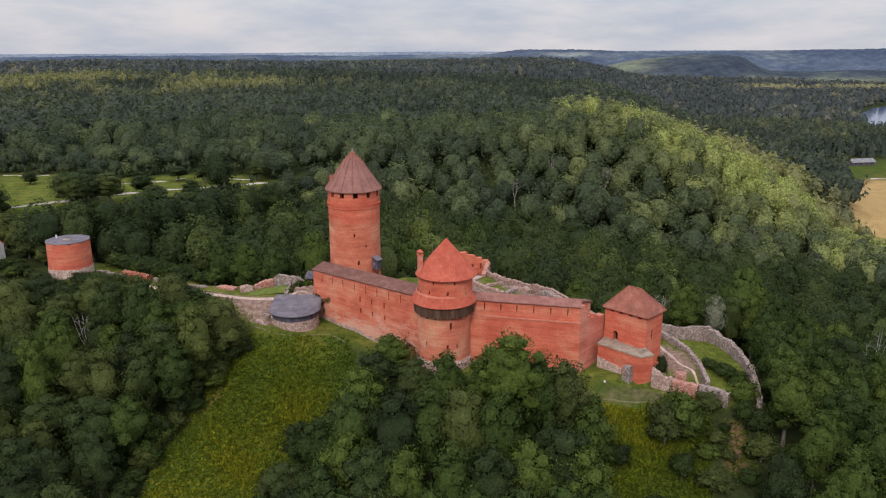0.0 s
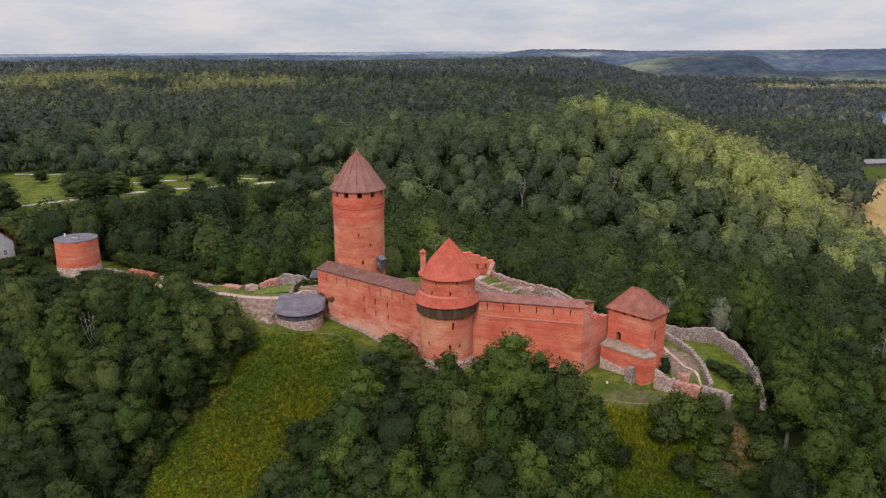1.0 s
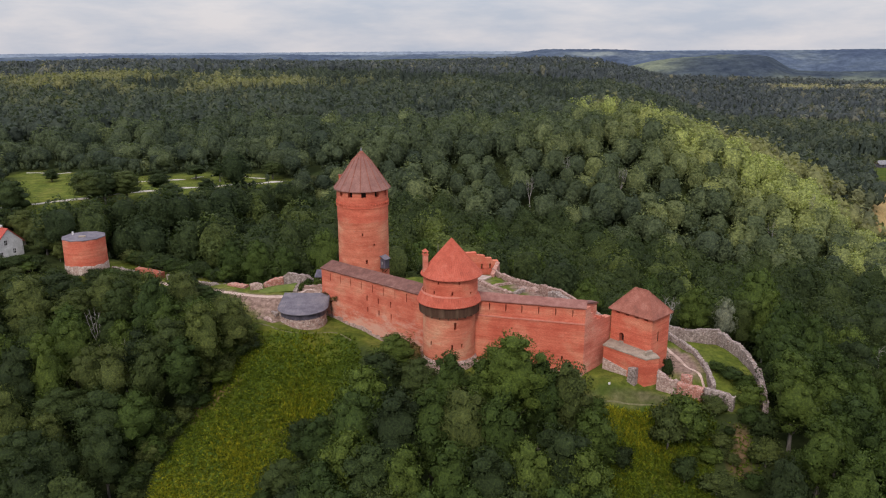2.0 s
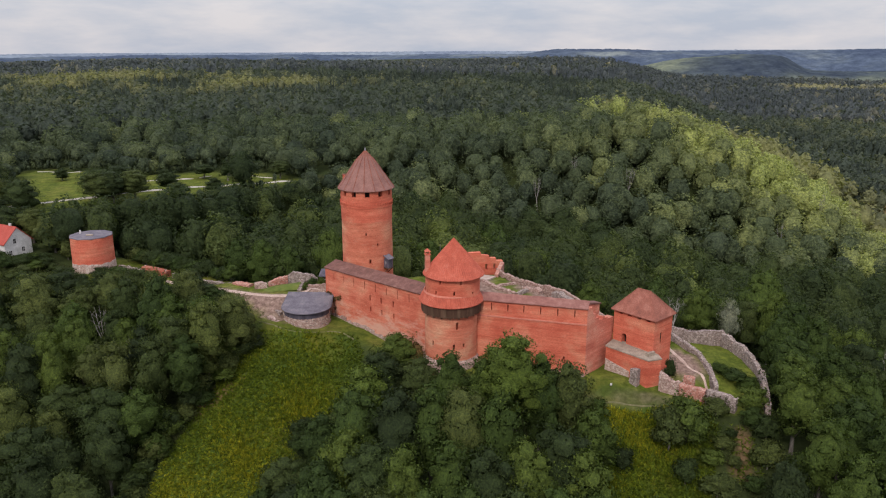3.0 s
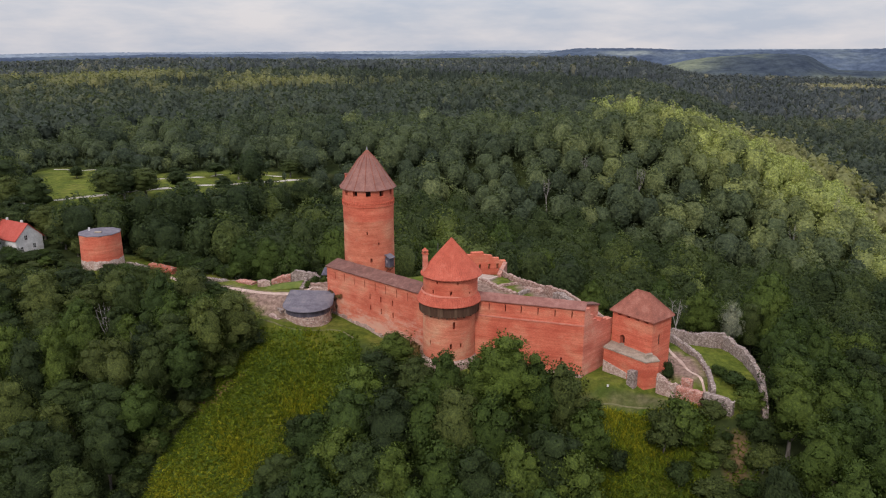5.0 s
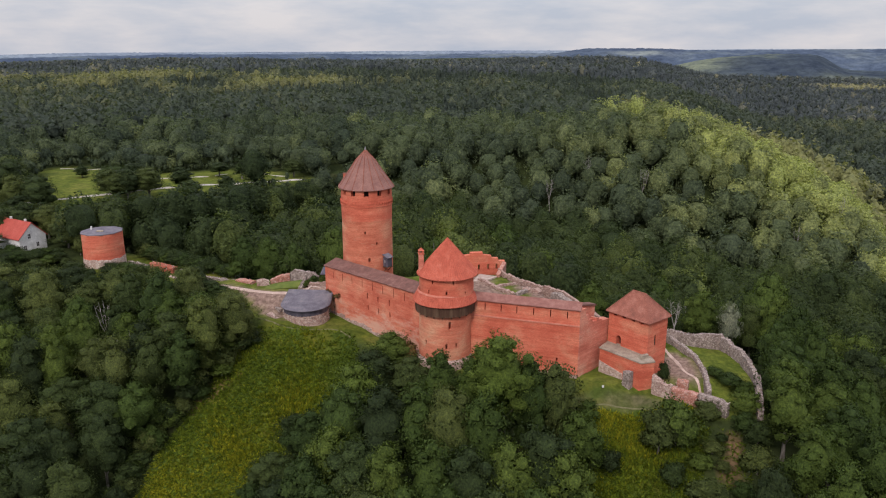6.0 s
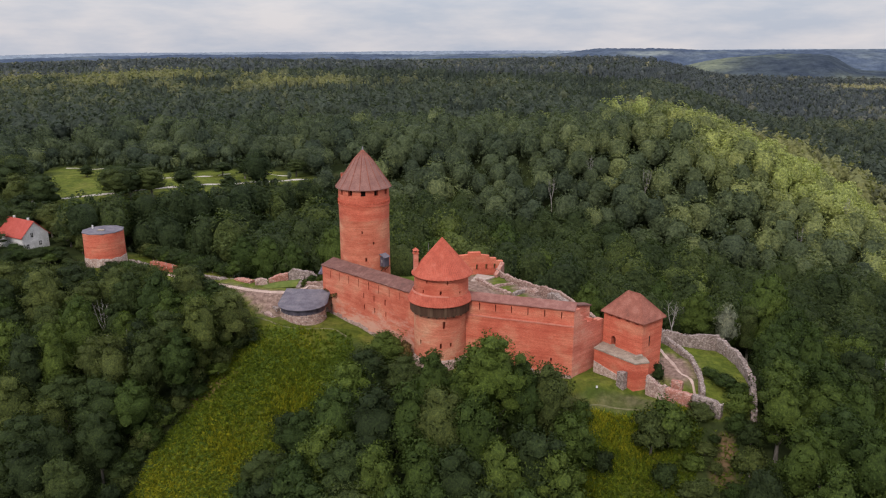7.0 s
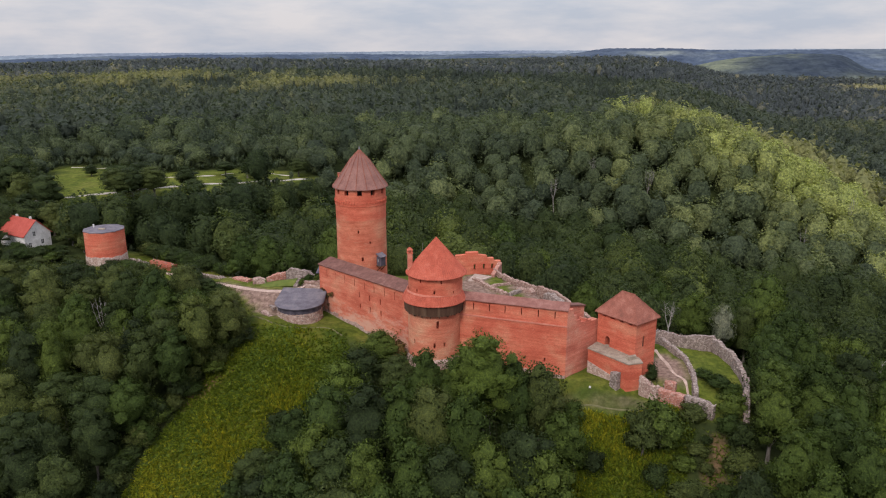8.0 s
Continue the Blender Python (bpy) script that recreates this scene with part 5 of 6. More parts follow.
def ridge(dist, a0, a1, crest_at, rough, depth, mat, seed, label, open_or_lit_at=None):
    """A long wooded rise round the horizon: a rounded cross-section with an uneven crest. The last argument: where the
    pasture colour replaces the woods, for fields and a sunlit flank.
    """
    n = int(abs(a1 - a0) * dist / 12)
    verts, faces, open_or_lit = [], [], []
    for i in range(n + 1):
        f = i / n
        a = a0 + (a1 - a0) * f
        q = a * dist / 260.0 + seed * 3.1
        crest = crest_at(a) + rough * (0.6 * math.sin(q) + 0.4 * math.sin(2.3 * q + 1.0) + 0.25 * math.sin(5.1 * q)) + noise.noise(Vector((a * dist / 14, seed, 0))) * rough * 0.4
        ease = min(1.0, f * 6, (1 - f) * 6)
        crest = -38 + (crest + 38) * (0.35 + 0.65 * ease ** 0.6)
        for k in range(13):
            u = k / 12
            lump = 1 + 0.10 * noise.noise(Vector((a * dist / 90, u * depth / 90, seed))) * math.sin(u * math.pi)
            z = -45 + (crest + 45) * math.sin(u * math.pi * 0.5) * lump + 3.0 * noise.noise(Vector((a * dist / 11, u * depth / 30, seed + 5)))
            d = dist + depth * (u - 1) + 40 * noise.noise(Vector((a * dist / 200, 3.0, seed)))
            verts.append((d * math.sin(a), d * math.cos(a), z))
            open_or_lit.append(open_or_lit_at(a, u) if open_or_lit_at else 0.0)
        verts.append(((dist + depth) * math.sin(a), (dist + depth) * math.cos(a), -45))
        open_or_lit.append(0.0)
    for i in range(n):
        for k in range(13):
            p = i * 14 + k
            faces.append((p, p + 1, p + 15, p + 14))
    me = bpy.data.meshes.new("backdrop")
    me.from_pydata(verts, [], faces)
    me.polygons.foreach_set("use_smooth", [True] * len(faces))
    me.attributes.new("pasture", "FLOAT", "POINT").data.foreach_set("value", open_or_lit)
    me.materials.append(mat)
    tagged(new("backdrop", me), label, "hills", kind="structure")


def bell(a, c, w):
    return math.exp(-((a - c) / w) ** 2)


def step(a, lo, hi):
    return float(smooth01(lo, hi, np.array(a)))


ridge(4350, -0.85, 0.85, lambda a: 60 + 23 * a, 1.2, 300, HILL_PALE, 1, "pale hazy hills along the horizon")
ridge(3650, -0.80, 0.82, lambda a: 48 + 12 * a + 20 * step(a, 0.05, 0.10) - 6 * step(a, 0.16, 0.24) + 5 * step(a, 0.33, 0.5), 3.0, 500, HILL_BLUE, 2, "wooded hills in the distance, tinted blue for haze",
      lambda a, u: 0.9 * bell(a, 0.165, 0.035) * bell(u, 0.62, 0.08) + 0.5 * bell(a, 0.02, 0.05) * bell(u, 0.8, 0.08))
# the paler left flank of this hill is painted sunlight
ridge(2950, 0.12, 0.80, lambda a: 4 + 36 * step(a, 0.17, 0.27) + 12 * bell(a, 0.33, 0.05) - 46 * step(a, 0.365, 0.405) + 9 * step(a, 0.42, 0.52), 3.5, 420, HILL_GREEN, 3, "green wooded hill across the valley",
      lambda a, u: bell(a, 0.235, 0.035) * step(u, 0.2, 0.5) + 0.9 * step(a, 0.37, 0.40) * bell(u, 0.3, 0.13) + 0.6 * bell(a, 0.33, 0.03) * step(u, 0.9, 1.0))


# ---------------------------------------------------------------- trees
def bough_masses(rng, height, radius, base, count, bulk):
    """Centres and radii of the leafy boughs that make up one crown, uneven, with gaps."""
    out = []
    mid, half = (base + height) / 2, (height - base) / 2
    for i in range(count):
        f = -0.88 + 1.76 * (i + 0.5) / count
        a = i * 2.399 + rng.uniform(-0.5, 0.5)
        size = radius * bulk * rng.uniform(0.75, 1.25) * (1.0 - 0.22 * max(f, 0))
        reach = (radius - size * 0.6) * math.sqrt(max(0.03, 1 - f * f)) * rng.uniform(0.6, 1.12) * (1.0 - 0.16 * f)
        out.append((reach * math.cos(a), reach * math.sin(a), mid + (half - size * 0.5) * f + rng.uniform(-0.5, 0.5), size))
    out.append((rng.uniform(-0.4, 0.4), rng.uniform(-0.4, 0.4), height - radius * bulk * 0.75, radius * bulk * 0.85))
    return np.array(out)


def leaf_cloud(rng, lobes, per_lobe, size, loose=0.42):
    """Leaf sprays as small bent quads over the lobes' outer sides. Returns verts, faces."""
    centre = lobes[:, :3].mean(0)
    V, F, N, k = [], [], [], 0
    for cx, cy, cz, r in lobes:
        n = max(2, int(per_lobe * (r / lobes[:, 3].mean()) ** 2))
        d = rng.normal(size=(n, 3))
        d[:, 2] += 0.35
        d /= np.linalg.norm(d, axis=1)[:, None]
        rad = r * rng.uniform(0.74, 1.26, (n, 1)) * (1 + 0.22 * np.sin(d[:, :1] * 7 + cx) * np.sin(d[:, 1:2] * 6 + cy) + 0.12 * np.sin(d[:, 2:3] * 9))
        p = np.array([cx, cy, cz]) + d * rad * np.array([1, 1, 0.85])
        nrm = d + np.array([0, 0, 0.25]) + rng.normal(scale=loose, size=(n, 3))
        out = p - centre
        out /= np.linalg.norm(out, axis=1)[:, None] + 1e-6
        round_n = 0.4 * d + 0.85 * out + np.array([0, 0, 0.3]) + rng.normal(scale=0.3, size=(n, 3))
        round_n /= np.linalg.norm(round_n, axis=1)[:, None]
        nrm *= np.where((nrm * round_n).sum(1) < 0, -1.0, 1.0)[:, None]
        nrm /= np.linalg.norm(nrm, axis=1)[:, None]
        t = np.cross(nrm, rng.normal(size=(n, 3)))
        t /= np.linalg.norm(t, axis=1)[:, None]
        b = np.cross(nrm, t)
        s = size * rng.uniform(0.6, 1.35, (n, 1))
        q = np.stack([p - t * s - b * s * 0.5, p + t * s * 0.9 - b * s * 0.35 + nrm * s * 0.25, p + t * s * 0.1 + b * s * 0.95 - nrm * s * 0.15], 1)
        V.append(q.reshape(-1, 3))
        F.append(np.arange(n * 3).reshape(n, 3) + k)
        N.append(np.repeat(round_n, 3, axis=0))
        k += n * 3
    return np.concatenate(V), np.concatenate(F), np.concatenate(N)


def ico(sub):
    bm = bmesh.new()
    bmesh.ops.create_icosphere(bm, subdivisions=sub, radius=1.0)
    v = np.array([x.co[:] for x in bm.verts])
    bm.verts.index_update()
    f = np.array([[w.index for w in x.verts] for x in bm.faces])
    bm.free()
    return v, f


ICO1, ICO2 = ico(1), ico(2)


def dome_cloud(r, count, leaves, rad, low, high, size, loose=0.3):
    """Leaf sprays laid like shingles over a dome that swells into many rounded boughs. Returns verts, faces, normals."""
    i = np.arange(count) + 0.5
    up = 1 - 1.6 * i / count
    a = i * 2.39996 + r.uniform(0, 6.283) + r.uniform(-0.3, 0.3, count)
    boughs = np.stack([np.sqrt(1 - up ** 2) * np.cos(a), np.sqrt(1 - up ** 2) * np.sin(a), up], 1)
    reach = r.uniform(0.68, 1.22, count) * (1 + 0.16 * np.sin(2 * a + r.uniform(0, 6.283)))
    d = r.normal(size=(leaves * 2, 3))
    d /= np.linalg.norm(d, axis=1)[:, None]
    d = d[d[:, 2] > -0.66][:leaves]
    n = len(d)
    dots = d @ boughs.T
    j = dots.argmax(1)
    swell = np.clip(1 - (np.arccos(np.clip(dots[np.arange(n), j], -1, 1)) / (2.1 / math.sqrt(count))) ** 2, 0, 1)
    far_out = reach[j] * (0.78 + 0.26 * swell) * r.uniform(1 - 0.23 * loose, 1 + 0.16 * loose, n)
    p = d * far_out[:, None] * np.array([rad, rad, (high - low) / 2]) + np.array([0, 0, (high + low) / 2])
    round_n = 0.7 * d + 1.3 * (d - boughs[j]) + np.array([0, 0, 0.28]) + r.normal(scale=0.1 + 0.4 * loose, size=(n, 3))
    round_n /= np.linalg.norm(round_n, axis=1)[:, None]
    nrm = round_n + r.normal(scale=loose, size=(n, 3))
    nrm *= np.where((nrm * round_n).sum(1) < 0, -1.0, 1.0)[:, None]
    nrm /= np.linalg.norm(nrm, axis=1)[:, None]
    t = np.cross(nrm, r.normal(size=(n, 3)))
    t /= np.linalg.norm(t, axis=1)[:, None]
    b = np.cross(nrm, t)
    s = size * r.uniform(0.6, 1.4, (n, 1))
    q = np.stack([p - t * s - b * s * 0.5, p + t * s * 0.9 - b * s * 0.35 + nrm * s * 0.2, p + t * s * 0.1 + b * s * 0.95 - nrm * s * 0.1], 1)
    return q.reshape(-1, 3), np.arange(n * 3).reshape(n, 3), np.repeat(round_n, 3, axis=0)


def dome_heart(r, shape, rad, low, high):
    """The closed mass of leaves inside such a dome."""
    v0, f0 = shape
    v = v0 * (1 + 0.16 * r.uniform(-1, 1, (len(v0), 1))) * 0.76
    n = v0 + np.array([0, 0, 0.28]) + r.normal(scale=0.2, size=v0.shape)
    return v * np.array([rad, rad, (high - low) / 2]) + np.array([0, 0, (high + low) / 2]), f0, n / np.linalg.norm(n, axis=1)[:, None]


def mesh_of(name, v, f, mat, normals=None):
    me = bpy.data.meshes.new(name)
    me.from_pydata(v.tolist() if hasattr(v, "tolist") else v, [], f.tolist() if hasattr(f, "tolist") else f)
    me.materials.append(mat)
    if normals is None:
        me.shade_flat()
    else:
        me.shade_smooth()
        me.normals_split_custom_set_from_vertices(normals)
    return me


def tree_template(seed, height, radius, base, count, leaves, size, leaf_mat, name, label, bulk=0.42):
    rng = np.random.default_rng(seed)
    lobes = bough_masses(rng, height, radius, base, count, bulk)
    top = thing(name, (0, 0, 0), label, "tree", "trees on the castle hill")
    bm = bmesh.new()
    lean = Vector((rng.uniform(-0.5, 0.5), rng.uniform(-0.5, 0.5), 0))
    r0 = height * 0.016 + 0.06
    stem = [(Vector((0, 0, -1.2)), r0 * 1.5), (Vector((0, 0, 0.5)), r0 * 1.05)]
    for i in range(1, 6):
        stem.append((lean * (i / 5) ** 2 * 2 + Vector((0, 0, height * 0.16 * i)), r0 * (1.05 - 0.17 * i)))
    tube(bm, stem)
    out_limbs = []
    for cx, cy, cz, r in lobes[:-1]:
        start = min(cz - r, height * 0.72) - 0.6
        i = max(1, min(4, int(start / (height * 0.16))))
        p = stem[i + 1][0].copy()
        e = Vector((cx, cy, cz))
        if len(out_limbs) > 9:
            break
        out_limbs.append(1)
        tube(bm, [(p, r0 * 0.26), (p.lerp(e, 0.5) + Vector((0, 0, 0.4)), r0 * 0.16), (e, r0 * 0.06)], 4)
    part("trunk", bm, BARK_PALE if "airy" in label else BARK, top)
    centre = np.array([0, 0, (base + height) / 2 - 0.15 * (height - base)])
    V, F, N, k = [], [], [], 0
    for cx, cy, cz, r in lobes:
        n = int(leaves * (r / lobes[:, 3].mean()) ** 2)
        # each bough is drawn out its own way
        way = rng.normal(size=3) * np.array([1, 1, 0.7])
        way /= np.linalg.norm(way)
        pull = rng.uniform(-0.22, 0.42)
        for v, f, nn in (dome_cloud(rng, int(rng.integers(7, 16)), n, r, -0.8 * r, 0.86 * r, size, 0.82), dome_heart(rng, ICO1, r * 0.84, -0.7 * r, 0.7 * r)):
            v = v + np.outer(v @ way, way) * pull + np.array([cx, cy, cz])
            nn = nn + rng.normal(scale=0.45, size=(len(nn) // 3, 3)).repeat(3, axis=0) if len(nn) == 3 * len(f) else nn
            out = (v - centre) * np.array([1, 1, radius / (height - base) * 2])
            out /= np.linalg.norm(out, axis=1)[:, None] + 1e-6
            nn = 0.42 * nn + 0.7 * out + np.array([0, 0, 0.1])
            V.append(v)
            F.append(f + k)
            N.append(nn / np.linalg.norm(nn, axis=1)[:, None])
            k += len(v)
    v, f, nn = dome_heart(rng, ICO2, radius * 0.86, base + 0.08 * (height - base), height - 0.06 * (height - base))
    V.append(v)
    F.append(f + k)
    N.append(nn)
    me = mesh_of("crown", np.concatenate(V), np.concatenate(F), leaf_mat, np.concatenate(N))
    ob = new("crown", me)
    ob.parent = top
    return top


rng = np.random.default_rng(7)
BROAD = [tree_template(11 + i, 18 + 1.5 * (i % 3), 4.5 + 0.45 * (i % 4), 2.5 + 1.5 * (i % 3), (17, 14, 19)[i % 3], (225, 230, 215)[i % 3], 0.20, LEAF, "broadleaf_tree",
                       ("dense dark green broadleaf tree on the slope", "tall broadleaf tree with open airy crown", "rounded leafy tree among the slope woods")[i % 3], (0.54, 0.46, 0.52)[i % 3]) for i in range(8)]
SHRUB = [tree_template(41 + i, 6.0 + i, 3.0, 0.4, 9, 200, 0.17, LEAF_FRESH if i == 1 else LEAF, "shrub", "leafy green shrub on the castle slope", 0.56) for i in range(3)]
SILVER = tree_template(61, 9.5, 3.4, 1.0, 10, 240, 0.17, LEAF_SILVER, "silver_willow", "pale silvery willow behind the ward wall", 0.58)
FRESH = tree_template(63, 17, 5.2, 2.0, 15, 240, 0.20, LEAF_FRESH, "broadleaf_tree", "bright fresh green broadleaf tree behind the keep", 0.54)
FRESH_TOO = tree_template(64, 16, 4.6, 2.6, 17, 225, 0.20, LEAF_FRESH, "broadleaf_tree", "fresh green broadleaf tree below the castle wall", 0.5)
FRESH_SLIM = tree_template(67, 19, 4.2, 4.0, 16, 225, 0.20, LEAF_FRESH, "broadleaf_tree", "slender fresh green broadleaf tree on the castle slope", 0.5)
TALL = tree_template(71, 36, 7.2, 15.0, 28, 300, 0.19, LEAF_FRESH, "broadleaf_tree", "tall round-crowned broadleaf tree before the wall", 0.38)
DRY = tree_template(65, 5.5, 2.6, 0.5, 11, 90, 0.13, LEAF_DRY, "shrub", "half-bare dry shrub below the brick wall", 0.34)
used_templates = set()


def put_tree(kind, x, y, top, z=None, wide=1.0, turn=None):
    """Stands a tree on the ground so that its crown ends at the height top."""
    src = kind
    z = gz_at(x, y) if z is None else z
    tall = src.get("tall")
    s = max(0.3, (top - z) / tall)
    w = wide
    a = turn if turn is not None else random.uniform(0, 6.28)
    m = Matrix.Translation((x, y, z)) @ Matrix.Rotation(a, 4, "Z")
    if src not in used_templates:
        used_templates.add(src)
        src.matrix_basis = m
        ob = src
    else:
        ob = copy_thing(src, m)
    ob.scale = (w, w, s)
    return ob


for t_, tall_ in zip(BROAD, [18 + 1.5 * (i % 3) for i in range(8)]):
    t_["tall"] = tall_
for t_, tall_ in zip(SHRUB, (6.0, 7.0, 8.0)):
    t_["tall"] = tall_
SILVER["tall"], FRESH["tall"], TALL["tall"], DRY["tall"] = 9.5, 17, 36, 5.5
FRESH_TOO["tall"], FRESH_SLIM["tall"] = 16, 19

# trees that stand clear before the castle: x, y, crown top, width
UPPER_TREES = [(-11.6, 151, 8.6, 0.85), (-13.9, 143, 7.6, 0.85), (-16.1, 136, 7.5, 0.95), (-5.7, 141, 7.2, 0.8), (0.7, 136, 10.9, 0.9), (7.2, 133, 11.5, 0.85), (12.7, 129, 17.6, 0.85), (18.4, 131, 12.7, 0.85), (23.7, 132, 11.2, 0.9), (27.8, 125, 4.6, 0.85), (9.7, 122, 9.4, 0.95), (3.7, 123, 10.0, 0.95), (-2.4, 123, 10.0, 1.0), (-8.2, 123, 9.5, 1.0), (-17.4, 128, 6.5, 1.0), (-24.1, 128, 1.2, 0.85), (-28.5, 132, -2.0, 0.7), (-18.0, 119, 2.6, 0.95)]
LOWER_TREES = [(-12.1, 115, 2.6, 0.95), (-6.1, 112, 3.8, 0.95), (1.5, 112, 4.9, 1.0), (8.1, 111, 4.9, 0.95), (15.0, 114, 4.8, 0.95), (21.3, 117, 5.0, 0.95), (25.3, 114, 2.7, 0.95), (-21.9, 114, -1.1, 0.95), (-29.5, 121, -4.6, 0.8), (5.0, 104, 1.4, 0.95), (12.2, 104, 1.4, 0.95), (19.7, 106, 1.2, 0.95), (-2.2, 104, 1.4, 0.95), (-9.3, 104, 0.4, 0.95), (-17.0, 107, -1.5, 0.95), (-25.8, 113, -5.5, 0.95), (-32.5, 116, -8.4, 0.8), (26.1, 108, -1.8, 0.9)]
NEAR = UPPER_TREES + LOWER_TREES
for i, (x, y, top, wide) in enumerate(NEAR):
    kind = TALL if i == 6 else (FRESH, FRESH_TOO, FRESH_SLIM)[(i * 2 + i // 5) % 3] if i % 5 in (0, 2, 4) else BROAD[(i * 5) % 8]
    put_tree(kind, x, y, top, None, wide * 1.14)

TAKEN = [(x, y, 5.0) for x, y, _, _ in NEAR] + [(67.5, 173, 9.0), (67, 165, 8.0), (78, 160, 7.0), (57, 129, 7.0), (57, 124, 7.0)]


def free(x, y, gap):
    return all((x - a) ** 2 + (y - b) ** 2 > (0.5 * (gap + g)) ** 2 for a, b, g in TAKEN)


# trees round the white cottage: x, y, crown top, width
for i, (x, y, top, wide) in enumerate(((-121.5, 203.5, 10.8, 0.85), (-127, 200.5, 9.8, 0.9), (-133, 198, 10.2, 0.9), (-139, 197, 11.5, 1.0), (-145, 200, 13.0, 1.0), (-117.5, 209.5, 13.5, 0.85), (-123.5, 213.5, 16.0, 0.9),
                                       (-128.5, 219.5, 18.5, 1.0), (-136, 223, 20.0, 1.0), (-115.5, 216, 15.0, 0.9), (-144, 222, 20.0, 1.0), (-116.5, 199.5, 9.2, 0.7), (-112, 196.5, 9.0, 0.7))):
    low = top - gz_at(x, y) < 6.5
    put_tree(SHRUB[i % 3] if low else BROAD[(i * 3 + 1) % 8], x, y, top, None, wide)
for i, (x, y, h) in enumerate(((-124, 197.5, 3.5), (-128.5, 196, 3.2), (-132, 194.5, 3.5), (-136.5, 193.5, 4.0), (-120, 197, 3.2), (-130, 199.5, 2.6), (-136, 200.5, 2.4), (-124.5, 201, 2.8), (-141, 200.5, 4.2), (-119.5, 200.5, 3.0))):
    put_tree(SHRUB[i % 3], x, y, gz_at(x, y) + h, None, 0.95)

put_tree(BROAD[2], -142.5, 203.5, 14.5, None, 0.75)
put_tree(SHRUB[1], -134.5, 202.5, gz_at(-134.5, 202.5) + 3.4, None, 1.0)
# growth that closes in behind the spur wall
for i in range(17):
    f = i / 16
    x, y = -97 + 36 * f + random.uniform(-0.8, 0.8), 210.5 - 18.5 * f + random.uniform(-0.7, 0.9)
    put_tree(SHRUB[i % 3], x, y, gz_at(x, y) + random.uniform(3.0, 5.2), None, random.uniform(0.8, 1.1))

# woods on the near slopes, left and right of the meadow
SLOPE_WEST = [(-47, 164), (-56, 171), (-64, 175.5), (-92, 188), (-113, 192), (-150, 196), (-150, 120), (-100, 84), (-62, 92), (-66, 104), (-61, 132), (-53, 150)]
SLOPE_EAST = [(60, 133), (68, 135), (72, 154), (69, 172), (60, 178), (92, 190), (128, 190), (118, 150), (82, 84), (50, 84), (53, 104), (60, 116)]
PATH_TREES = ((-62.7, 174.6, 11.6, 0.75), (-59.2, 172.7, 11.2, 0.7), (-55.9, 170.0, 9.6, 0.65), (-66.2, 176.2, 12.0, 0.75))
for poly, want, x0, x1, y0, y1 in ((SLOPE_WEST, 150, -150, -40, 84, 198), (SLOPE_EAST, 85, 48, 130, 84, 192)):
    tries, got = 0, 0
    while got < want and tries < 6000:
        tries += 1
        x, y = rng.uniform(x0, x1), rng.uniform(y0, y1)
        if abs(x + 4) > 0.66 * y + 16 or inside_distance(poly, np.array([x]), np.array([y]))[0] > 0 or not free(x, y, 6.4):
            continue
        TAKEN.append((x, y, 6.4))
        z = gz_at(x, y)
        h = rng.uniform(14, 22)
        cap = ((17.3 if x < -86 else 18.3) - 0.325 * (y - 166) if x < -64 else 12.2 - 0.335 * (y - 165)) if x < 0 else (11.5 if x < 70 else 13.0)
        h = min(h, cap - z)
        if h < (3.2 if x < -90 else 4.5):
            continue
        put_tree((FRESH, FRESH_TOO, FRESH_SLIM)[got % 3] if rng.random() < (0.16 if x < 0 else 0.75) else BROAD[int(rng.integers(8))], x, y, z + h, z, rng.uniform(0.8, 1.08) * min(1.0, 0.45 + h / 28))
        got += 1

# trees that close the wood below the gravel path: x, y, crown top, width
for i, (x, y, top, wide) in enumerate(PATH_TREES):
    put_tree((BROAD[3], FRESH_TOO, BROAD[6], BROAD[1])[i], x, y, top, None, wide)

# shrubs and small trees along the foot of the walls
EAST_SHRUBS = [(47, 132.5, 3.8, 1.5, 1), (43.5, 131, 2.6, 1.3, 0), (53.6, 136.2, 1.6, 1.0, 0), (61, 137.5, 3.6, 1.0, 1), (59.8, 133.5, 1.2, 0.8, 1), (61.8, 131, 1.0, 0.9, 0), (53.2, 129.5, -3.2, 0.75, 2), (55.2, 131.2, -2.2, 0.4, 0), (58.4, 126.8, -6.2, 0.4, 1), (54.4, 126, -6.0, 0.5, 2), (56.8, 121.5, -6.5, 0.7, 1), (47.2, 147.8, 5.0, 0.45, 0), (61, 148, 2.0, 0.9, 1), (58.5, 150.5, 1.7, 0.7, 1), (63, 146, 1.9, 0.8, 1), (50.5, 127, -4.5, 0.8, 1), (50, 121, -6.0, 1.1, 2), (60.5, 126, -2.0, 1.0, 0), (45, 124, -4.5, 0.8, 0)]
WALL_SHRUBS = [(30.5, 128, -1.0, 0.8, 1), (30, 137, 0.8, 0.9, 1), (34, 128, -5.0, 0.8, 0), (38, 118, -9.5, 1.0, 2), (-96, 196, 9.0, 1.3, 1), (-90, 191.5, 9.0, 1.3, 2), (-101, 197, 8.5, 1.0, 0), (-55, 168.5, 5.5, 1.1, 1), (-47.5, 160, 4.0, 1.1, 2), (-35.2, 184.8, 10.2, 0.5, 1), (-37.6, 184.6, 10.4, 0.5, 1), (-39.0, 182.6, 9.0, 0.35, 1)]
for x, y, top, wide, k in EAST_SHRUBS + WALL_SHRUBS:
    put_tree(SHRUB[k], x, y, top, None, wide)
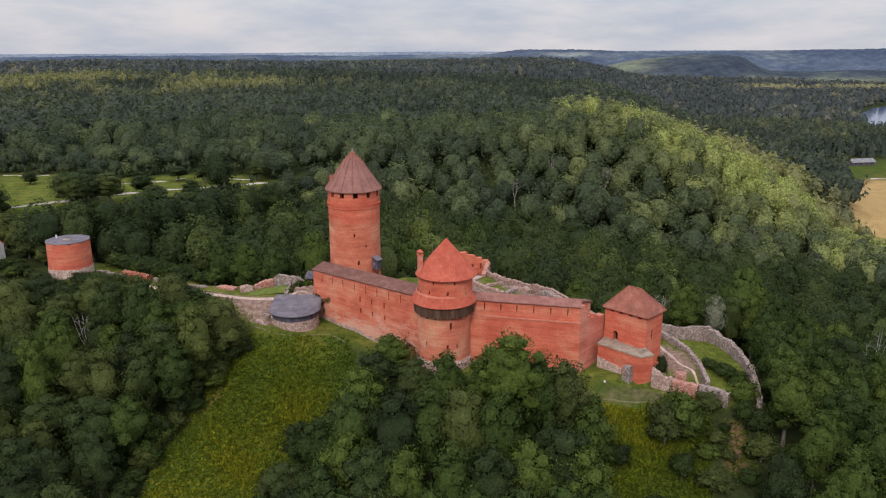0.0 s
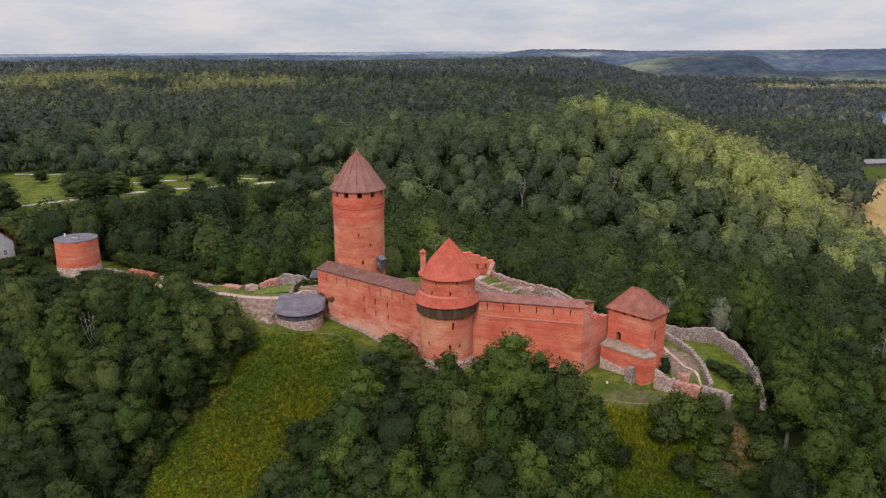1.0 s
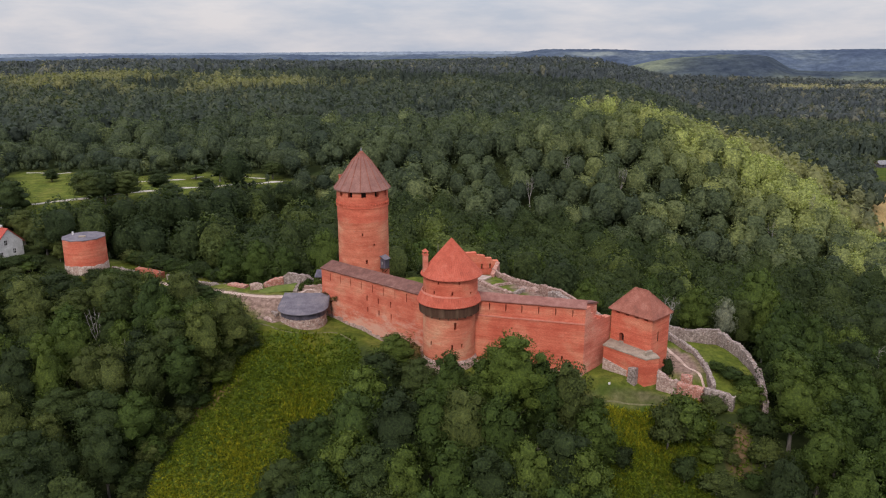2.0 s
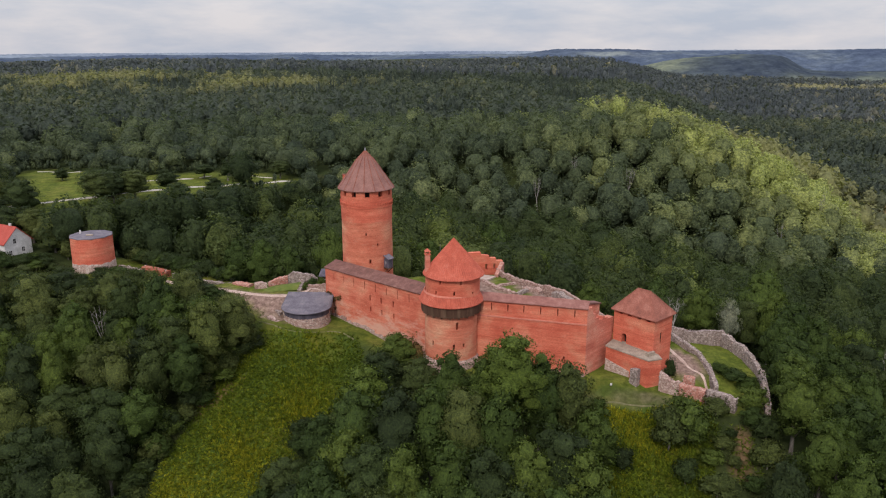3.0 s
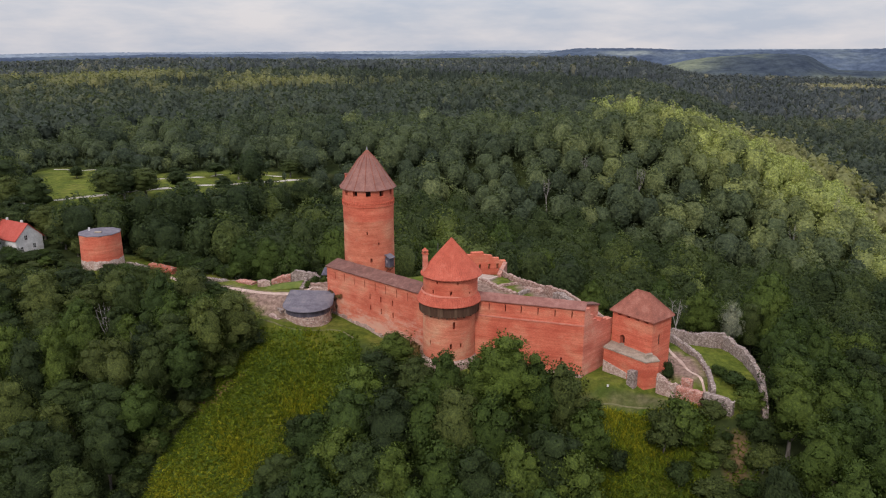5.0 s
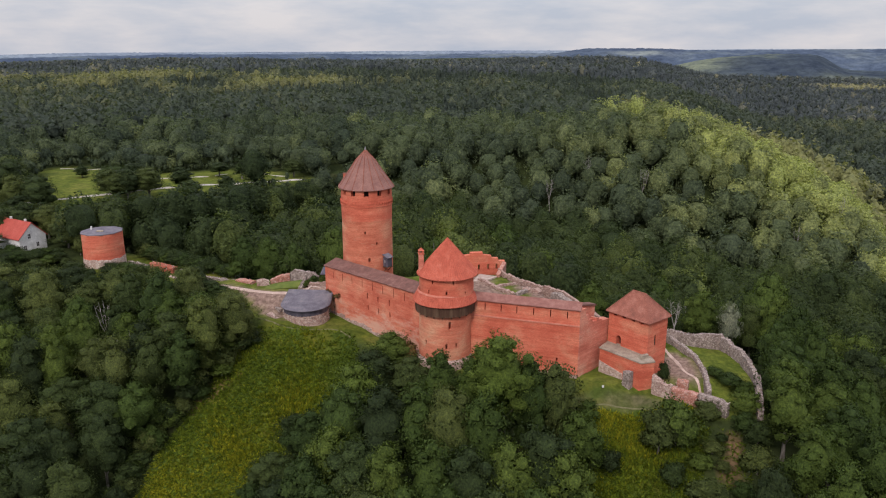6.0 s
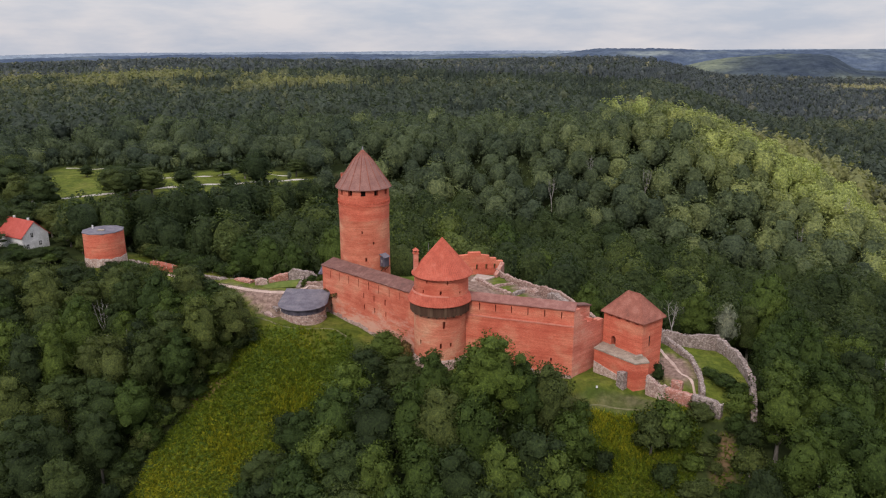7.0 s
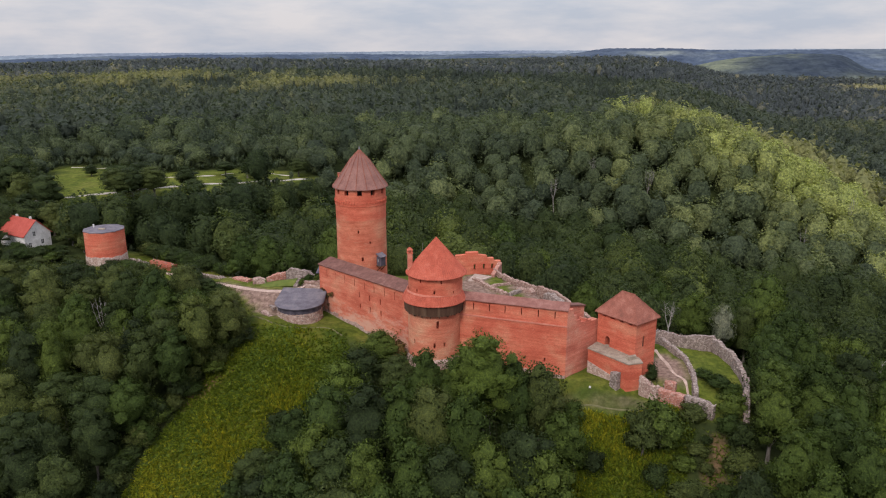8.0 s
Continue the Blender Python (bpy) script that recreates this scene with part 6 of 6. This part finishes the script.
for i, (x, y, h) in enumerate(((-158, 240, 15), (-165, 248, 16), (-172, 258, 15), (-161, 232, 14), (-151, 231, 14), (-179, 267, 14), (-115, 252, 12), (-125, 245, 13), (-88, 288, 6), (-129, 254, 12), (-121, 248, 12), (-109, 266, 9), (-96, 294, 8), (-86, 280, 8), (-108, 300, 6), (-76, 300, 8), (-167, 297, 5), (-126, 262, 11), (-150, 241, 13), (-98, 248, 8), (-90, 262, 7))):
    put_tree(BROAD[(3 * i) % 8], x, y, gz_at(x, y) + h, None, 0.5 + 0.05 * h)
for x, y, top, wide in ((-9.6, 152.6, 6.6, 1.0), (-7.4, 151.4, 5.6, 0.8)):
    put_tree(DRY, x, y, top, None, wide)
put_tree(SILVER, 67.5, 173.0, 10.3, None, 0.75)
# undergrowth that closes the woods' edge along the meadow
for i in range(34):
    f = i / 33
    ax, ay = (-61.5, 97 + 36 * f / 0.55) if f < 0.55 else (-61.0 + 13.5 * (f - 0.55) / 0.45, 133 + 27 * (f - 0.55) / 0.45)
    x, y = ax + random.uniform(-2.2, 1.3), ay + random.uniform(-0.8, 0.8)
    put_tree(SHRUB[i % 3], x, y, gz_at(x, y) + random.uniform(3.0, 6.5), None, random.uniform(0.75, 1.15))
BRIGHT = ((-37.5, 209, 18.6, 1.0), (-57, 207, 15.4, 1.0), (-49, 206, 14.0, 0.9), (-66, 211, 14.5, 1.0), (36, 190, 9.5, 0.9), (46, 182, 9.5, 0.8), (12, 262, 9.0, 1.2), (58, 208, 5.5, 1.1), (78, 160, 9.0, 1.0), (24, 226, 9.0, 1.2), (-10, 228, 11.0, 1.2), (84, 196, 12.0, 1.3))
for x, y, top, wide in BRIGHT:
    put_tree(FRESH, x, y, top, None, wide)


def wall_creeper():
    """A creeper on the west wall: one stem that forks into two leafy arms."""
    rr = np.random.default_rng(9)
    base = along(A0, A1, 3.4, -0.25)
    z = gz_at(*base)
    t = thing("wall_creeper", (*base, z), "dry green creeper climbing the brick wall", "plant")
    on = lambda s, h: Vector((*along(A0, A1, s, -0.16), h))
    bm = bmesh.new()
    tube(bm, [(on(3.4, z - 0.3), 0.09), (on(3.3, 6.0), 0.07), (on(3.1, 7.6), 0.05)], 6)
    tube(bm, [(on(3.1, 7.5), 0.05), (on(2.0, 8.6), 0.03)], 5)
    tube(bm, [(on(3.1, 7.5), 0.05), (on(4.4, 8.2), 0.03), (on(5.2, 8.5), 0.02)], 5)
    part("stem", bm, BARK, t)
    lobes = np.array([(*on(s, h), r) for s, h, r in ((1.2, 9.0, 0.45), (1.9, 8.6, 0.5), (2.6, 8.1, 0.4), (4.1, 8.2, 0.45), (4.8, 8.4, 0.5), (5.4, 8.7, 0.4), (3.2, 7.3, 0.35), (3.4, 5.4, 0.3))])
    v, f, n = leaf_cloud(rr, lobes * np.array([1, 1, 1, 1.25]), 70, 0.15)
    leaves = new("leaves", mesh_of("leaves", v, f, LEAF_DRY, n))
    leaves.parent = t
    leaves.matrix_parent_inverse = Matrix.Translation(-Vector(t.location))


wall_creeper()


def dead_tree(x, y, height, seed):
    rr = random.Random(seed)
    z = gz_at(x, y)
    top = thing("dead_tree", (x, y, z), "bleached leafless dead tree among green woods", "tree", "dead trees")
    foot = Vector((x, y, z - 0.5))
    knee = Vector((x + rr.uniform(-0.5, 0.5), y, z + height * 0.4))
    bm = bmesh.new()
    tube(bm, [(foot, 0.26), (foot.lerp(knee, 0.5) + Vector((0.15, 0, 0)), 0.2), (knee, 0.16)], 6)
    part("trunk", bm, DEADWOOD, top)
    for k in range(4):
        a = rr.uniform(0, 6.28)
        r = rr.uniform(0.9, 2.6)
        tip = knee + Vector((r * math.cos(a), r * math.sin(a), height * rr.uniform(0.38, 0.6)))
        mid = knee.lerp(tip, 0.45) + Vector((0.35 * math.cos(a), 0.35 * math.sin(a), -0.3))
        bm = bmesh.new()
        tube(bm, [(knee, 0.11), (mid, 0.075), (tip, 0.02)], 5)
        for q in range(6):
            p = mid.lerp(tip, rr.uniform(0, 0.8))
            b = rr.uniform(0, 6.28)
            s = rr.uniform(0.6, 1.7)
            e = p + Vector((s * math.cos(b), s * math.sin(b), s * rr.uniform(0.4, 1.3)))
            tube(bm, [(p, 0.045), (p.lerp(e, 0.5) + Vector((0, 0, 0.15)), 0.03), (e, 0.012)], 4)
        part("branch", bm, DEADWOOD, top)


for i, (x, y, h) in enumerate(((70, 318, 19), (31, 312, 20), (46, 322, 19), (14, 133, 20), (-40, 222, 15), (-44, 226, 15), (-62, 232, 16), (61, 186, 15), (57, 183, 14), (63, 189, 15), (100, 160, 24), (-82, 160, 18.5), (-71.5, 149, 18.5), (130, 300, 20), (158, 330, 20))):
    dead_tree(x, y, h, i)


# ---------------------------------------------------------------- forest as one mass of trees
def spire(r, sides, tiers, leaves, size):
    """A conifer of unit height: ragged stacked cones with sprays."""
    V, F, N, k = [], [], [], 0
    for q in range(tiers):
        z0, z1 = 0.12 + 0.72 * q / tiers, min(1.0, 0.12 + 0.72 * q / tiers + 2.2 / tiers)
        rad = 0.165 * (1 - 0.78 * q / tiers)
        ring = [(rad * r.uniform(0.75, 1.2) * math.cos(6.283 * s / sides), rad * r.uniform(0.75, 1.2) * math.sin(6.283 * s / sides), z0 + r.uniform(-0.02, 0.02)) for s in range(sides)]
        V.append(np.array(ring + [(0, 0, z1)]))
        F.append(np.array([(s, (s + 1) % sides, sides) for s in range(sides)]) + k)
        N.append(np.array([(math.cos(6.283 * s / sides) * 0.9, math.sin(6.283 * s / sides) * 0.9, 0.42) for s in range(sides)] + [(0, 0, 1.0)]))
        k += sides + 1
    if leaves:
        h = r.uniform(0.12, 0.97, leaves)
        a = r.uniform(0, 6.283, leaves)
        rad = 0.165 * (1.03 - h) * r.uniform(0.7, 1.25, leaves)
        p = np.stack([rad * np.cos(a), rad * np.sin(a), h], 1)
        d = r.normal(size=(leaves, 3, 3)) * size
        tri = p[:, None] + d
        n = np.stack([np.cos(a), np.sin(a), 0.45 + 0 * a], 1) + r.normal(scale=0.2, size=(leaves, 3))
        n /= np.linalg.norm(n, axis=1)[:, None]
        away = (np.cross(tri[:, 1] - tri[:, 0], tri[:, 2] - tri[:, 0]) * n).sum(1) < 0
        tri[away] = tri[away][:, ::-1]
        V.append(tri.reshape(-1, 3))
        N.append(np.repeat(n, 3, axis=0))
        F.append(np.arange(leaves * 3).reshape(-1, 3) + k)
    return np.concatenate(V), np.concatenate(F), np.concatenate(N)


def forest_templates():
    r = np.random.default_rng(23)
    near, mid, far, tiny = [], [], [], []
    for i in range(8):
        if i == 6:
            near.append(spire(r, 9, 11, 460, 0.024))
            mid.append(spire(r, 8, 9, 300, 0.028))
            far.append(spire(r, 6, 3, 36, 0.034))
            tiny.append(spire(r, 5, 1, 8, 0.05))
            continue
        rad, low = r.uniform(0.26, 0.33), r.uniform(0.12, 0.30)
        for out, count, leaves, size in ((near, 40, 1050, 0.0235), (mid, 30, 600, 0.028), (far, 16, 90, 0.062), (tiny, 9, 26, 0.11)):
            lv, lf, ln = dome_cloud(r, count, leaves, rad, low, 1.0, size)
            cv, cf, cn = dome_heart(r, ICO2 if size < 0.03 else ICO1, rad, low, 1.0)
            if size < 0.03:
                stem = np.array([(0.018 * math.cos(1.571 * k), 0.018 * math.sin(1.571 * k), z) for z in (-0.05, 0.6) for k in range(4)])
                sides = np.array([t for k in range(4) for t in ((k, (k + 1) % 4, 4 + k), ((k + 1) % 4, 4 + (k + 1) % 4, 4 + k))])
                cf = np.concatenate([cf, sides + len(cv)])
                cn = np.concatenate([cn, stem * np.array([55.0, 55.0, 0.0])])
                cv = np.concatenate([cv, stem])
            out.append((np.concatenate([lv, cv]), np.concatenate([lf, cf + len(lv)]), np.concatenate([ln, cn])))
    return near, mid, far, tiny


CLOSE, MID, FAR, TINY = forest_templates()


def scatter(r, area, spacing, jitter=0.48):
    x0, x1, y0, y1 = area
    gx, gy = np.meshgrid(np.arange(x0, x1, spacing), np.arange(y0, y1, spacing * 0.87))
    gx[1::2] += spacing / 2
    gx = gx + r.uniform(-jitter, jitter, gx.shape) * spacing
    gy = gy + r.uniform(-jitter, jitter, gy.shape) * spacing
    return gx.ravel(), gy.ravel()


CLEAR = [LAWN, [(226, 385), (300, 350), (350, 430), (500, 600), (540, 720), (500, 770), (376, 745), (372, 715), (354, 640), (300, 545)],
         [(588, 1030), (600, 930), (650, 850), (740, 880), (712, 1010), (780, 1170), (930, 1370), (1170, 1590), (1060, 1690), (800, 1420), (652, 1210)], [(-141, 205), (-130, 200), (-122, 207), (-128, 216), (-141, 219)], [(64, 171), (71, 171), (72, 179), (64, 179)], [(382, 704), (432, 704), (436, 742), (382, 738)]]


def stand(name, mat, templates, area, spacing, near, far, heights, label, seed, ridge_gap=7.0, spread=1.0, spots=None):
    r = np.random.default_rng(seed)
    x, y = spots if spots else scatter(r, area, spacing)
    d = np.hypot(x, y)
    keep = (d >= near) & (d < far) & (x > -0.74 * y - 30) & (x < 0.66 * y + 30) & (y > 60)
    x, y = x[keep], y[keep]
    for poly in CLEAR:
        k = inside_distance(poly, x, y) > (0.3 if spots else 3.0)
        x, y = x[k], y[k]
    if near < 200 and not spots:
        k = (inside_distance(RIDGE, x, y) > ridge_gap) | ((x < -117) & (y > 204) & (np.hypot(x + 133, y - 209) > 13)) | ((x < -92) & (y > 212))
        for poly in (SLOPE_WEST, SLOPE_EAST, MEADOW, GLADE, [(-112, 196), (-100, 193), (-96, 214), (-112, 214)]):
            k &= inside_distance(poly, x, y) > 2.0
        k &= ~((x > -50) & (x < 62) & (y < 160))
        for bx, by, _, _ in BRIGHT:
            k &= np.hypot(x - bx, (y - by + 3) * 0.8) > 6.0
        x, y = x[k], y[k]
    z = ground(x, y)
    patch = np.sin(x / 37 + 2 * np.sin(y / 61)) * np.sin(y / 43 + 1.3 * np.sin(x / 29))
    h = r.uniform(*heights, len(x)) * (1 + 0.12 * patch)
    if not spots:
        h *= 1 - 0.45 * smooth01(50, 2, inside_distance(LAWN, x, y)) * smooth01(270, 300, y)
    # tree heights cut to the camera's sight line over to the park lawns
    cap = 68.2 - y * (0.217 - 0.038 * smooth01(-150, -70, x)) - z
    low = (x < -66) & (x > -185) & (y < 268) & (y > 180)
    h = np.where(low, np.minimum(h, cap), h)
    k = h > (1.0 if spots else 3.5)
    x, y, z, patch, h = x[k], y[k], z[k], patch[k], h[k]
    broad = np.sin(x / 190 + 1.2 * np.sin(y / 240)) * np.sin(y / 150 + 0.8)
    # cloud-gap sunlight painted as paler leaf tone on slopes, plateau and valley
    sunlit = np.exp(-((x - 150) / 76) ** 2 - ((y - 404) / 60) ** 2) + 0.36 * np.exp(-((x - 200) / 60) ** 2 - ((y - 330) / 70) ** 2) + 0.9 * np.exp(-((x + 420) / 280) ** 2 - ((y - 880) / 110) ** 2) * np.clip(0.55 + 0.7 * patch + 0.5 * np.sin(x / 83 - y / 57), 0, 1.2)
    sunlit = sunlit + 0.16 * smooth01(0.30, 0.42, x / y) * smooth01(250, 310, y) * smooth01(470, 430, y)
    sunlit = sunlit + 1.25 * np.exp(-((x - 925) / 110) ** 2 - ((y - 2050) / 80) ** 2) + 1.5 * np.exp(-((x - 1180) / 90) ** 2 - ((y - 2080) / 80) ** 2)
    tone = np.clip(0.36 + 0.12 * patch + 0.1 * broad + 0.9 * sunlit - 0.16 * smooth01(-50, -90, x) * smooth01(470, 400, y) + r.normal(scale=0.165 if far < 500 else 0.11, size=len(x)), 0, 1)
    pick = r.integers(0, len(templates) - 2, len(x))
    # a few extra dark conifers in the right-hand valley stand in for cloud shade
    con = (patch + 1.6 * sunlit + 0.5 * broad + r.normal(scale=0.5, size=len(x)) - 0.45 * smooth01(430, 800, y) - 0.1 * smooth01(0.24, 0.34, x / y) * smooth01(480, 560, y)) < -0.55
    con &= (r.random(len(x)) < 0.06) | (y > 440)
    pick[con] = 6
    tone[con] *= 0.3
    turn = r.uniform(0, 6.283, len(x))
    wide = (0.5 * h + (10 if not spots else 3)) * r.uniform(0.8, 1.2, len(x)) * spread
    V, F, T, N, k = [], [], [], [], 0
    for i in range(len(templates)):
        m = np.where(pick == i)[0]
        if not len(m):
            continue
        v, f, n = templates[i]
        c, s = np.cos(turn[m])[:, None], np.sin(turn[m])[:, None]
        w = wide[m][:, None]
        px = (v[None, :, 0] * c - v[None, :, 1] * s) * w + x[m][:, None]
        py = (v[None, :, 0] * s + v[None, :, 1] * c) * w + y[m][:, None]
        pz = v[None, :, 2] * h[m][:, None] + z[m][:, None]
        V.append(np.stack([px, py, pz], 2).reshape(-1, 3))
        F.append((f[None] + (np.arange(len(m)) * len(v))[:, None, None]).reshape(-1, 3) + k)
        nx, ny = n[None, :, 0] * c - n[None, :, 1] * s, n[None, :, 0] * s + n[None, :, 1] * c
        N.append(np.stack([nx, ny, np.broadcast_to(n[None, :, 2], nx.shape)], 2).reshape(-1, 3))
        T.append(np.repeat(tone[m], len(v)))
        k += len(m) * len(v)
    V, F, T, N = np.concatenate(V), np.concatenate(F), np.concatenate(T), np.concatenate(N)
    me = bpy.data.meshes.new(name)
    me.vertices.add(len(V))
    me.vertices.foreach_set("co", V.astype(np.float32).ravel())
    me.loops.add(len(F) * 3)
    me.loops.foreach_set("vertex_index", F.astype(np.int32).ravel())
    me.polygons.add(len(F))
    me.polygons.foreach_set("loop_start", (np.arange(len(F)) * 3).astype(np.int32))
    me.update(calc_edges=True)
    me.shade_smooth()
    me.normals_split_custom_set_from_vertices(N)
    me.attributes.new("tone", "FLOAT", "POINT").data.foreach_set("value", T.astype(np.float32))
    me.materials.append(mat)
    return tagged(new(name, me), label, "forest", kind="stuff")


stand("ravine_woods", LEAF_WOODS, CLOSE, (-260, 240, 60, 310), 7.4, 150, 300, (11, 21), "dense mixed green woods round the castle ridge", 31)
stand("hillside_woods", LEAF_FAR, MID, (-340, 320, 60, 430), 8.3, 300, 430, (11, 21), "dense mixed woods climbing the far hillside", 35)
stand("plateau_forest", LEAF_HAZE, FAR, (-900, 800, 200, 1160), 10.6, 430, 1150, (13, 22), "wide mixed forest covering the plateau", 32)
stand("distant_forest", LEAF_HAZE_FAR, TINY, (-1500, 1400, 600, 1950), 17.5, 1150, 1850, (14, 27), "distant mixed forest beyond the plateau", 33)
stand("remote_forest", LEAF_HAZE_FAR, TINY, (-2100, 1900, 1200, 2700), 21.5, 1850, 2650, (14, 20), "remote forest tinted bluish for haze, reaching the horizon", 36, spread=1.3)


def edge_growth():
    """Low bushes along the edges of the park and the ridge."""
    r = np.random.default_rng(77)
    x, y = r.uniform(-215, 40, 9000), r.uniform(205, 335, 9000)
    d = inside_distance(LAWN, x, y)
    e = inside_distance(RIDGE, x, y)
    keep = ((d > 0.5) & (d < 11) & (e > 6) & (x < -40)) | ((e > 2.5) & (e < 9) & (y > 190) & (x < 30))
    x, y = x[keep][:650], y[keep][:650]
    return x, y


# ---------------------------------------------------------------- meadow herbs
def herbs():
    r = np.random.default_rng(5)
    V, F, T, k = [], [], [], 0
    for poly, x0, x1, y0, y1, n in ((MEADOW, -68, -18, 95, 168, 46000), (GLADE, 27, 54, 103, 147, 16000), (BANK, 52, 61, 121, 135, 500)):
        x, y = r.uniform(x0, x1, n), r.uniform(y0, y1, n)
        m = (inside_distance(poly, x, y) < 1.5) & ((y < 164.5 - 11 * r.random(len(x)) ** 1.5) | (x > 0)) & ((x < 0) | (y < 140))
        x, y = x[m], y[m]
        z = ground(x, y)
        patch = np.sin(x / 5 + 1.4 * np.sin(y / 7)) * np.sin(y / 6 + x / 9)
        patch = patch + 0.9 * np.sin(x / 11 + 2.0 + np.sin(y / 8)) * np.sin(y / 10 - x / 17)
        tone = np.clip(0.34 + 0.18 * patch + r.normal(scale=0.16, size=len(x)) + np.where(x < 0, 0.34 * smooth01(155, 118, y), 0.25 * smooth01(131, 140, y) - 0.1), 0, 1)
        for q in range(2):
            a = r.uniform(0, 6.283, len(x))
            w = r.uniform(0.12, 0.34, len(x))
            h = r.uniform(0.2, 0.6, len(x)) * (1 + 0.9 * np.clip(patch, 0, 1.5))
            dx, dy = np.cos(a) * w, np.sin(a) * w
            lx, ly = r.normal(scale=0.4, size=len(x)), r.normal(scale=0.4, size=len(x))
            tri = np.stack([np.stack([x - dx, y - dy, z], 1), np.stack([x + dx, y + dy, z + 0.1], 1), np.stack([x + lx, y + ly, z + h], 1)], 1)
            V.append(tri.reshape(-1, 3))
            F.append(np.arange(len(x) * 3).reshape(-1, 3) + k)
            T.append(np.repeat(tone, 3))
            k += len(x) * 3
    V, F, T = np.concatenate(V), np.concatenate(F), np.concatenate(T)
    me = mesh_of("meadow_herbs", V, F, HERB)
    me.attributes.new("tone", "FLOAT", "POINT").data.foreach_set("value", T.astype(np.float32))
    tagged(new("meadow_herbs", me), "tall green and yellow flowering meadow herbs", "meadow", kind="stuff")


herbs()
stand("edge_bushes", LEAF_FAR, FAR, None, 0, 0, 500, (2.5, 5.5), "low leafy bushes along the park edges", 41, spread=0.62, spots=edge_growth())
